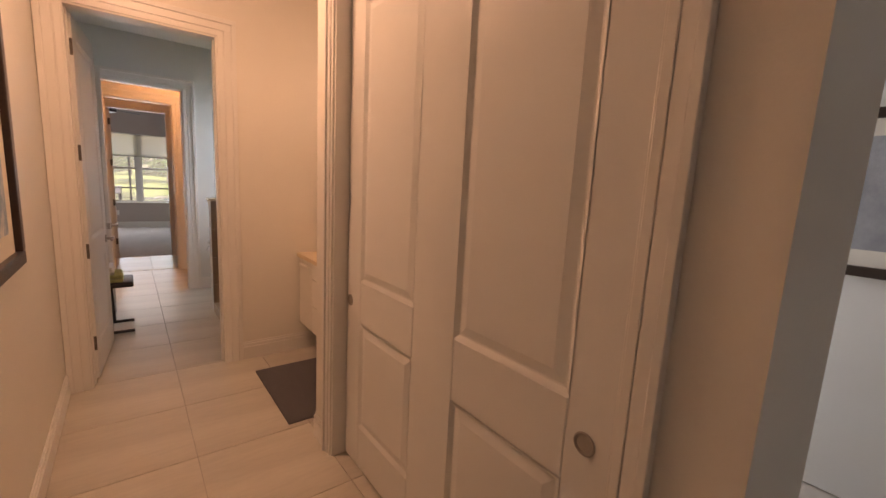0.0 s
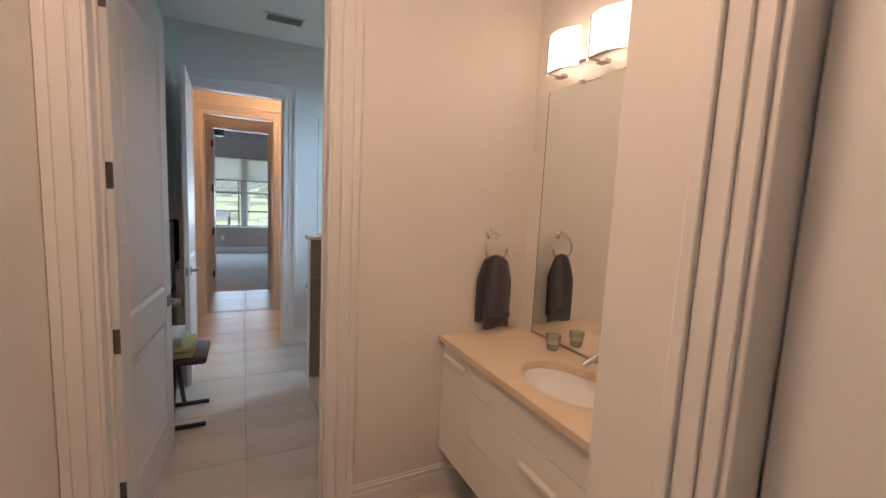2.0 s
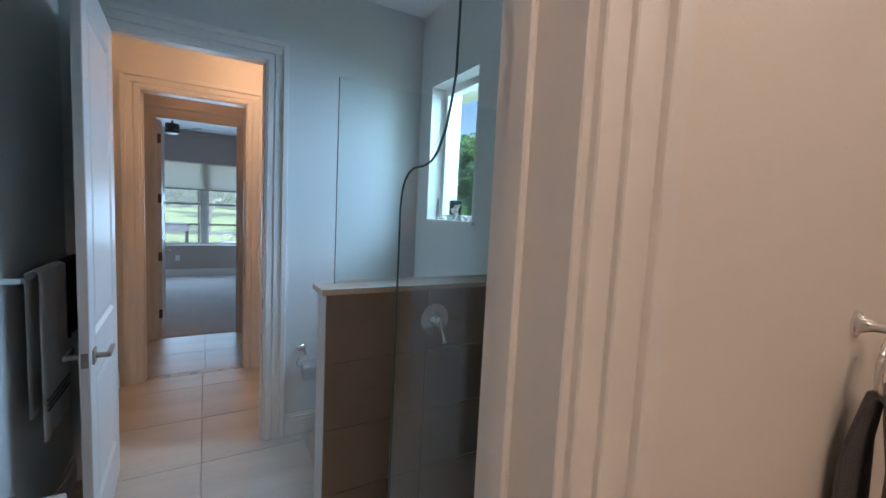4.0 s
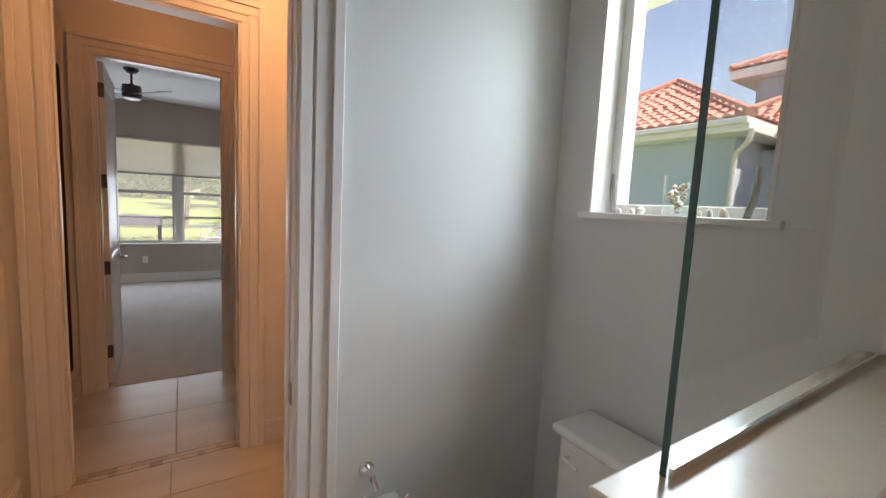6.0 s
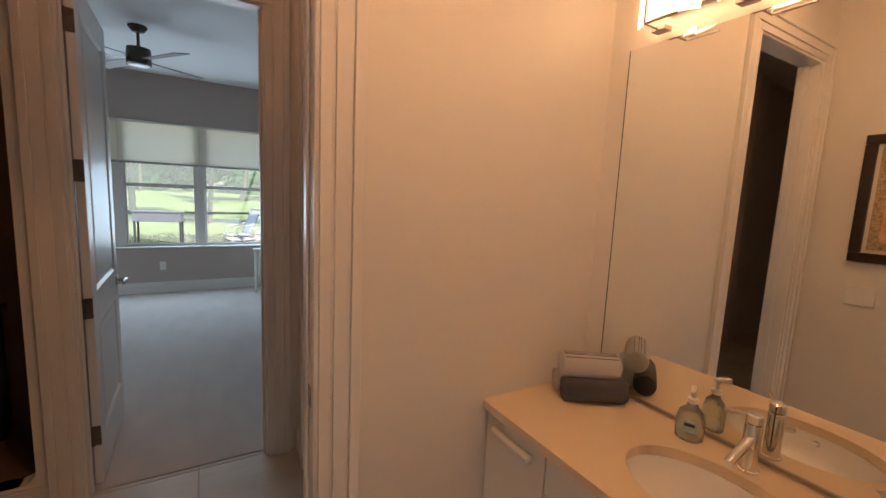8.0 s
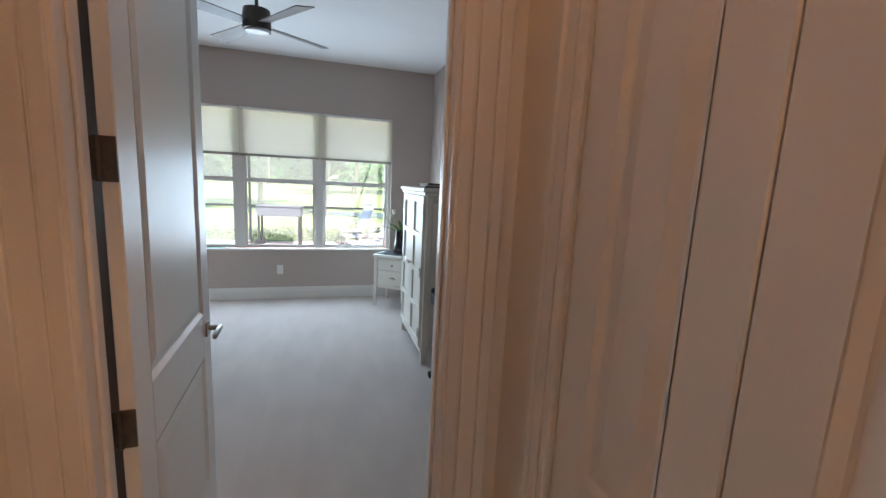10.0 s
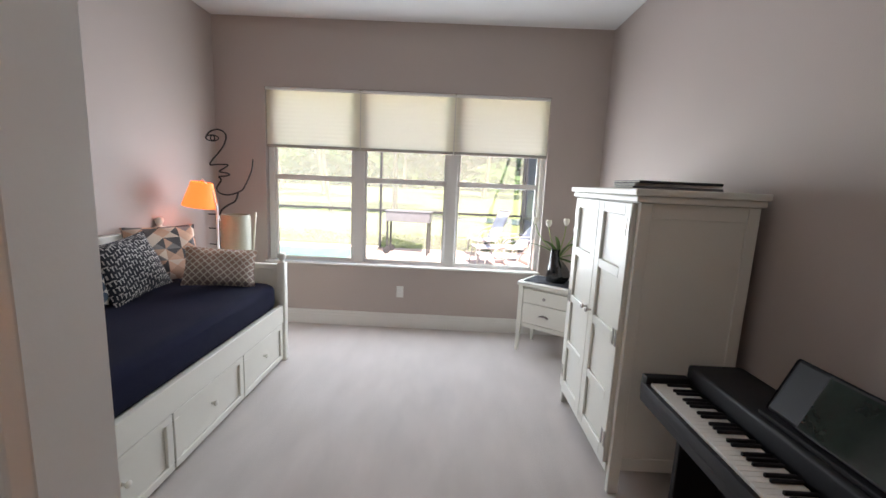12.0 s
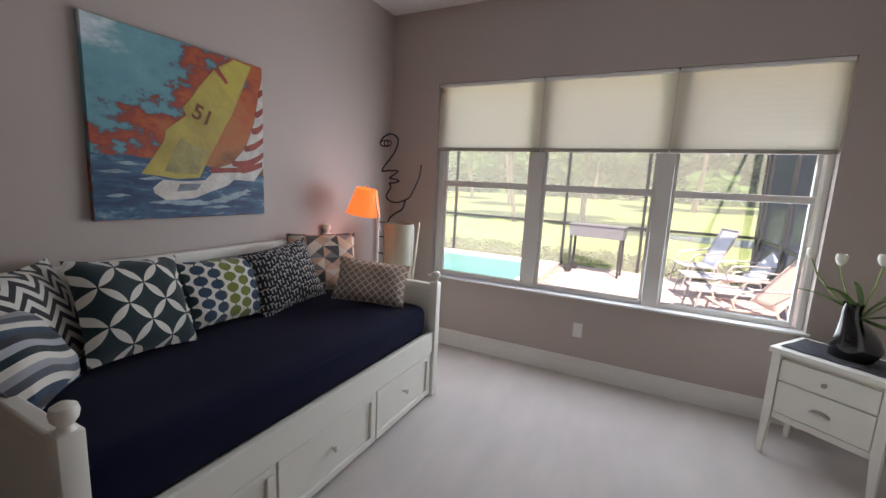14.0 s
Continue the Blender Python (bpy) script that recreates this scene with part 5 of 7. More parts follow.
for a, b in ((9.635, 10.24), (10.25, 10.93), (10.94, 11.565)):
    d = part("drawer", B((BX1 - 0.045, a, 0.025), (BX1 - 0.006, b, 0.325), 0.002), furn_white, bed)
    bm = bmesh.new()
    for lo, hi in (((a, 0.025), (b, 0.065)), ((a, 0.285), (b, 0.325)), ((a, 0.065), (a + 0.045, 0.285)), ((b - 0.045, 0.065), (b, 0.285))):
        box(bm, (BX1 - 0.0055, lo[0] + 0.0005, lo[1]), (BX1 + 0.010, hi[0] - 0.0005, hi[1]), 0.003)
    part("drawer_frame", bm, furn_white, d)
    bm = bmesh.new()
    lathe(bm, [(0.009, 0.0), (0.008, 0.014), (0.015, 0.02), (0.017, 0.028), (0.012, 0.034), (0.002, 0.036)], 14, (BX1 - 0.005, (a + b) / 2, 0.185), "x")
    part("knob", bm, furn_white, d, "round white wooden knob", True)

mt = thing("mattress", "mattress under a smooth navy cotton cover", "mattress")
bm = bmesh.new()
box(bm, (BX0 + 0.035, BY0 + 0.035, 0.442), (BX1 - 0.026, BY1 - 0.035, 0.675), 0.07, 6)
bmesh.ops.subdivide_edges(bm, edges=[e for e in bm.edges if e.calc_length() > 0.3], cuts=14, use_grid_fill=True)
for v in bm.verts:
    if v.co.z > 0.63:
        v.co.z += 0.012 * noise.noise(v.co * 3.0) - 0.010 * math.exp(-((v.co.y - 10.7) ** 2) * 2)
part("cover", bm, navy_cloth, mt, smooth=True)

cushion("black and cream zigzag cushion at the near end", zigzag, -1.57, 9.80, 0.885, 0.46, 0.44, 0.16, 18, 40)
cushion("blue grey and white wavy striped cushion", waves, -1.34, 9.70, 0.845, 0.46, 0.34, 0.16, 30, 58, 8)
cushion("dark teal and cream petal patterned cushion", petals, -1.53, 10.14, 0.885, 0.48, 0.44, 0.17, 24, 10, 6)
cushion("white blue and olive leaf column cushion", leaf_columns, -1.58, 10.58, 0.855, 0.50, 0.36, 0.15, 24, 4, 3)
cushion("black cushion with white dashes", dashes, -1.53, 10.98, 0.87, 0.46, 0.40, 0.14, 24, -10, -9)
cushion("peach grey and black triangle patterned cushion", triangles, -1.56, 11.35, 0.90, 0.48, 0.42, 0.14, 20, -34)
cushion("brown and cream lattice patterned cushion", lattice, -1.15, 11.36, 0.815, 0.48, 0.29, 0.14, 24, -62, 6)

# ---------------------------------------------------------------- painting of a sailing boat
PX, PY, PZ, PH = -1.80, (10.11, 11.022), (1.24, 2.135), 0.895
pt = thing("canvas_painting", "unframed canvas of a sailing boat under an orange and turquoise sky", "painting")
sea_m = art_material("painted_sea", ((0.008, 0.02, 0.06), (0.015, 0.05, 0.12), (0.03, 0.12, 0.20), (0.30, 0.42, 0.50)), 7.0, 4.0)
sea_m.node_tree.nodes["Mapping"].inputs["Scale"].default_value = (1, 0.7, 2.6)


def painted_sky():
    """Ragged turquoise clouds over orange, turquoise gathering at the upper corner."""
    m = bpy.data.materials.new("painted_sky")
    m.use_nodes = True
    n, l = m.node_tree.nodes, m.node_tree.links
    tc, sp, mp, nz = n.new("ShaderNodeTexCoord"), n.new("ShaderNodeSeparateXYZ"), n.new("ShaderNodeMapping"), n.new("ShaderNodeTexNoise")
    mp.inputs["Location"].default_value, mp.inputs["Scale"].default_value = (0.0, 4.3, 2.1), (1, 2.1, 4.2)
    nz.inputs["Scale"].default_value, nz.inputs["Detail"].default_value, nz.inputs["Roughness"].default_value = 1.0, 9, 0.66
    l.new(tc.outputs["Generated"], sp.inputs[0]), l.new(tc.outputs["Generated"], mp.inputs[0]), l.new(mp.outputs[0], nz.inputs["Vector"])

    def M(op, *args):
        q = n.new("ShaderNodeMath")
        q.operation = op
        for i, v in enumerate(args):
            if isinstance(v, (int, float)):
                q.inputs[i].default_value = v
            else:
                l.new(v, q.inputs[i])
        return q.outputs[0]
    bias = M("SUBTRACT", M("MULTIPLY_ADD", sp.outputs["Z"], 0.42, -0.24), M("MULTIPLY_ADD", sp.outputs["Y"], 0.36, -0.13))
    f = M("ADD", nz.outputs["Fac"], bias)
    rp, fine = n.new("ShaderNodeValToRGB"), n.new("ShaderNodeTexNoise")
    fine.inputs["Scale"].default_value, fine.inputs["Detail"].default_value = 14, 6
    l.new(tc.outputs["Generated"], fine.inputs["Vector"])
    els = rp.color_ramp.elements
    for p_, c_ in ((0.30, (0.46, 0.16, 0.05)), (0.44, (0.50, 0.10, 0.03)), (0.515, (0.34, 0.05, 0.03)), (0.535, (0.10, 0.13, 0.15)), (0.56, (0.09, 0.30, 0.35)), (0.75, (0.14, 0.38, 0.42))):
        e = els.new(p_)
        e.color = (*c_, 1)
    l.new(M("ADD", f, M("MULTIPLY_ADD", fine.outputs["Fac"], 0.16, -0.08)), rp.inputs["Fac"])
    b = n["Principled BSDF"]
    b.inputs["Roughness"].default_value = 0.6
    l.new(rp.outputs["Color"], b.inputs["Base Color"])
    bp = n.new("ShaderNodeBump")
    bp.inputs["Strength"].default_value, bp.inputs["Distance"].default_value = 0.3, 0.004
    l.new(fine.outputs["Fac"], bp.inputs["Height"]), l.new(bp.outputs[0], b.inputs["Normal"])
    return m


cv = part("canvas", B((PX + 0.001, PY[0], PZ[0]), (PX + 0.036, PY[1], PZ[1]), 0.003), painted_sky(), pt)
W_, H_ = PY[1] - PY[0], PZ[1] - PZ[0]


def stroke(name, pts, material, depth, label=""):
    """A flat painted shape; points in parts of the canvas, from its lower corner."""
    bm = bmesh.new()
    f = bm.faces.new([bm.verts.new((PX + 0.0362, PY[0] + u * W_, PZ[0] + v * H_)) for u, v in pts])
    ex = bmesh.ops.extrude_face_region(bm, geom=[f])
    bmesh.ops.translate(bm, verts=[e for e in ex["geom"] if isinstance(e, bmesh.types.BMVert)], vec=(depth, 0, 0))
    part(name, bm, material, cv, label)


def ragged(pts, step, amp, seed):
    """The outline with uneven, brushed edges."""
    r, out = random.Random(seed), []
    for (u0, v0), (u1, v1) in zip(pts, pts[1:] + pts[:1]):
        k = max(1, int(math.hypot(u1 - u0, v1 - v0) / step))
        out += [(min(1, max(0, u0 + (u1 - u0) * i / k + (r.uniform(-amp, amp) if i else 0))), min(1, max(0, v0 + (v1 - v0) * i / k + (r.uniform(-amp, amp) if i else 0)))) for i in range(k)]
    return out


sail_y = mat("painted_yellow", (0.46, 0.36, 0.08), 0.6, vary=0.25, scale=7, grain=30, tint=(0.34, 0.25, 0.06))
sail_l = mat("painted_lemon", (0.58, 0.47, 0.09), 0.6, vary=0.12, scale=8)
red_p = mat("painted_red", (0.38, 0.06, 0.035), 0.6, vary=0.3, scale=14)
white_p = mat("painted_white", (0.66, 0.62, 0.56), 0.6, vary=0.2, scale=12)
foam = mat("painted_foam", (0.30, 0.42, 0.48), 0.6, vary=0.3, scale=14)
stroke("sea", ragged([(0.0, 0.0), (1.0, 0.0), (1.0, 0.27), (0.7, 0.30), (0.35, 0.335), (0.0, 0.345)], 0.03, 0.008, 2), sea_m, 0.0008, "dark blue painted sea")
for k, (u, v, w) in enumerate(((0.02, 0.255, 0.16), (0.20, 0.225, 0.14), (0.05, 0.13, 0.12), (0.10, 0.30, 0.12), (0.72, 0.14, 0.18), (0.24, 0.09, 0.16), (0.55, 0.055, 0.20))):
    stroke("wave_crest", ragged([(u, v), (u + w * 0.5, v - 0.008), (u + w, v), (u + w * 0.6, v + 0.014)], 0.03, 0.005, 30 + k), foam, 0.0011)


def bowed(u0, v0, u1, v1, sag, w):
    """A stripe that hangs in an arc from one point to another."""
    lo = [(u0 + (u1 - u0) * t, v0 + (v1 - v0) * t - sag * 4 * t * (1 - t)) for t in (0, 0.2, 0.4, 0.6, 0.8, 1.0)]
    return lo + [(u, v + w * (0.5 + 0.5 * math.sin(math.pi * (0.2 + 0.6 * k / 5)))) for k, (u, v) in enumerate(lo)][::-1]


stroke("spinnaker", [(0.60, 0.285), (0.78, 0.235), (0.92, 0.23), (1.0, 0.33), (1.0, 0.93), (0.965, 0.80), (0.93, 0.62), (0.86, 0.45), (0.76, 0.34)], white_p, 0.0012)
for u0, v0, u1, v1, sag in ((0.61, 0.275, 0.99, 0.33, 0.03), (0.76, 0.325, 1.0, 0.40, 0.035), (0.85, 0.425, 1.0, 0.50, 0.02), (0.91, 0.55, 1.0, 0.60, 0.02), (0.94, 0.66, 1.0, 0.70, 0.01), (0.965, 0.79, 1.0, 0.82, 0.0)):
    stroke("stripe", bowed(u0, v0, u1, v1, sag, 0.045), red_p, 0.0018, "red stripe")
stroke("mainsail", ragged([(0.22, 0.25), (0.40, 0.228), (0.54, 0.24), (0.60, 0.36), (0.76, 0.64), (0.915, 0.985), (0.79, 0.995), (0.655, 0.90), (0.455, 0.64), (0.475, 0.60), (0.36, 0.50), (0.345, 0.44)], 0.08, 0.004, 5), sail_y, 0.0016, "yellow sail")
stroke("sail_head", ragged([(0.645, 0.86), (0.79, 0.72), (0.91, 0.98), (0.79, 0.992)], 0.06, 0.004, 6), sail_l, 0.0024)
stroke("sail_shadow", ragged([(0.34, 0.27), (0.53, 0.26), (0.60, 0.40), (0.44, 0.47)], 0.05, 0.008, 7), mat("painted_ochre", (0.40, 0.34, 0.13), 0.6, vary=0.3, scale=9), 0.0020)
stroke("sail_batten", [(0.655, 0.90), (0.68, 0.925), (0.745, 0.845), (0.73, 0.83)], red_p, 0.0030, "red sail mark")
stroke("hull", ragged([(0.275, 0.175), (0.33, 0.222), (0.45, 0.215), (0.57, 0.225), (0.62, 0.27), (0.83, 0.285), (0.72, 0.195), (0.50, 0.115), (0.34, 0.105), (0.28, 0.145)], 0.08, 0.003, 8), white_p, 0.0024, "white hull")
stroke("cockpit", [(0.40, 0.155), (0.52, 0.165), (0.55, 0.205), (0.42, 0.20)], mat("painted_grey", (0.24, 0.28, 0.31), 0.6, vary=0.3, scale=14), 0.0030)
stroke("spray", ragged([(0.26, 0.10), (0.46, 0.07), (0.70, 0.085), (0.90, 0.16), (0.86, 0.175), (0.60, 0.098), (0.40, 0.108)], 0.03, 0.006, 9), foam, 0.0018)
fc = bpy.data.curves.new("sail_number", "FONT")
fc.body, fc.size, fc.extrude, fc.offset = "51", 0.115, 0.0006, 0.002
tx = new("sail_number", fc)
tx.data.materials.append(mat("painted_brown", (0.20, 0.06, 0.02), 0.6))
tx.parent = cv
tx.matrix_basis = Matrix.Translation((PX + 0.0392, PY[0] + 0.50 * W_, PZ[0] + 0.60 * H_)) @ pose(0, 0, 0, 90, 0, 90) @ pose(0, 0, 0, 0, 0, -22)

# ---------------------------------------------------------------- floor lamp, wire face, tall vase
lp = thing("floor_lamp", "white reading lamp with a lit orange shade", "floor lamp", pose(-1.38, 11.74, 0))
bm = bmesh.new()
lathe(bm, [(0.12, 0.0), (0.12, 0.012), (0.11, 0.018), (0.012, 0.02), (0.009, 0.03), (0.009, 1.24), (0.006, 1.245)], 20)
part("pole", bm, white_paint, lp, smooth=True)
bm = bmesh.new()
tube(bm, [(0.0, 0, 1.22), (-0.03, 0.0, 1.36), (-0.10, 0, 1.44), (-0.115, 0, 1.455)], 0.006, 8)
tube(bm, [(0.0, 0, 1.20), (0.03, -0.01, 1.12)], 0.004, 6)
part("arm", bm, white_paint, lp, smooth=True)
bm = bmesh.new()
seg = 28
rings = [[bm.verts.new((r * math.cos(2 * math.pi * i / seg), r * math.sin(2 * math.pi * i / seg), z)) for i in range(seg)] for r, z in ((0.132, 0.0), (0.08, 0.20), (0.074, 0.20), (0.126, 0.004))]
for a, b in zip(rings, rings[1:] + rings[:1]):
    for i in range(seg):
        bm.faces.new((a[i], a[(i + 1) % seg], b[(i + 1) % seg], b[i]))
part("shade", bm, orange_shade, lp, "orange fabric cone shade, lit", True, at=pose(-0.14, 0, 1.225, 0, 8, 0))
bm = bmesh.new()
bmesh.ops.create_uvsphere(bm, u_segments=14, v_segments=10, radius=0.035)
part("bulb", bm, mat("warm_bulb", (1, 0.9, 0.75), 0.5, vary=0, bump=0, emit=7.0, emit_col=(1.0, 0.50, 0.22)), lp, "lit bulb", True, at=pose(-0.13, 0, 1.31))
bm = bmesh.new()
lathe(bm, [(0.009, 0), (0.012, 0.012), (0.006, 0.02)], 10, (-0.112, 0, 1.425))
part("finial", bm, chrome, lp)


def smooth_path(pts, n=6):
    p = [Vector((x, 0, z)) for x, z in pts]
    out = []
    for i in range(len(p) - 1):
        a, b, c, d = p[max(i - 1, 0)], p[i], p[i + 1], p[min(i + 2, len(p) - 1)]
        for k in range(n):
            t = k / n
            out.append(0.5 * (2 * b + (c - a) * t + (2 * a - 5 * b + 4 * c - d) * t * t + (3 * b - a - 3 * c + d) * t ** 3))
    return out + [p[-1]]


wf = thing("wire_sculpture", "black wire line-drawing sculpture on a tall stand", "sculpture", pose(0, 12.30, 0))
bm = bmesh.new()
tube(bm, smooth_path([(-1.78, 1.83), (-1.74, 1.88), (-1.66, 1.905), (-1.59, 1.86), (-1.62, 1.75), (-1.75, 1.59), (-1.68, 1.585), (-1.58, 1.585), (-1.62, 1.55), (-1.665, 1.52), (-1.60, 1.51), (-1.565, 1.495), (-1.61, 1.48), (-1.67, 1.47), (-1.65, 1.44), (-1.695, 1.36), (-1.66, 1.315), (-1.577, 1.305), (-1.49, 1.335), (-1.437, 1.373), (-1.36, 1.53), (-1.34, 1.646)]), 0.0075, 8)
part("profile", bm, black_metal, wf, smooth=True)
bm = bmesh.new()
tube(bm, [(-1.72 + 0.06 * math.cos(a * 0.35), 0, 1.825 + 0.027 * math.sin(a * 0.35)) for a in range(18)], 0.006, 8, True)
tube(bm, [(-1.715 + 0.02 * math.cos(a * 0.45), 0, 1.825 + 0.024 * math.sin(a * 0.45)) for a in range(14)], 0.006, 8, True)
part("eye_loop", bm, black_metal, wf, smooth=True)
bm = bmesh.new()
tube(bm, smooth_path([(-1.49, 1.335), (-1.52, 1.25), (-1.60, 1.20), (-1.67, 1.125), (-1.68, 0.9), (-1.69, 0.4), (-1.69, 0.012)]), 0.0085, 8)
for z in (1.113, 0.977, 0.822):
    tube(bm, [(-1.785, 0, z), (-1.672, 0, z)], 0.006, 6)
lathe(bm, [(0.11, 0.0), (0.11, 0.012), (0.02, 0.014)], 20, (-1.66, 0, 0))
part("stand", bm, black_metal, wf, smooth=True)

tv = thing("tall_floor_vase", "tall khaki ceramic cylinder vase on the floor", "vase", pose(-1.43, 12.12, 0))
bm = bmesh.new()
lathe(bm, [(0.115, 0.0), (0.12, 0.01), (0.125, 0.6), (0.13, 1.10), (0.122, 1.135), (0.11, 1.138), (0.105, 1.0), (0.10, 0.2)], 32)
part("body", bm, mat("khaki_ceramic", (0.34, 0.32, 0.23), 0.45, vary=0.12, scale=4, stretch=(3, 3, 0.4)), tv, smooth=True)
bm = bmesh.new()
tube(bm, [(0.10, 0.02, 0.30), (0.165, 0.05, 1.16)], 0.009, 8)
part("stick", bm, mat("pale_cane", (0.62, 0.58, 0.45), 0.6), tv, "pale cane stick", True)

# ---------------------------------------------------------------- nightstand
ns = thing("nightstand", "white two-drawer nightstand set across the room corner", "nightstand", pose(1.40, 11.915, 0, 0, 0, -35.5))
for sx in (-1, 1):
    for y in (0.012, 0.345):
        bm = bmesh.new()
        x0 = sx * 0.232
        v = [bm.verts.new((x0 + sx * (0.012 if z == 0 else 0) + a * (0.013 if z == 0 else 0.021), y + 0.0 + b * (0.013 if z == 0 else 0.021), z)) for z in (0.0, 0.27, 0.625) for a, b in ((-1, -1), (1, -1), (1, 1), (-1, 1))]
        for r in (0, 4):
            for i in range(4):
                bm.faces.new((v[r + i], v[r + (i + 1) % 4], v[r + 4 + (i + 1) % 4], v[r + 4 + i]))
        bm.faces.new(v[0:4]), bm.faces.new(v[8:12])
        part("leg", bm, furn_white, ns)
part("body", B((-0.21, 0.016, 0.24), (0.21, 0.345, 0.622)), furn_white, ns)
part("top", B((-0.268, -0.022, 0.626), (0.268, 0.372, 0.66), 0.006, 2), furn_white, ns)
for z0, z1, kind in ((0.475, 0.60, 0), (0.285, 0.468, 1)):
    d = part("drawer", B((-0.206, -0.004, z0), (0.206, 0.0155, z1), 0.003), furn_white, ns)
    bm = bmesh.new()
    zc = (z0 + z1) / 2
    if kind:
        seg = 10
        vs = [[bm.verts.new((0.045 * math.cos(math.pi * i / seg), -0.004 - 0.024 * math.sin(math.pi * j / 8), zc - 0.012 + 0.024 * math.sin(math.pi * i / seg) * (1 - 0.5 * j / 4))) for i in range(seg + 1)] for j in range(5)]
        for j in range(4):
            for i in range(seg):
                bm.faces.new((vs[j][i], vs[j][i + 1], vs[j + 1][i + 1], vs[j + 1][i]))
    else:
        lathe(bm, [(0.006, 0.0), (0.006, -0.014), (0.013, -0.02), (0.012, -0.028), (0.002, -0.031)], 14, (0, -0.004, zc), "y")
    part("pull", bm, nickel, d, "brushed nickel pull", True)
part("apron", B((-0.21, 0.004, 0.24), (0.21, 0.0155, 0.279), 0.003), furn_white, ns)

rn = thing("table_runner", "dark charcoal woven runner on the nightstand", "table runner", pose(1.40, 11.915, 0, 0, 0, -35.5))
bm = bmesh.new()
cloth(bm, lambda u, v: (-0.235 + 0.47 * u, 0.03 + 0.31 * v, 0.6625 + 0.002 * math.sin(20 * u + 9 * v)), 40, 24)
rc = part("cloth", bm, mat("charcoal_runner", (0.05, 0.05, 0.06), 0.85, vary=0.6, scale=14, grain=220, bump=0.6, stretch=(1, 4, 1), tint=(0.012, 0.012, 0.016)), rn, smooth=True)
sol = rc.modifiers.new("thickness", "SOLIDIFY")
sol.thickness, sol.offset = 0.002, 1

va = thing("tulip_vase", "black twisted vase with white tulips and green leaves", "vase", pose(1.51, 12.05, 0.6668, 0, 0, -35))
bm = bmesh.new()
seg, levels = 20, 22
rings = []
for j in range(levels + 1):
    t = j / levels
    r = 0.066 + 0.016 * math.sin(math.pi * (0.15 + 1.25 * t)) + 0.008 * math.sin(6 * t)
    cx = 0.024 * math.sin(5.2 * t)
    rings.append([bm.verts.new((cx + r * (1 + 0.22 * math.cos(2 * (2 * math.pi * i / seg - 2.2 * t))) * math.cos(2 * math.pi * i / seg), r * 0.82 * math.sin(2 * math.pi * i / seg), 0.30 * t)) for i in range(seg)])
for a, b in zip(rings, rings[1:]):
    for i in range(seg):
        bm.faces.new((a[i], a[(i + 1) % seg], b[(i + 1) % seg], b[i]))
bm.faces.new(rings[0])
part("body", bm, mat("black_glazed_ceramic", (0.012, 0.012, 0.014), 0.15, vary=0.2, coat=0.5), va, smooth=True)
stem_m = mat("tulip_stem", (0.28, 0.40, 0.12), 0.5, vary=0.15, scale=20)
leaf_m = mat("tulip_leaf", (0.09, 0.20, 0.045), 0.5, vary=0.3, scale=12, stretch=(1, 1, 0.2))
petal_m = mat("white_tulip_petal", (0.82, 0.80, 0.70), 0.5, vary=0.08, scale=20)
for tx_, ty_, tz_ in ((-0.24, 0.02, 0.53), (-0.115, 0.03, 0.515), (0.06, -0.01, 0.545), (0.21, 0.02, 0.53), (0.13, 0.06, 0.47)):
    bm = bmesh.new()
    tube(bm, [(0.01, 0, 0.22), (tx_ * 0.45, ty_ * 0.5, 0.32), (tx_ * 0.85, ty_, 0.42), (tx_, ty_, tz_ - 0.02)], 0.0045, 8)
    st_ = part("stem", bm, stem_m, va, smooth=True)
    bm = bmesh.new()
    for k in range(6):
        a0 = k * math.pi / 3
        def petal(u, v):
            w = 0.024 * math.sin(math.pi * (0.12 + 0.80 * v)) * (2 * u - 1)
            r = 0.005 + 0.020 * math.sin(math.pi * (0.08 + 0.62 * v)) + (0.002 if k % 2 else 0.0)
            ang = a0 + w / 0.022
            return (tx_ + r * math.cos(ang), ty_ + r * math.sin(ang), tz_ - 0.025 + 0.062 * v)
        cloth(bm, petal, 6, 8)
    part("flower", bm, petal_m, st_, "white tulip flower", True)
for k, (ax, ay, az, w) in enumerate(((-0.27, 0.0, 0.32, 0.02), (-0.13, -0.05, 0.36, 0.04), (-0.05, 0.03, 0.40, 0.045), (0.15, -0.03, 0.36, 0.045), (0.24, 0.02, 0.27, 0.035), (0.20, -0.06, 0.20, 0.04))):
    bm = bmesh.new()
    cloth(bm, lambda u, v: (0.02 + (ax - 0.02) * v ** 1.2, ay * v + w * (2 * u - 1) * math.sin(math.pi * min(0.98, 0.1 + 0.9 * v)), 0.22 + (az - 0.22) * math.sin(0.5 * math.pi * v) + 0.25 * w * abs(2 * u - 1)), 6, 14)
    part("leaf", bm, leaf_m, va, smooth=True)

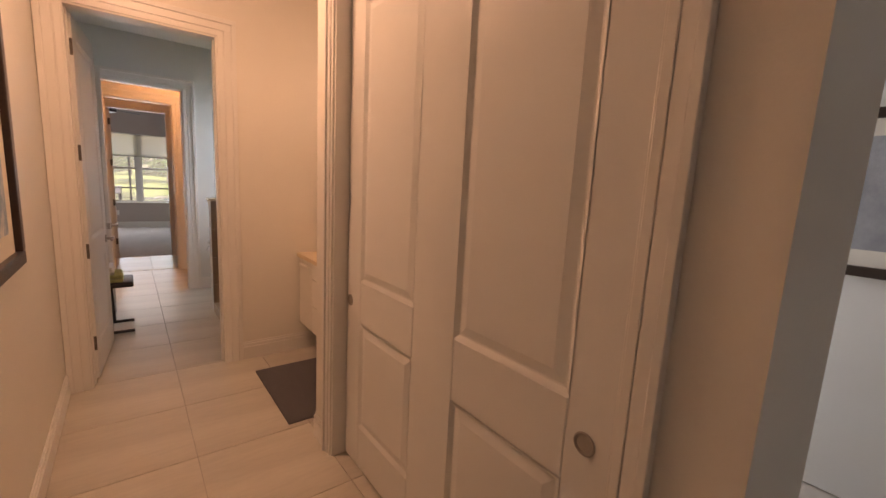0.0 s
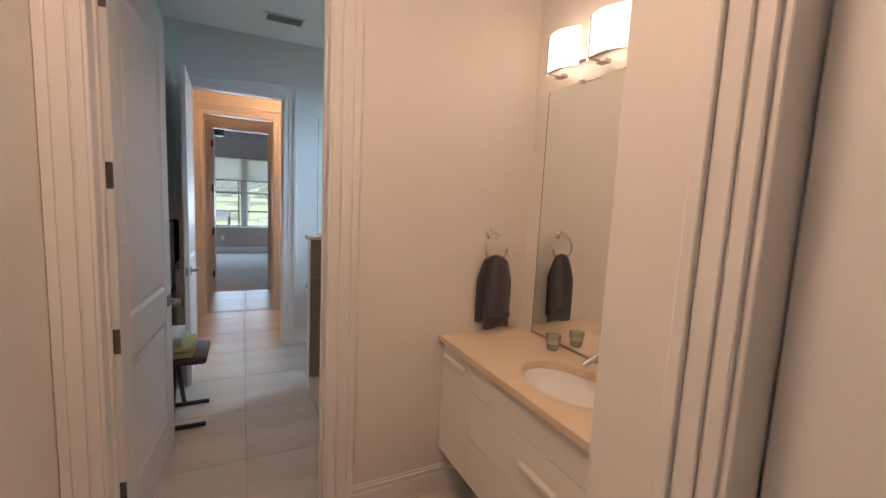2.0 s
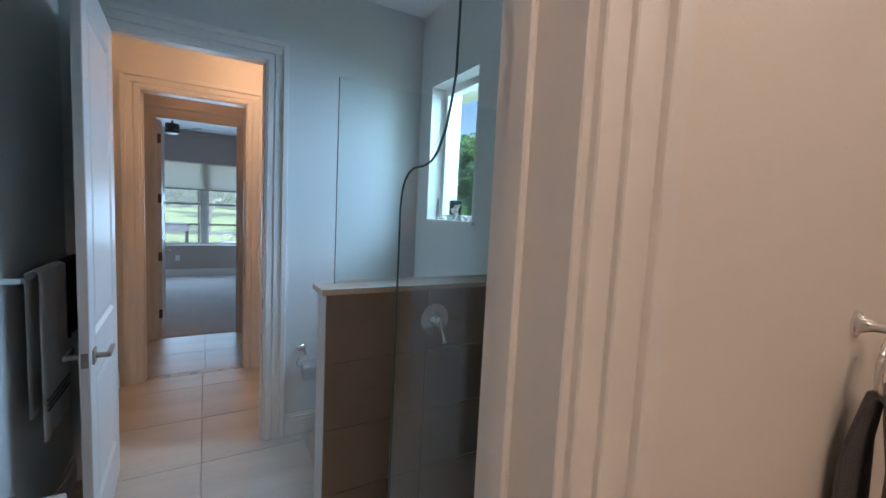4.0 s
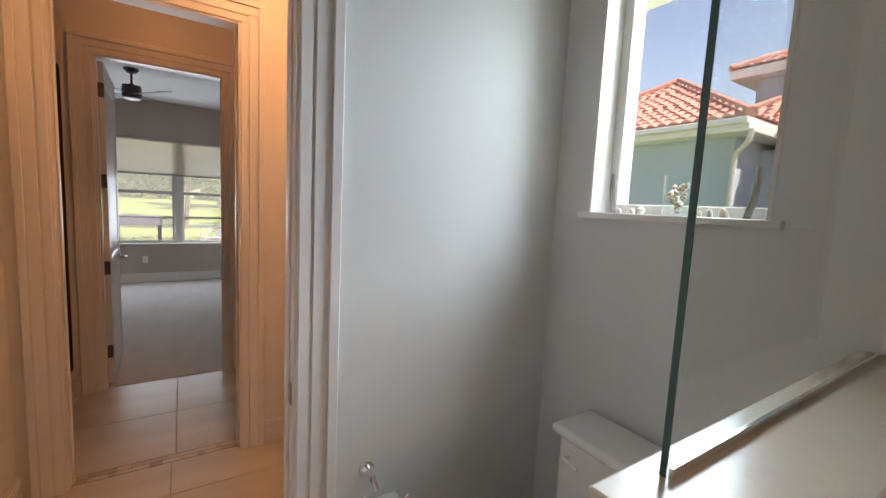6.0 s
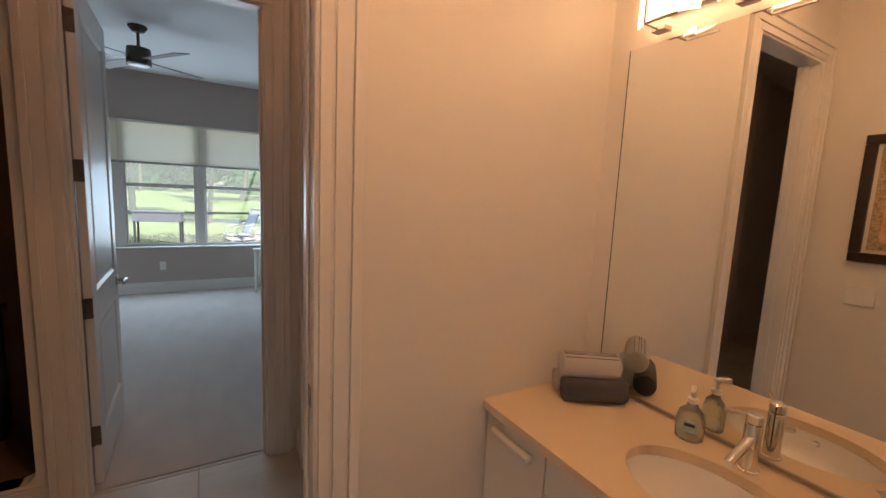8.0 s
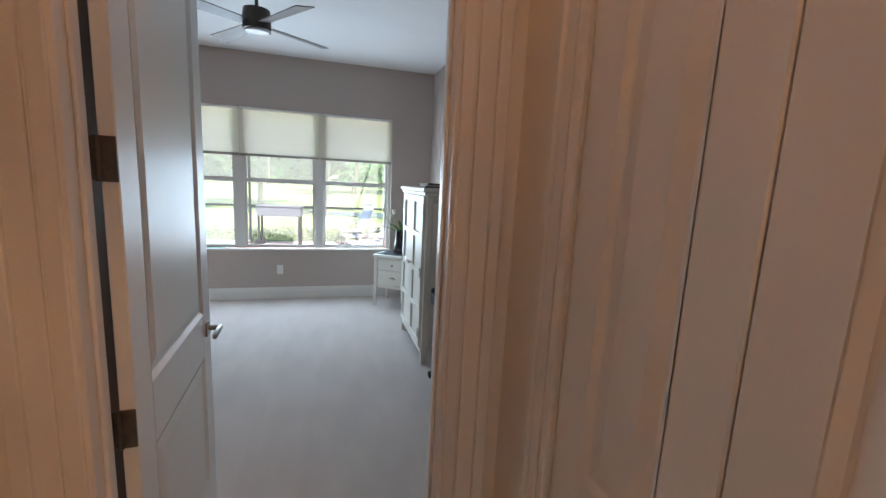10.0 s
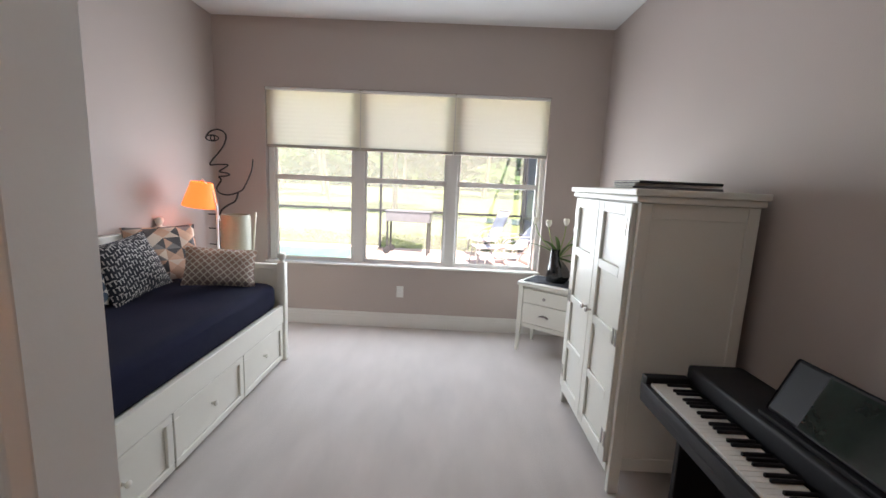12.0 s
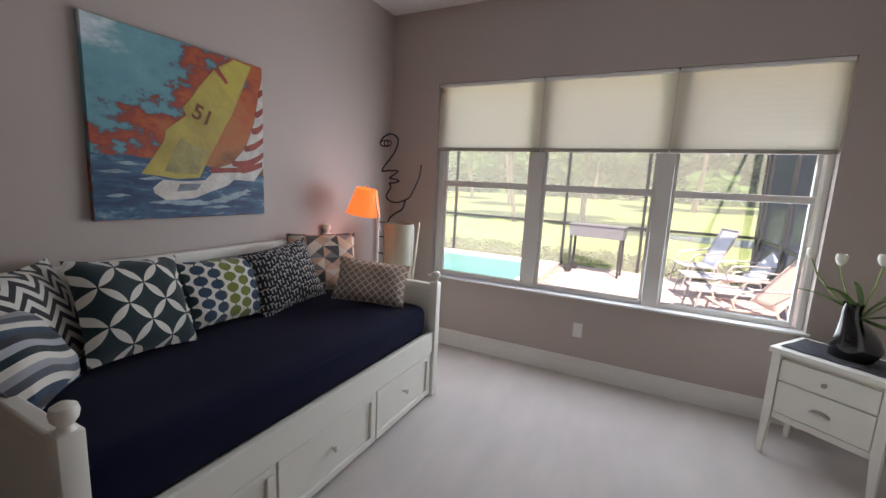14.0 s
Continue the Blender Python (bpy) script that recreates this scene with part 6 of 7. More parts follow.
# ---------------------------------------------------------------- armoire
ar = thing("armoire", "off-white painted armoire with two panelled doors", "armoire")
AX0, AX1, AY0, AY1 = 1.385, 1.92, 10.27, 11.165
part("carcass", B((AX0 + 0.005, AY0 + 0.03, 0.13), (AX1, AY1 - 0.03, 1.455)), furn_white, ar)
for y0, y1 in ((AY0, AY0 + 0.029), (AY1 - 0.029, AY1)):
    sp = part("side_panel", B((AX0 + 0.05, y0 + 0.006, 0.13), (AX1 - 0.05, y1 - 0.004 if y0 == AY0 else y1 - 0.006, 1.40)), furn_white, ar)
    bm = bmesh.new()
    for a, b, c, d in ((AX0, AX0 + 0.055, 0.0, 1.455), (AX1 - 0.055, AX1, 0.0, 1.455), (AX0 + 0.055, AX1 - 0.055, 1.385, 1.455), (AX0 + 0.055, AX1 - 0.055, 0.13, 0.20)):
        box(bm, (a, y0, c), (b, y1, d), 0.003)
    part("side_frame", bm, furn_white, ar)
part("cornice", B((AX0 - 0.03, AY0 - 0.03, 1.456), (AX1 + 0.005, AY1 + 0.03, 1.486), 0.008, 2), furn_white, ar)
part("top", B((AX0 - 0.045, AY0 - 0.045, 1.487), (AX1 + 0.01, AY1 + 0.045, 1.518), 0.006, 2), furn_white, ar)
part("bottom_rail", B((AX0 - 0.008, AY0 + 0.03, 0.10), (AX0 + 0.0045, AY1 - 0.03, 0.145), 0.003), furn_white, ar)
ym = (AY0 + AY1) / 2
for y0, y1, outer in ((AY0 + 0.032, ym - 0.002, AY0 + 0.032), (ym + 0.002, AY1 - 0.032, AY1 - 0.032)):
    d = part("door", B((AX0 - 0.008, y0, 0.15), (AX0 + 0.004, y1, 1.45), 0.002), furn_white, ar)
    bm = bmesh.new()
    zs = (0.15, 0.47, 0.79, 1.11, 1.45)
    box(bm, (AX0 - 0.024, y0, 0.15), (AX0 - 0.0085, y0 + 0.07, 1.45), 0.003)
    box(bm, (AX0 - 0.024, y1 - 0.07, 0.15), (AX0 - 0.0085, y1, 1.45), 0.003)
    for k, z in enumerate(zs):
        za, zb = (z, z + 0.06) if k == 0 else (z - 0.06, z) if k == 4 else (z - 0.025, z + 0.025)
        box(bm, (AX0 - 0.0235, y0 + 0.07, za), (AX0 - 0.0085, y1 - 0.07, zb), 0.003)
    part("door_frame", bm, furn_white, d)
    kn = y1 - 0.035 if outer < ym else y0 + 0.035
    bm = bmesh.new()
    lathe(bm, [(0.006, -0.0), (0.006, -0.018), (0.014, -0.026), (0.015, -0.034), (0.002, -0.040)], 14, (AX0 - 0.023, kn, 0.83), "x")
    part("knob", bm, nickel, d, "small nickel knob", True)
    for z in (0.27, 0.80, 1.34):
        for o in (0.012, 0.045):
            yy = outer + (o if outer < ym else -o)
            part("hinge_leaf", B((AX0 - 0.027, yy - 0.009, z - 0.042), (AX0 - 0.0243, yy + 0.009, z + 0.042), 0.001), nickel, d, "nickel surface hinge")
for k, (dx, m_) in enumerate(((0.0, (0.10, 0.10, 0.10)), (0.03, (0.75, 0.73, 0.68)), (0.015, (0.03, 0.03, 0.03)))):
    b_ = thing("large_book", "large flat book lying on the armoire", "book", pose(1.60 + dx * 0.3, 10.50 + dx, 1.5185 + 0.013 * k, 0, 0, 4 * k - 5), group="books on the armoire")
    part("cover", B((-0.20, -0.14, 0.0), (0.20, 0.14, 0.0128), 0.002), mat("book_cover_%d" % k, m_, 0.4, vary=0.1), b_)
    part("page_block", B((-0.203, -0.135, 0.003), (-0.2005, 0.135, 0.010)), mat("paper_edge", (0.75, 0.72, 0.65), 0.9, scale=80, vary=0.2), b_)

# ---------------------------------------------------------------- digital piano
pi = thing("digital_piano", "black digital piano on its stand with a music rest", "piano")
PX0, PX1, QY0, QY1 = 1.405, 1.83, 8.80, 10.115
part("key_bed", B((PX0, QY0, 0.60), (PX0 + 0.19, QY1, 0.672), 0.010, 2), black_lacquer, pi, smooth=True)
part("case", B((PX0 + 0.191, QY0, 0.60), (PX1, QY1, 0.775), 0.014, 3), black_lacquer, pi, smooth=True)
part("key_slip", B((PX0 - 0.004, QY0 + 0.005, 0.640), (PX0 + 0.018, QY1 - 0.005, 0.692), 0.005, 2), black_lacquer, pi, smooth=True)
for y0, y1 in ((QY0, QY0 + 0.045), (QY1 - 0.045, QY1)):
    part("cheek_block", B((PX0, y0, 0.673), (PX0 + 0.19, y1, 0.725), 0.008, 2), black_lacquer, pi, smooth=True)
K0, K1 = QY0 + 0.048, QY1 - 0.048
kw = (K1 - K0) / 52
wk = mesh_of("white_key", B((-0.14, -kw / 2 + 0.0006, 0), (0.012, kw / 2 - 0.0006, 0.022), 0.0012), key_white)
bk = mesh_of("black_key", B((-0.045, -0.0052, 0), (0.05, 0.0052, 0.012), 0.002), black_lacquer)
for k in range(52):
    ob = new("white_key", wk)
    ob.parent, ob.location = pi, (PX0 + 0.16, K1 - kw * (k + 0.5), 0.678)
    if k < 51 and (k % 7) in (0, 2, 3, 5, 6):
        ob = new("black_key", bk)
        ob.parent, ob.location = pi, (PX0 + 0.122, K1 - kw * (k + 1), 0.7005)
for y in (QY1 - 0.11, QY0 + 0.07):
    part("stand_side", B((PX0 + 0.14, y, 0.045), (PX1 - 0.06, y + 0.03, 0.5995), 0.004), black_lacquer, pi)
    part("stand_foot", B((PX0 - 0.015, y - 0.015, 0.0), (PX1 + 0.02, y + 0.045, 0.044), 0.010, 2), black_lacquer, pi, smooth=True)
part("stand_back", B((PX1 - 0.10, QY0 + 0.10, 0.10), (PX1 - 0.08, QY1 - 0.11, 0.34), 0.003), black_lacquer, pi)
part("pedal_bar", B((PX0 + 0.22, QY0 + 0.10, 0.045), (PX0 + 0.30, QY1 - 0.11, 0.115), 0.006, 2), black_lacquer, pi)
for y in (9.38, 9.46, 9.54):
    part("pedal", B((PX0 + 0.12, y - 0.012, 0.052), (PX0 + 0.22, y + 0.012, 0.062), 0.004, 2), mat("brass_pedal", (0.45, 0.25, 0.12), 0.3, 0.9, vary=0.1), pi, "worn brass pedal", True)
part("badge", B((PX0 + 0.26, QY0 + 0.16, 0.7752), (PX0 + 0.275, QY0 + 0.24, 0.7758)), key_white, pi, "small pale badge")
part("music_rest", B((-0.29, 0.0, 0.0), (0.29, 0.012, 0.205), 0.012, 2), black_lacquer, pi, at=pose(1.655, 9.46, 0.785, 0, 0, -90) @ pose(0, 0, 0, -24))
part("music_ledge", B((-0.275, -0.035, -0.012), (0.275, 0.0, 0.002), 0.003), black_lacquer, pi, at=pose(1.655, 9.46, 0.787, 0, 0, -90))
gloss = mat("dark_screen_glass", (0.015, 0.03, 0.025), 0.02, vary=0.3, scale=9, bump=0.0)
mb = thing("tablet", "switched-off tablet with a glossy dark screen on the music rest", "tablet", pose(1.651, 9.47, 0.7895, 0, 0, -90) @ pose(0, 0, 0, -24))
part("body", B((-0.145, -0.008, 0.0), (0.145, -0.001, 0.198), 0.003, 2), black_lacquer, mb)
part("screen", B((-0.138, -0.0095, 0.008), (0.138, -0.0082, 0.190), 0.0005), gloss, mb, "glossy dark glass screen")
cb = bmesh.new()
tube(cb, [(PX0 + 0.12, QY0 + 0.05, 0.60), (PX0 + 0.11, QY0 + 0.06, 0.42), (PX0 + 0.16, QY0 + 0.10, 0.22), (PX0 + 0.3, QY0 + 0.12, 0.03), (PX0 + 0.42, QY0 + 0.3, 0.012)], 0.004, 6)
tagged(part("power_cable", cb, black_metal, smooth=True), "thin black cable hanging from the piano", "cable")

# ---------------------------------------------------------------- ceiling fan
fn = thing("ceiling_fan", "bronze four-blade ceiling fan with a round light", "ceiling fan", pose(0.09, 10.58, 0))
bronze = mat("oiled_bronze", (0.10, 0.085, 0.075), 0.4, 0.8, vary=0.2, scale=12)
bm = bmesh.new()
lathe(bm, [(0.075, CEIL - 0.001), (0.078, CEIL - 0.012), (0.05, CEIL - 0.05), (0.022, CEIL - 0.06)], 24)
part("canopy", bm, bronze, fn, smooth=True)
bm = bmesh.new()
lathe(bm, [(0.013, CEIL - 0.055), (0.013, CEIL - 0.17), (0.03, CEIL - 0.185), (0.03, CEIL - 0.2)], 16)
part("rod", bm, bronze, fn, smooth=True)
bm = bmesh.new()
lathe(bm, [(0.04, CEIL - 0.19), (0.095, CEIL - 0.20), (0.10, CEIL - 0.26), (0.098, CEIL - 0.29), (0.10, CEIL - 0.295), (0.10, CEIL - 0.345), (0.085, CEIL - 0.35)], 28)
part("motor", bm, bronze, fn, smooth=True)
bm = bmesh.new()
lathe(bm, [(0.086, CEIL - 0.346), (0.085, CEIL - 0.358), (0.05, CEIL - 0.368), (0.005, CEIL - 0.371)], 28)
part("light", bm, mat("opal_glass", (0.85, 0.86, 0.85), 0.25, vary=0.01, bump=0), fn, "white opal glass light", True)
blade_m = mat("grey_brown_blade", (0.22, 0.20, 0.19), 0.35, 0.0, vary=0.2, scale=5, stretch=(0.3, 3, 1), bump=0.02)
for a in (36, 126, 216, 306):
    bm = bmesh.new()
    box(bm, (0.10, -0.055, -0.004), (0.60, 0.055, 0.004), 0.003)
    for v in bm.verts:
        k = (v.co.x - 0.10) / 0.5
        v.co.y *= 0.85 + 0.35 * k
        if v.co.x > 0.5 and v.co.y > 0:
            v.co.x += 0.03
    part("blade", bm, blade_m, fn, at=pose(0, 0, CEIL - 0.30, 0, 0, a) @ pose(0, 0, 0, 12, 0, 0))

ROOM = Matrix()

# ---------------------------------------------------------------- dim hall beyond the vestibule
# One dark brown for the whole inside of the alcove.
niche_brown = mat("dark_brown_alcove", (0.22, 0.13, 0.085), 0.55, vary=0.06, scale=2, grain=160, bump=0.06)
nx0, nx1, nz0, nz1 = NICHE
nb = 8.66
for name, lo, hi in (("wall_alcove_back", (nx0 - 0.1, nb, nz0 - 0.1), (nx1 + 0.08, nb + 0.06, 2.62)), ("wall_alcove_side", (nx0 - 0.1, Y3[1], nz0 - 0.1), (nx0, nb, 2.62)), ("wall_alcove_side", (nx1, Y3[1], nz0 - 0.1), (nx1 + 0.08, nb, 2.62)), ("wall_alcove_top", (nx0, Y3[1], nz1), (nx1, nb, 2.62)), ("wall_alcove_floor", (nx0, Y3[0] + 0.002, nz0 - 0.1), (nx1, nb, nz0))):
    structure(name, B(lo, hi), niche_brown, "dark brown inside of the arched alcove")
bm = bmesh.new()
cxn, half, seg, rc = (nx0 + nx1) / 2, (nx1 - nx0) / 2, 24, 0.06
arch = [(cxn + half * math.cos(math.pi * k / seg), 2.30 + 0.155 * math.sin(math.pi * k / seg)) for k in range(seg + 1)]
low = [(nx0 + rc - rc * math.sin(a), nz0 + rc - rc * math.cos(a)) for a in (1.57, 1.2, 0.8, 0.4, 0.0)]
low += [(nx1 - rc + rc * math.sin(a), nz0 + rc - rc * math.cos(a)) for a in (0.0, 0.4, 0.8, 1.2, 1.57)]
inner = arch + low
for lo, hi in ((inner[:seg + 1], [(nx1, nz1), (nx0, nz1)]), (low[:5], [(nx0, nz0)]), (low[5:], [(nx1, nz0)])):
    pts = lo + hi[::-1] if len(hi) > 1 else lo + hi
    f = bm.faces.new([bm.verts.new((x, Y3[0] + 0.001, z)) for x, z in pts])
    ex = bmesh.ops.extrude_face_region(bm, geom=[f])
    bmesh.ops.translate(bm, verts=[e for e in ex["geom"] if isinstance(e, bmesh.types.BMVert)], vec=(0, Y3[1] - Y3[0] - 0.002, 0))
bmesh.ops.triangulate(bm, faces=bm.faces[:])
structure("wall_arch", bm, cream_paint, "cream painted arch and rounded corners of the alcove")
ch = thing("dark_chest", "dark red-brown wooden chest standing in the alcove", "chest", pose(-0.70, 8.22, nz0))
red_wood = mat("red_brown_wood", (0.10, 0.03, 0.02), 0.35, vary=0.3, scale=6, stretch=(1, 1, 4))
part("body", B((-0.34, 0.015, 0.05), (0.34, 0.40, 0.70), 0.004), red_wood, ch)
part("top", B((-0.36, -0.005, 0.701), (0.36, 0.415, 0.728), 0.006), red_wood, ch)
for x in (-0.30, 0.30):
    for y in (0.05, 0.36):
        part("foot", B((x - 0.03, y - 0.03, 0.0), (x + 0.03, y + 0.03, 0.05), 0.004), red_wood, ch)
for k in range(3):
    d = part("drawer", B((-0.31, 0.003, 0.08 + 0.205 * k), (0.31, 0.014, 0.27 + 0.205 * k), 0.003), red_wood, ch)
    bm = bmesh.new()
    lathe(bm, [(0.006, 0.0), (0.006, -0.014), (0.013, -0.02), (0.002, -0.028)], 12, (0, 0.003, 0.175 + 0.205 * k), "y")
    part("knob", bm, nickel, d, "small metal knob", True)

# linen closet with a folding door in the vestibule
lc = thing("door_6", "white cased linen closet with closed folding panel doors", "door", kind="structure")
casing_x(lc, VX, -1, 7.05, 7.80, 2.42)
for a, b in ((7.054, 7.424), (7.427, 7.796)):
    w, h, t, st = b - a, 2.405, 0.034, 0.095
    m = pose(VX + 0.022, a, 0, 0, 0, 90)
    lf = part("door_leaf", B((0.003, -t / 2 + 0.012, 0.014), (w - 0.003, t / 2 - 0.012, h - 0.002)), door_paint, lc, at=m)
    bm = bmesh.new()
    for x0, z0, x1, z1 in ((0, 0.012, st, h), (w - st, 0.012, w, h), (st, 0.012, w - st, 0.24), (st, 0.80, w - st, 0.985), (st, h - 0.14, w - st, h)):
        box(bm, (x0, -t / 2, z0), (x1, t / 2, z1), 0.003)
    part("stiles_and_rails", bm, door_paint, lf)
    for z0, z1 in ((0.24, 0.80), (0.985, h - 0.14)):
        part("panel", raised(st, w - st, z0, z1, t), door_paint, lf)

# ---------------------------------------------------------------- outdoors
grass_mat = mat("mown_lawn", (0.27, 0.36, 0.15), 0.95, vary=0.2, scale=0.25, grain=14, bump=0.5, tint=(0.20, 0.29, 0.10), spec=0.1)
paver_mat = mat("pink_paver", (0.70, 0.60, 0.57), 0.8, vary=0.15, scale=3, grain=60, piece=0.10)
deck_base = mat("paver_joint", (0.40, 0.33, 0.29), 0.9)
stucco = mat("blue_grey_stucco", (0.42, 0.50, 0.60), 0.9, vary=0.05, scale=3, grain=90, bump=0.3)
roof_mat = mat("terracotta_roof_tile", (0.62, 0.30, 0.24), 0.7, vary=0.2, scale=5, piece=0.15)
cage_mat = mat("bronze_cage_frame", (0.06, 0.065, 0.075), 0.5, 0.2, vary=0.1)
fascia_mat = mat("white_fascia", (0.70, 0.70, 0.70), 0.6, vary=0.05)
GZ = -0.12
bm = bmesh.new()
n = 48
g = [[None] * (n + 1) for _ in range(n + 1)]
for i in range(n + 1):
    for j in range(n + 1):
        a, b = (2 * i / n - 1), (2 * j / n - 1)
        x, y = 900 * a * abs(a) ** 1.5, 900 * b * abs(b) ** 1.5
        rise = 0.9 * max(0, min(1, (y - 34) / 30)) + 0.35 * noise.noise(Vector((x * 0.03, y * 0.03, 0))) * max(0, min(1, (y - 30) / 20))
        g[i][j] = bm.verts.new((x, y, GZ - 0.03 + (rise if y > 20 else 0)))
for i in range(n):
    for j in range(n):
        bm.faces.new((g[i][j], g[i + 1][j], g[i + 1][j + 1], g[i][j + 1]))
structure("ground", bm, grass_mat, "sunlit mown lawn of a golf course", "lawn", True)
pool_mat = mat("pool_water", (0.10, 0.42, 0.44), 0.06, vary=0.1, scale=2, grain=8, bump=0.25, spec=0.6)
structure("pavement", B((-8.5, 12.765, GZ - 0.028), (5.5, 18.55, GZ - 0.004)), deck_base, "joint bed of the pool deck", "patio")
structure("water_pool", B((-8.3, 15.9, GZ - 0.02), (-1.55, 18.1, GZ + 0.004)), pool_mat, "turquoise swimming pool", "pool")
cp = mat("pale_pool_coping", (0.66, 0.62, 0.56), 0.7, vary=0.1)
for lo, hi in (((-8.3, 18.1), (-1.2, 18.45)), ((-1.55, 15.55), (-1.2, 18.1)), ((-8.3, 15.55), (-1.55, 15.9))):
    structure("pool_coping", B((lo[0], lo[1], GZ - 0.02), (hi[0], hi[1], GZ + 0.035), 0.01, 2), cp, "pale stone pool coping", "coping")
pond_mat = mat("pond_water", (0.16, 0.26, 0.40), 0.08, vary=0.15, scale=0.5, grain=4, bump=0.15)
bm = bmesh.new()
ring = [bm.verts.new((6.0 + 9.0 * math.cos(a * 0.2) * (1 + 0.12 * math.sin(3 * a * 0.2)), 33 + 7.0 * math.sin(a * 0.2), GZ + 0.0)) for a in range(31)]
bm.faces.new(ring)
structure("water_pond", bm, pond_mat, "blue pond on the golf course", "pond")

# pool cage with its insect mesh
CG = 2.24
cage = thing("pool_cage", "dark aluminium screen enclosure round the pool deck", "pool cage")
for x in (-8.4, -6.1, -3.85, -1.2, 0.35, CG):
    part("post", B((x - 0.025, 18.45, GZ), (x + 0.025, 18.52, 3.6)), cage_mat, cage)
for z in (0.80, 3.55):
    part("rail", B((-8.4, 18.46, z - 0.025), (CG, 18.51, z + 0.025)), cage_mat, cage)


def mesh_screen(name, tint, thread, cover):
    """Fine woven mesh: mostly open, with pale threads between."""
    m = bpy.data.materials.new(name)
    m.use_nodes = True
    n, l = m.node_tree.nodes, m.node_tree.links
    tr, mx = n.new("ShaderNodeBsdfTransparent"), n.new("ShaderNodeMixShader")
    tr.inputs["Color"].default_value = (*tint, 1)
    n["Principled BSDF"].inputs["Base Color"].default_value = (*thread, 1)
    n["Principled BSDF"].inputs["Roughness"].default_value = 0.8
    mx.inputs[0].default_value = cover
    l.new(tr.outputs[0], mx.inputs[1]), l.new(n["Principled BSDF"].outputs[0], mx.inputs[2]), l.new(mx.outputs[0], n["Material Output"].inputs["Surface"])
    return m


# The far mesh is paled so its colour also lays haze over the outdoors.
far_haze_mesh = mesh_screen("hazy_insect_mesh", (0.98, 0.98, 0.98), (0.60, 0.68, 0.63), 0.18)
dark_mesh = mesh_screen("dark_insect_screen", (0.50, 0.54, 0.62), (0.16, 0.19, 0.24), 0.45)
for x0, x1 in ((-8.4, -6.1), (-6.1, -3.85), (-3.85, -1.2), (-1.2, 0.35), (0.35, CG)):
    part("screen_panel", B((x0 + 0.026, 18.484, GZ), (x1 - 0.026, 18.486, 3.5)), far_haze_mesh, cage, "fine insect mesh, paled to veil the view with haze").visible_shadow = False
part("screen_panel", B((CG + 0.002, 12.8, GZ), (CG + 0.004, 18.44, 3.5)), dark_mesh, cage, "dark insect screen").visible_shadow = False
for y in (13.2, 14.9, 16.7, 18.1):
    part("post", B((CG - 0.04, y - 0.05, GZ), (CG + 0.04, y + 0.05, 3.6)), cage_mat, cage)
for z in (0.80, 3.55):
    part("rail", B((CG - 0.02, 12.8, z - 0.025), (CG + 0.025, 18.46, z + 0.025)), cage_mat, cage)

# hedge along the cage
leafy = mat("hedge_leaf", (0.10, 0.16, 0.035), 0.6, vary=0.3, scale=3)


def leaf_cloud(name, spots, size, count, material, seed):
    """Many small leaf faces scattered through lobes (x, y, z, r)."""
    r = random.Random(seed)
    verts, faces = [], []
    for k in range(count):
        cx, cy, cz, rad = spots[k % len(spots)]
        d = Vector((r.gauss(0, 1), r.gauss(0, 1), r.gauss(0, 1))).normalized() * rad * (r.random() ** 0.4)
        c = Vector((cx, cy, cz)) + Vector((d.x, d.y, d.z * 0.8))
        u = Vector((r.uniform(-1, 1), r.uniform(-1, 1), r.uniform(-0.4, 0.4))).normalized()
        w = u.orthogonal().normalized()
        s = size * r.uniform(0.6, 1.3)
        i = len(verts)
        verts += [c - u * s, c + w * s * 0.5, c + u * s, c - w * s * 0.5]
        faces.append((i, i + 1, i + 2, i + 3))
    me = bpy.data.meshes.new(name)
    me.from_pydata(verts, [], faces)
    me.materials.append(material)
    return me


tree_leaf = mat("tree_leaf", (0.13, 0.27, 0.10), 0.6, vary=0.35, scale=0.6, tint=(0.06, 0.15, 0.05))
pale_leaf = mat("pale_tree_leaf", (0.19, 0.31, 0.13), 0.6, vary=0.3, scale=0.6)
for m_ in (leafy, tree_leaf, pale_leaf):
    nt = m_.node_tree
    tl_ = nt.nodes.new("ShaderNodeBsdfTranslucent")
    tl_.inputs["Color"].default_value = (0.22, 0.32, 0.05, 1)
    ms = nt.nodes.new("ShaderNodeMixShader")
    ms.inputs[0].default_value = 0.4
    nt.links.new(nt.nodes["Principled BSDF"].outputs[0], ms.inputs[1]), nt.links.new(tl_.outputs[0], ms.inputs[2]), nt.links.new(ms.outputs[0], nt.nodes["Material Output"].inputs["Surface"])
_r = random.Random(11)
spots = [(-8.5 + 14.2 * k / 70, 18.85 + _r.uniform(-0.1, 0.1), GZ + 0.14 + _r.uniform(-0.03, 0.05), 0.24) for k in range(71)]
tagged(new("hedge", leaf_cloud("hedge", spots, 0.045, 9000, leafy, 4)), "low clipped green hedge beyond the pool cage", "hedge", kind="stuff")

bark = mat("grey_bark", (0.16, 0.13, 0.11), 0.9, vary=0.3, scale=6, stretch=(3, 3, 0.5), bump=0.6)


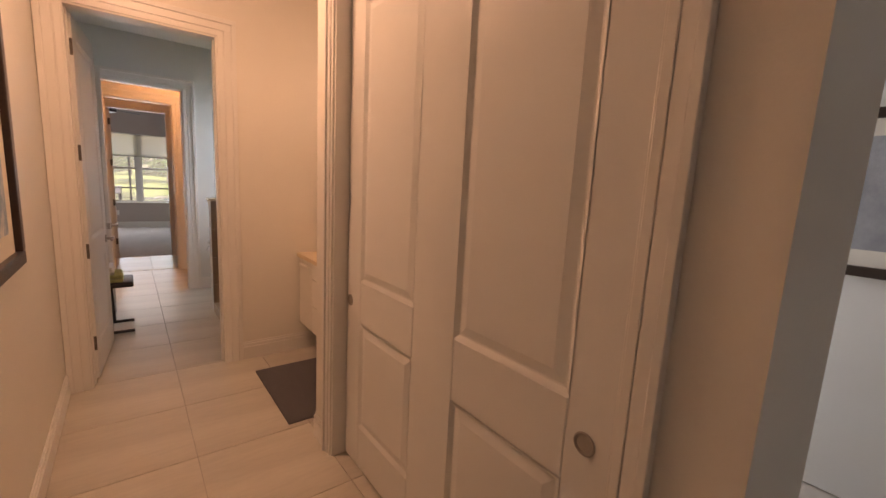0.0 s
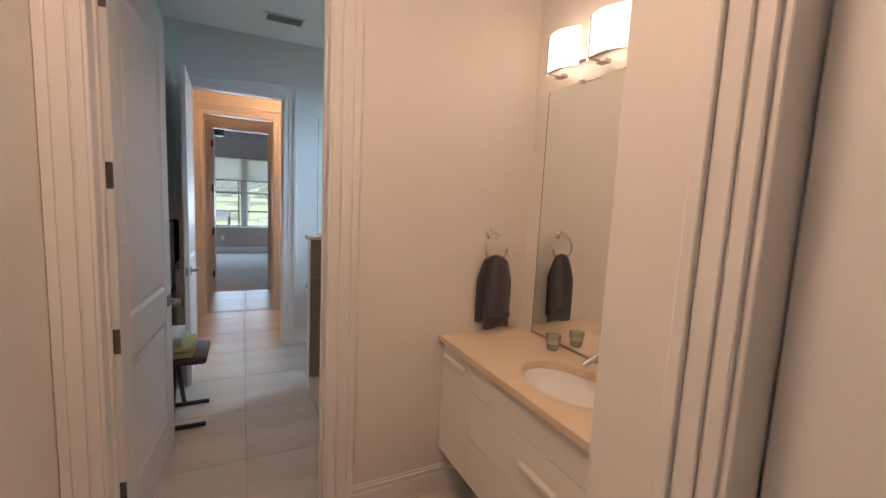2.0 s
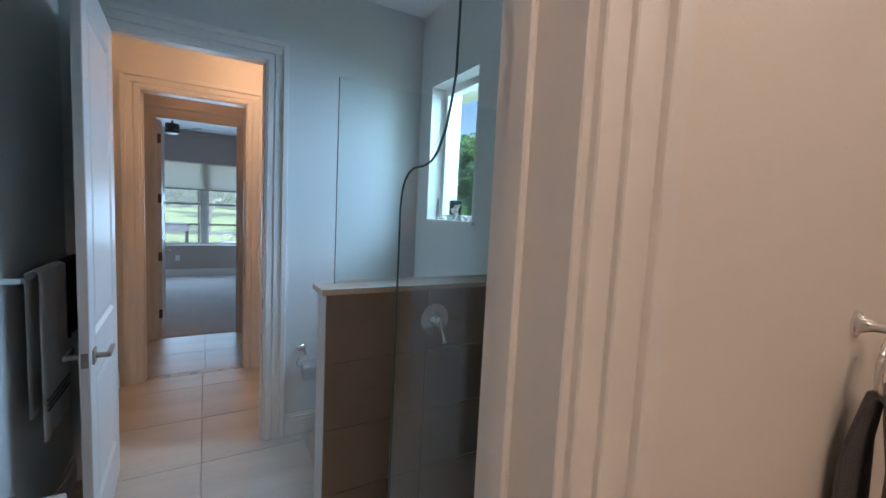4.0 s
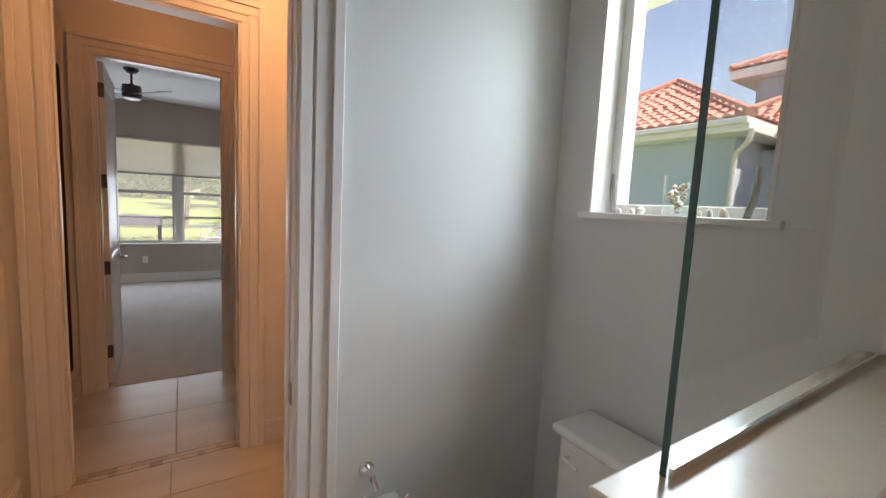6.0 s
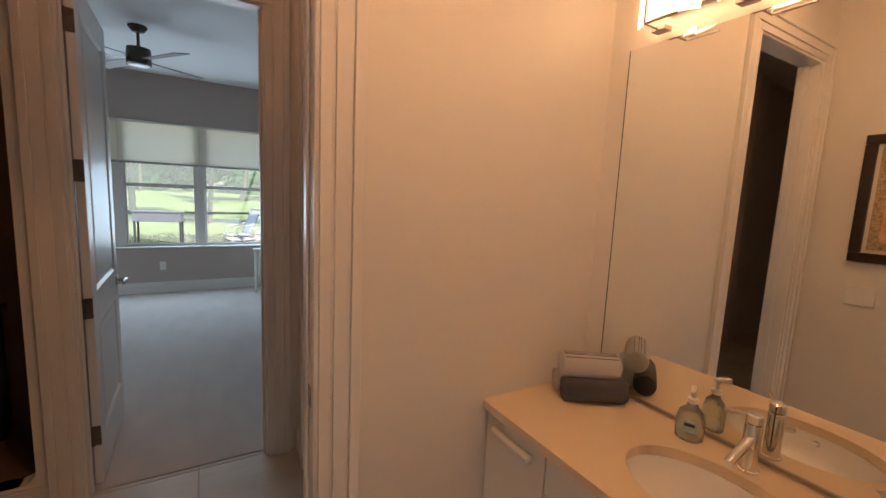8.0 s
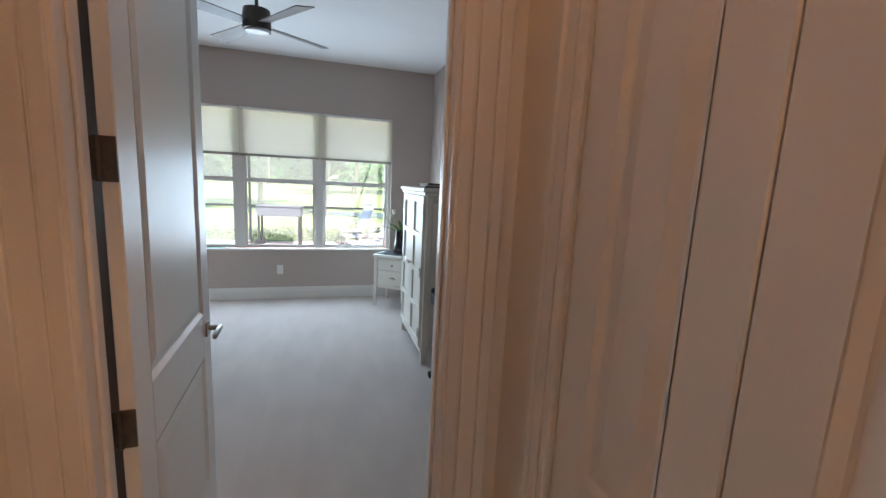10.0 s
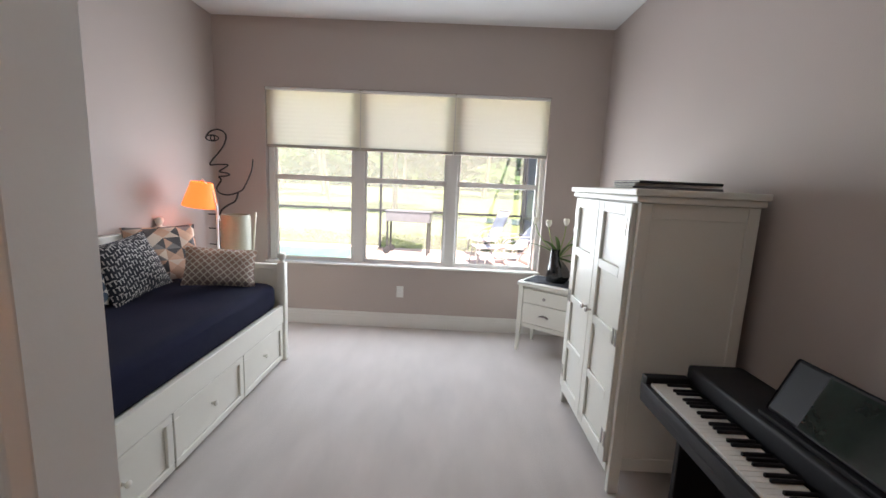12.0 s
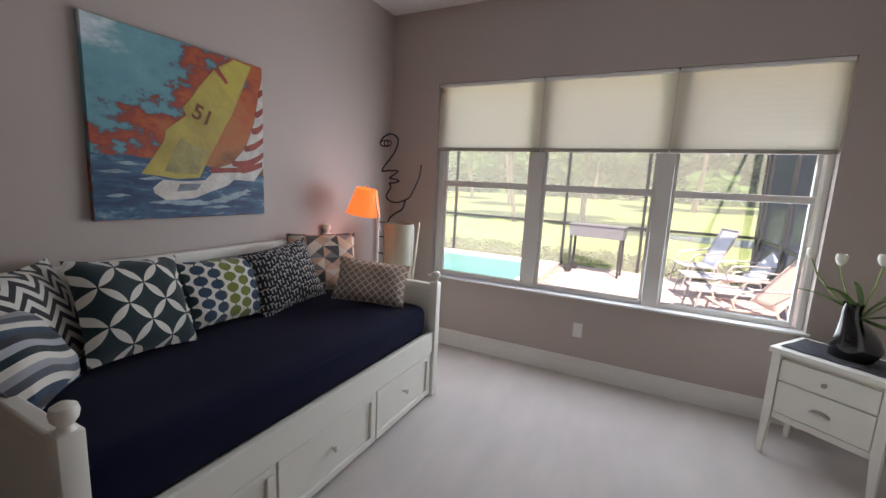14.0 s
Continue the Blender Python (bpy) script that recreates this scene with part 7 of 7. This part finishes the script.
def tree(x, y, h, seed, material, lean=0.0, spread=2.6, trunk=0.16, base=0.45):
    r = random.Random(seed)
    t = thing("tree", "broad leafy tree with a bare lower trunk", "tree", pose(x, y, GZ - 0.05 + (0.6 if y > 40 else 0), 0, 0, r.uniform(0, 360)), group="trees on the golf course")
    bm = bmesh.new()

    def limb(p, q, r0, r1):
        n = 7
        rings = []
        d = (q - p)
        u = d.orthogonal().normalized()
        w = d.cross(u).normalized()
        for k in range(n + 1):
            f = k / n
            c = p + d * f + u * 0.06 * d.length * math.sin(3 * f + seed)
            rad = r0 + (r1 - r0) * f
            rings.append([bm.verts.new(c + rad * (math.cos(i * math.pi / 4) * u + math.sin(i * math.pi / 4) * w)) for i in range(8)])
        for a, b in zip(rings, rings[1:]):
            for i in range(8):
                bm.faces.new((a[i], a[(i + 1) % 8], b[(i + 1) % 8], b[i]))
    top = Vector((lean * h, 0, h * 0.72))
    limb(Vector((0, 0, 0)), top, trunk, trunk * 0.4)
    spots = []
    for k in range(11):
        a = k * 2.4 + r.uniform(-0.4, 0.4)
        f = base + (0.72 - base) * k / 10
        p = Vector((lean * h * f / 0.72, 0, h * f))
        ln = spread * (1.15 - 0.55 * k / 10) * r.uniform(0.7, 1.2)
        q = p + Vector((math.cos(a) * ln, math.sin(a) * ln, h * r.uniform(0.08, 0.2)))
        limb(p, q, trunk * 0.32, 0.02)
        for s in (0.55, 0.85, 1.05):
            c = p + (q - p) * s + Vector((r.gauss(0, 0.3), r.gauss(0, 0.3), r.gauss(0, 0.25)))
            spots.append((c.x, c.y, c.z, r.uniform(0.5, 0.95) * spread / 2.6))
    spots.append((top.x, top.y, top.z + 0.6, 1.0))
    part("trunk", bm, bark, t, smooth=True)
    ob = new("crown", leaf_cloud("crown", spots, 0.13 * spread / 2.6, 6500, material, seed + 50))
    ob.parent = t
    return t


ta = tree(-2.6, 31.0, 7.5, 1, tree_leaf)
tree(-14.5, 44.0, 9.0, 2, pale_leaf)
tree(3.2, 43.0, 9.5, 3, tree_leaf, 0.03, 3.4, 0.2)
tree(0.8, 27.0, 7.0, 9, tree_leaf, 0.06, 2.8, 0.12, 0.5)
tree(-5.5, 28.5, 8.0, 12, pale_leaf, 0.0, 3.0, 0.13, 0.5)
tree(9.5, 47.0, 10.5, 4, pale_leaf, -0.04, 3.6, 0.22)
for k, (x, y, s) in enumerate(((-9.0, 38, 1.0), (-22, 50, 1.3), (16, 44, 1.2), (-5, 58, 1.4), (24, 56, 1.5), (-34, 62, 1.6), (12, 64, 1.5), (1.0, 66, 1.4), (-15, 66, 1.5), (34, 66, 1.7))):
    copy_thing(ta if k % 2 else bpy.data.objects["tree.001"], pose(x, y, 0.4, 0, 0, 67 * k) @ Matrix.Scale(s, 4))
_r = random.Random(21)
spots = [(-75 + 150 * k / 520 + _r.uniform(-1, 1), 66 + _r.uniform(-5, 5), 0.8 + _r.uniform(0, 13), _r.uniform(2.0, 3.4)) for k in range(521)]
tagged(new("far_woods", leaf_cloud("far_woods", spots, 0.75, 110000, tree_leaf, 8)), "line of distant woodland behind the golf course", "woods", kind="stuff")

# palm
pm = thing("palm", "small palm with arching fronds by the pool", "palm", pose(-6.6, 21.0, GZ))
bm = bmesh.new()
tube(bm, [(0, 0, 0), (0.05, 0, 0.6), (0.02, 0.05, 1.2)], 0.11, 10)
part("trunk", bm, bark, pm, smooth=True)
for k in range(13):
    a, el = k * 2.399, 0.35 + 0.7 * ((k * 7) % 13) / 13
    verts, faces = [], []
    for j in range(22):
        t = j / 21
        rr = 1.5 * t
        c = Vector((math.cos(a) * rr * math.cos(el * (1 - 0.5 * t)), math.sin(a) * rr * math.cos(el * (1 - 0.5 * t)), 1.2 + 1.3 * math.sin(el) * t * 1.4 - 1.3 * t * t))
        side = Vector((-math.sin(a), math.cos(a), 0))
        fwd = Vector((math.cos(a), math.sin(a), -0.6 * t))
        for s in (-1, 1):
            i = len(verts)
            tip = c + side * s * 0.38 * math.sin(math.pi * (0.15 + 0.8 * t)) + fwd * 0.16 - Vector((0, 0, 0.12))
            verts += [c, c + fwd * 0.05, tip]
            faces.append((i, i + 1, i + 2))
    me = bpy.data.meshes.new("frond")
    me.from_pydata(verts, [], faces)
    me.materials.append(pale_leaf)
    ob = new("frond", me)
    ob.parent = pm


# patio furniture
sling = mat("grey_mesh_sling", (0.62, 0.70, 0.82), 0.8, vary=0.1, scale=40, bump=0.2)
pink_sling = mat("tan_mesh_sling", (0.74, 0.58, 0.53), 0.8, vary=0.1, scale=40, bump=0.2)
tan_frame = mat("tan_powder_coat", (0.50, 0.49, 0.50), 0.4, 0.2, vary=0.1)


def patio_chair(label, m, material, frame_m, recline=28, long=0.5):
    c = thing("patio_chair", label, "patio chair", m, group="chairs by the pool")
    bx, bz = math.sin(radians(recline)) * 0.72, math.cos(radians(recline)) * 0.72
    bm = bmesh.new()
    cloth(bm, lambda u, v: ((u - 0.5) * 0.50, -long + long * v, 0.40 - 0.03 * math.sin(math.pi * v)), 6, 10)
    part("seat", bm, material, c, smooth=True).modifiers.new("thickness", "SOLIDIFY").thickness = 0.012
    bm = bmesh.new()
    cloth(bm, lambda u, v: ((u - 0.5) * 0.50, bx * v, 0.40 + bz * v + 0.02 * math.sin(math.pi * v)), 6, 10)
    part("backrest", bm, material, c, smooth=True).modifiers.new("thickness", "SOLIDIFY").thickness = 0.012
    for s in (-1, 1):
        x = s * 0.265
        bm = bmesh.new()
        tube(bm, [(x, -long, 0.39), (x, 0, 0.38), (x, bx, 0.40 + bz)], 0.016, 8)
        tube(bm, [(x, bx * 0.45, 0.40 + bz * 0.42), (x, -0.1, 0.63), (x, -0.36, 0.60), (x, -0.44, 0.50), (x, -0.40, 0.38)], 0.014, 8)
        part("side_frame", bm, frame_m, c, smooth=True)
        for y0, y1 in ((-long + 0.05, -long - 0.02), (0.02, 0.16)):
            bm = bmesh.new()
            tube(bm, [(x, y0, 0.385), (x, y1, 0.012)], 0.015, 8)
            part("leg", bm, frame_m, c, smooth=True)
    bm = bmesh.new()
    tube(bm, [(-0.265, bx, 0.40 + bz), (0.265, bx, 0.40 + bz)], 0.016, 8)
    part("top_bar", bm, frame_m, c, smooth=True)


patio_chair("grey sling patio chair with dark arms", pose(1.50, 18.0, GZ, 0, 0, -70), sling, tan_frame, 24)
patio_chair("grey sling lounge chair tipped back", pose(1.95, 16.95, GZ, 0, 0, -78), sling, tan_frame, 42, 0.95)
patio_chair("pale grey sling lounge chair tipped back", pose(2.0, 15.9, GZ, 0, 0, -80), sling, tan_frame, 44, 0.95)
patio_chair("tan sling patio chair by the window", pose(1.72, 15.0, GZ, 0, 0, -75), pink_sling, pink_sling, 38)

gr = thing("patio_serving_cart", "grey rectangular serving cart on legs with wheels", "serving cart", pose(-0.42, 17.75, GZ, 0, 0, -6))
part("tray", B((-0.50, -0.20, 0.74), (0.50, 0.20, 0.96), 0.01, 2), mat("grey_steel", (0.24, 0.26, 0.30), 0.5, 0.3), gr)
part("lid", B((-0.52, -0.22, 0.961), (0.52, 0.22, 0.985), 0.008, 2), mat("grey_steel", (0, 0, 0)), gr)
for x in (-0.46, 0.46):
    for y in (-0.16, 0.16):
        part("leg", B((x - 0.02, y - 0.02, 0.06 if x < 0 else 0.0), (x + 0.02, y + 0.02, 0.74)), cage_mat, gr)
for y in (-0.2, 0.2):
    bm = bmesh.new()
    lathe(bm, [(0.02, -0.02), (0.075, -0.018), (0.085, 0.0), (0.075, 0.018), (0.02, 0.02)], 20, (-0.46, y, 0.085), "y")
    part("wheel", bm, cage_mat, gr, smooth=True)

# neighbouring house seen through the bathroom window
nh = thing("neighbour_house", "blue-grey stucco house with terracotta tiled hip roofs", "house")
part("wall", B((11.6, 8.95, GZ), (19.0, 15.5, 3.47)), stucco, nh, "blue-grey stucco wall")
part("fascia", B((11.0, 8.45, 3.47), (19.5, 16.0, 3.77), 0.02), fascia_mat, nh)
part("upper_wall", B((16.0, 3.0, GZ), (23.0, 10.4, 5.93)), stucco, nh, "blue-grey upper storey wall")
part("upper_fascia", B((15.4, 2.4, 5.93), (23.6, 10.95, 6.22), 0.02), fascia_mat, nh)
part("lower_wall", B((13.1, -1.0, GZ), (18.0, 8.94, 3.3)), stucco, nh)
part("main_fascia", B((12.5, -1.4, 3.3), (19.5, 8.44, 3.54), 0.02), fascia_mat, nh)
part("porch_wall", B((9.4, -0.6, GZ), (11.4, 6.6, 1.75)), stucco, nh)


def hip_roof(name, x0, x1, y0, y1, z, rise, rows):
    """A hip roof with courses of barrel tiles."""
    cx, cy = (x0 + x1) / 2, (y0 + y1) / 2
    hw = min(x1 - x0, y1 - y0) / 2
    ra, rb = ((cx, y0 + hw, z + rise), (cx, y1 - hw, z + rise)) if (y1 - y0) >= (x1 - x0) else ((x0 + hw, cy, z + rise), (x1 - hw, cy, z + rise))
    ra, rb = Vector(ra), Vector(rb)
    c = [Vector(p) for p in ((x0, y0, z), (x1, y0, z), (x1, y1, z), (x0, y1, z))]
    along_y = (y1 - y0) >= (x1 - x0)
    planes = [(c[3], c[0], ra, rb), (c[1], c[2], rb, ra), (c[0], c[1], ra, ra), (c[2], c[3], rb, rb)] if along_y else [(c[0], c[1], rb, ra), (c[2], c[3], ra, rb), (c[3], c[0], ra, ra), (c[1], c[2], rb, rb)]
    r = part(name, _hull(planes), roof_mat, nh)
    bm = bmesh.new()
    for e0, e1, t1, t0 in [(p[0], p[1], p[2], p[3]) for p in planes]:
        nrm = (e1 - e0).cross(t0 - e0).normalized()
        if nrm.z < 0:
            nrm = -nrm
        for k in range(rows):
            f0, f1 = k / rows, (k + 1.12) / rows
            a0, b0 = e0 + (t0 - e0) * f0, e1 + (t1 - e1) * f0
            n = max(2, int((b0 - a0).length / 0.30))
            up = ((t0 + t1) / 2 - (e0 + e1) / 2).normalized() * ((t0 + t1) / 2 - (e0 + e1) / 2).length / rows * 1.12
            side = (b0 - a0) / n
            for i in range(n):
                p = a0 + side * i
                row0, row1 = [], []
                for q in range(5):
                    h = 0.075 * math.sin(math.pi * q / 4)
                    row0.append(bm.verts.new(p + side * (0.95 * q / 4) + nrm * (0.05 + h)))
                    row1.append(bm.verts.new(p + side * (0.95 * q / 4) + up + nrm * (0.01 + h)))
                for q in range(4):
                    bm.faces.new((row0[q], row0[q + 1], row1[q + 1], row1[q]))
                bm.faces.new(row0)
    tagged(part("roof_tiles", bm, roof_mat, r), kind="stuff")
    bm = bmesh.new()
    for a, b in [(c[0], ra), (c[1], ra if along_y else rb), (c[2], rb), (c[3], rb if along_y else ra), (ra, rb)]:
        if (b - a).length > 0.1:
            tube(bm, [a + Vector((0, 0, 0.08)), b + Vector((0, 0, 0.10))], 0.12, 8)
    part("ridge_tiles", bm, roof_mat, r)


def _hull(planes):
    bm = bmesh.new()
    for p in planes:
        pts = []
        for q in p:
            if not any((q - o).length < 1e-5 for o in pts):
                pts.append(q)
        if len(pts) > 2:
            bm.faces.new([bm.verts.new(q) for q in pts])
    bmesh.ops.remove_doubles(bm, verts=bm.verts[:], dist=0.001)
    return bm


hip_roof("roof", 11.0, 19.5, 8.45, 16.0, 3.77, 2.2, 14)
hip_roof("main_roof", 12.4, 19.6, -1.4, 11.5, 3.56, 2.0, 14)
hip_roof("upper_roof", 15.4, 23.6, 2.4, 10.95, 6.22, 1.7, 14)
hip_roof("porch_roof", 9.0, 11.8, -1.0, 7.2, 1.85, 0.85, 7)
bm = bmesh.new()
tube(bm, [(11.05, 8.42, 3.52), (11.1, 8.47, 3.27), (11.45, 8.85, 3.02), (11.53, 8.9, 2.72), (11.53, 8.9, 0.0)], 0.06, 8)
part("downspout", bm, fascia_mat, nh, "white downspout", True)
part("gutter", B((10.86, 8.45, 3.62), (10.999, 16.0, 3.76), 0.02), fascia_mat, nh)
tree(17.0, 22.0, 9.0, 7, tree_leaf, 0.0, 3.0)

# pavers of the pool deck
deck = bpy.data.objects["pavement"]
pd = mesh_of("paver", B((-0.196, -0.096, -0.02), (0.196, 0.096, 0.0), 0.006), paver_mat)
near, far = 0, []
for k in range(29):
    for i in range(17):
        x, y = -1.1 + 0.4 * i + (0.2 if k % 2 else 0) + 0.2, 12.90 + 0.2 * k
        if x < 5.2 and 13.2 < y < 18.4 and near < 290:
            ob = new("paver", pd)
            ob.parent, ob.location = deck, (x, y, GZ + 0.008)
            near += 1
        elif x < 5.2 and y < 18.4:
            far.append((x, y))
bm = bmesh.new()
for x, y in far + [(-8.2 + 0.4 * i, 13.0 + 0.2 * k) for i in range(17) for k in range(13)]:
    box(bm, (x - 0.196, y - 0.096, GZ - 0.012), (x + 0.196, y + 0.096, GZ + 0.008))
tagged(part("paver_field", bm, paver_mat, deck), kind="stuff")

# ---------------------------------------------------------------- floor tiles
floor_ob = bpy.data.objects["floor"]
T = 0.597


def tile_mesh(name, w, d, h=0.008):
    return mesh_of(name, B((-w / 2, -d / 2, -h), (w / 2, d / 2, 0.0), 0.0015), tile_mat)


tile_data = tile_mesh("tile", T - 0.004, T - 0.004)


def tiles_in(x0, x1, y0, y1, jx, jy):
    i0, i1 = math.floor((x0 - jx) / T), math.ceil((x1 - jx) / T)
    k0, k1 = math.floor((y0 - jy) / T), math.ceil((y1 - jy) / T)
    for i in range(i0, i1):
        for k in range(k0, k1):
            xa, xb = max(x0, jx + i * T), min(x1, jx + (i + 1) * T)
            ya, yb = max(y0, jy + k * T), min(y1, jy + (k + 1) * T)
            if xb - xa < 0.02 or yb - ya < 0.02:
                continue
            full = xb - xa > T - 0.001 and yb - ya > T - 0.001
            ob = new("tile", tile_data if full else tile_mesh("tile", xb - xa - 0.004, yb - ya - 0.004))
            ob.parent = floor_ob
            ob.location = ((xa + xb) / 2, (ya + yb) / 2, 0.0)


tiles_in(LX, 2.0, -3.2, 6.865, 0.485, 2.98)
tiles_in(-3.4, 1.06, 6.945, 8.13, 0.507, 7.50)
_r = random.Random(3)
for row in range(2):
    x = 0.0
    while x < 0.86:
        w = _r.choice((0.035, 0.06, 0.085))
        ob = new("mosaic_tile", mesh_of("mosaic_tile", B((-w / 2 + 0.002, -0.0175, -0.006), (w / 2 - 0.002, 0.0175, 0.001), 0.001), mosaic_mat))
        ob.parent = floor_ob
        ob.location = (x + w / 2, 6.885 + 0.039 * row, 0.0)
        x += w
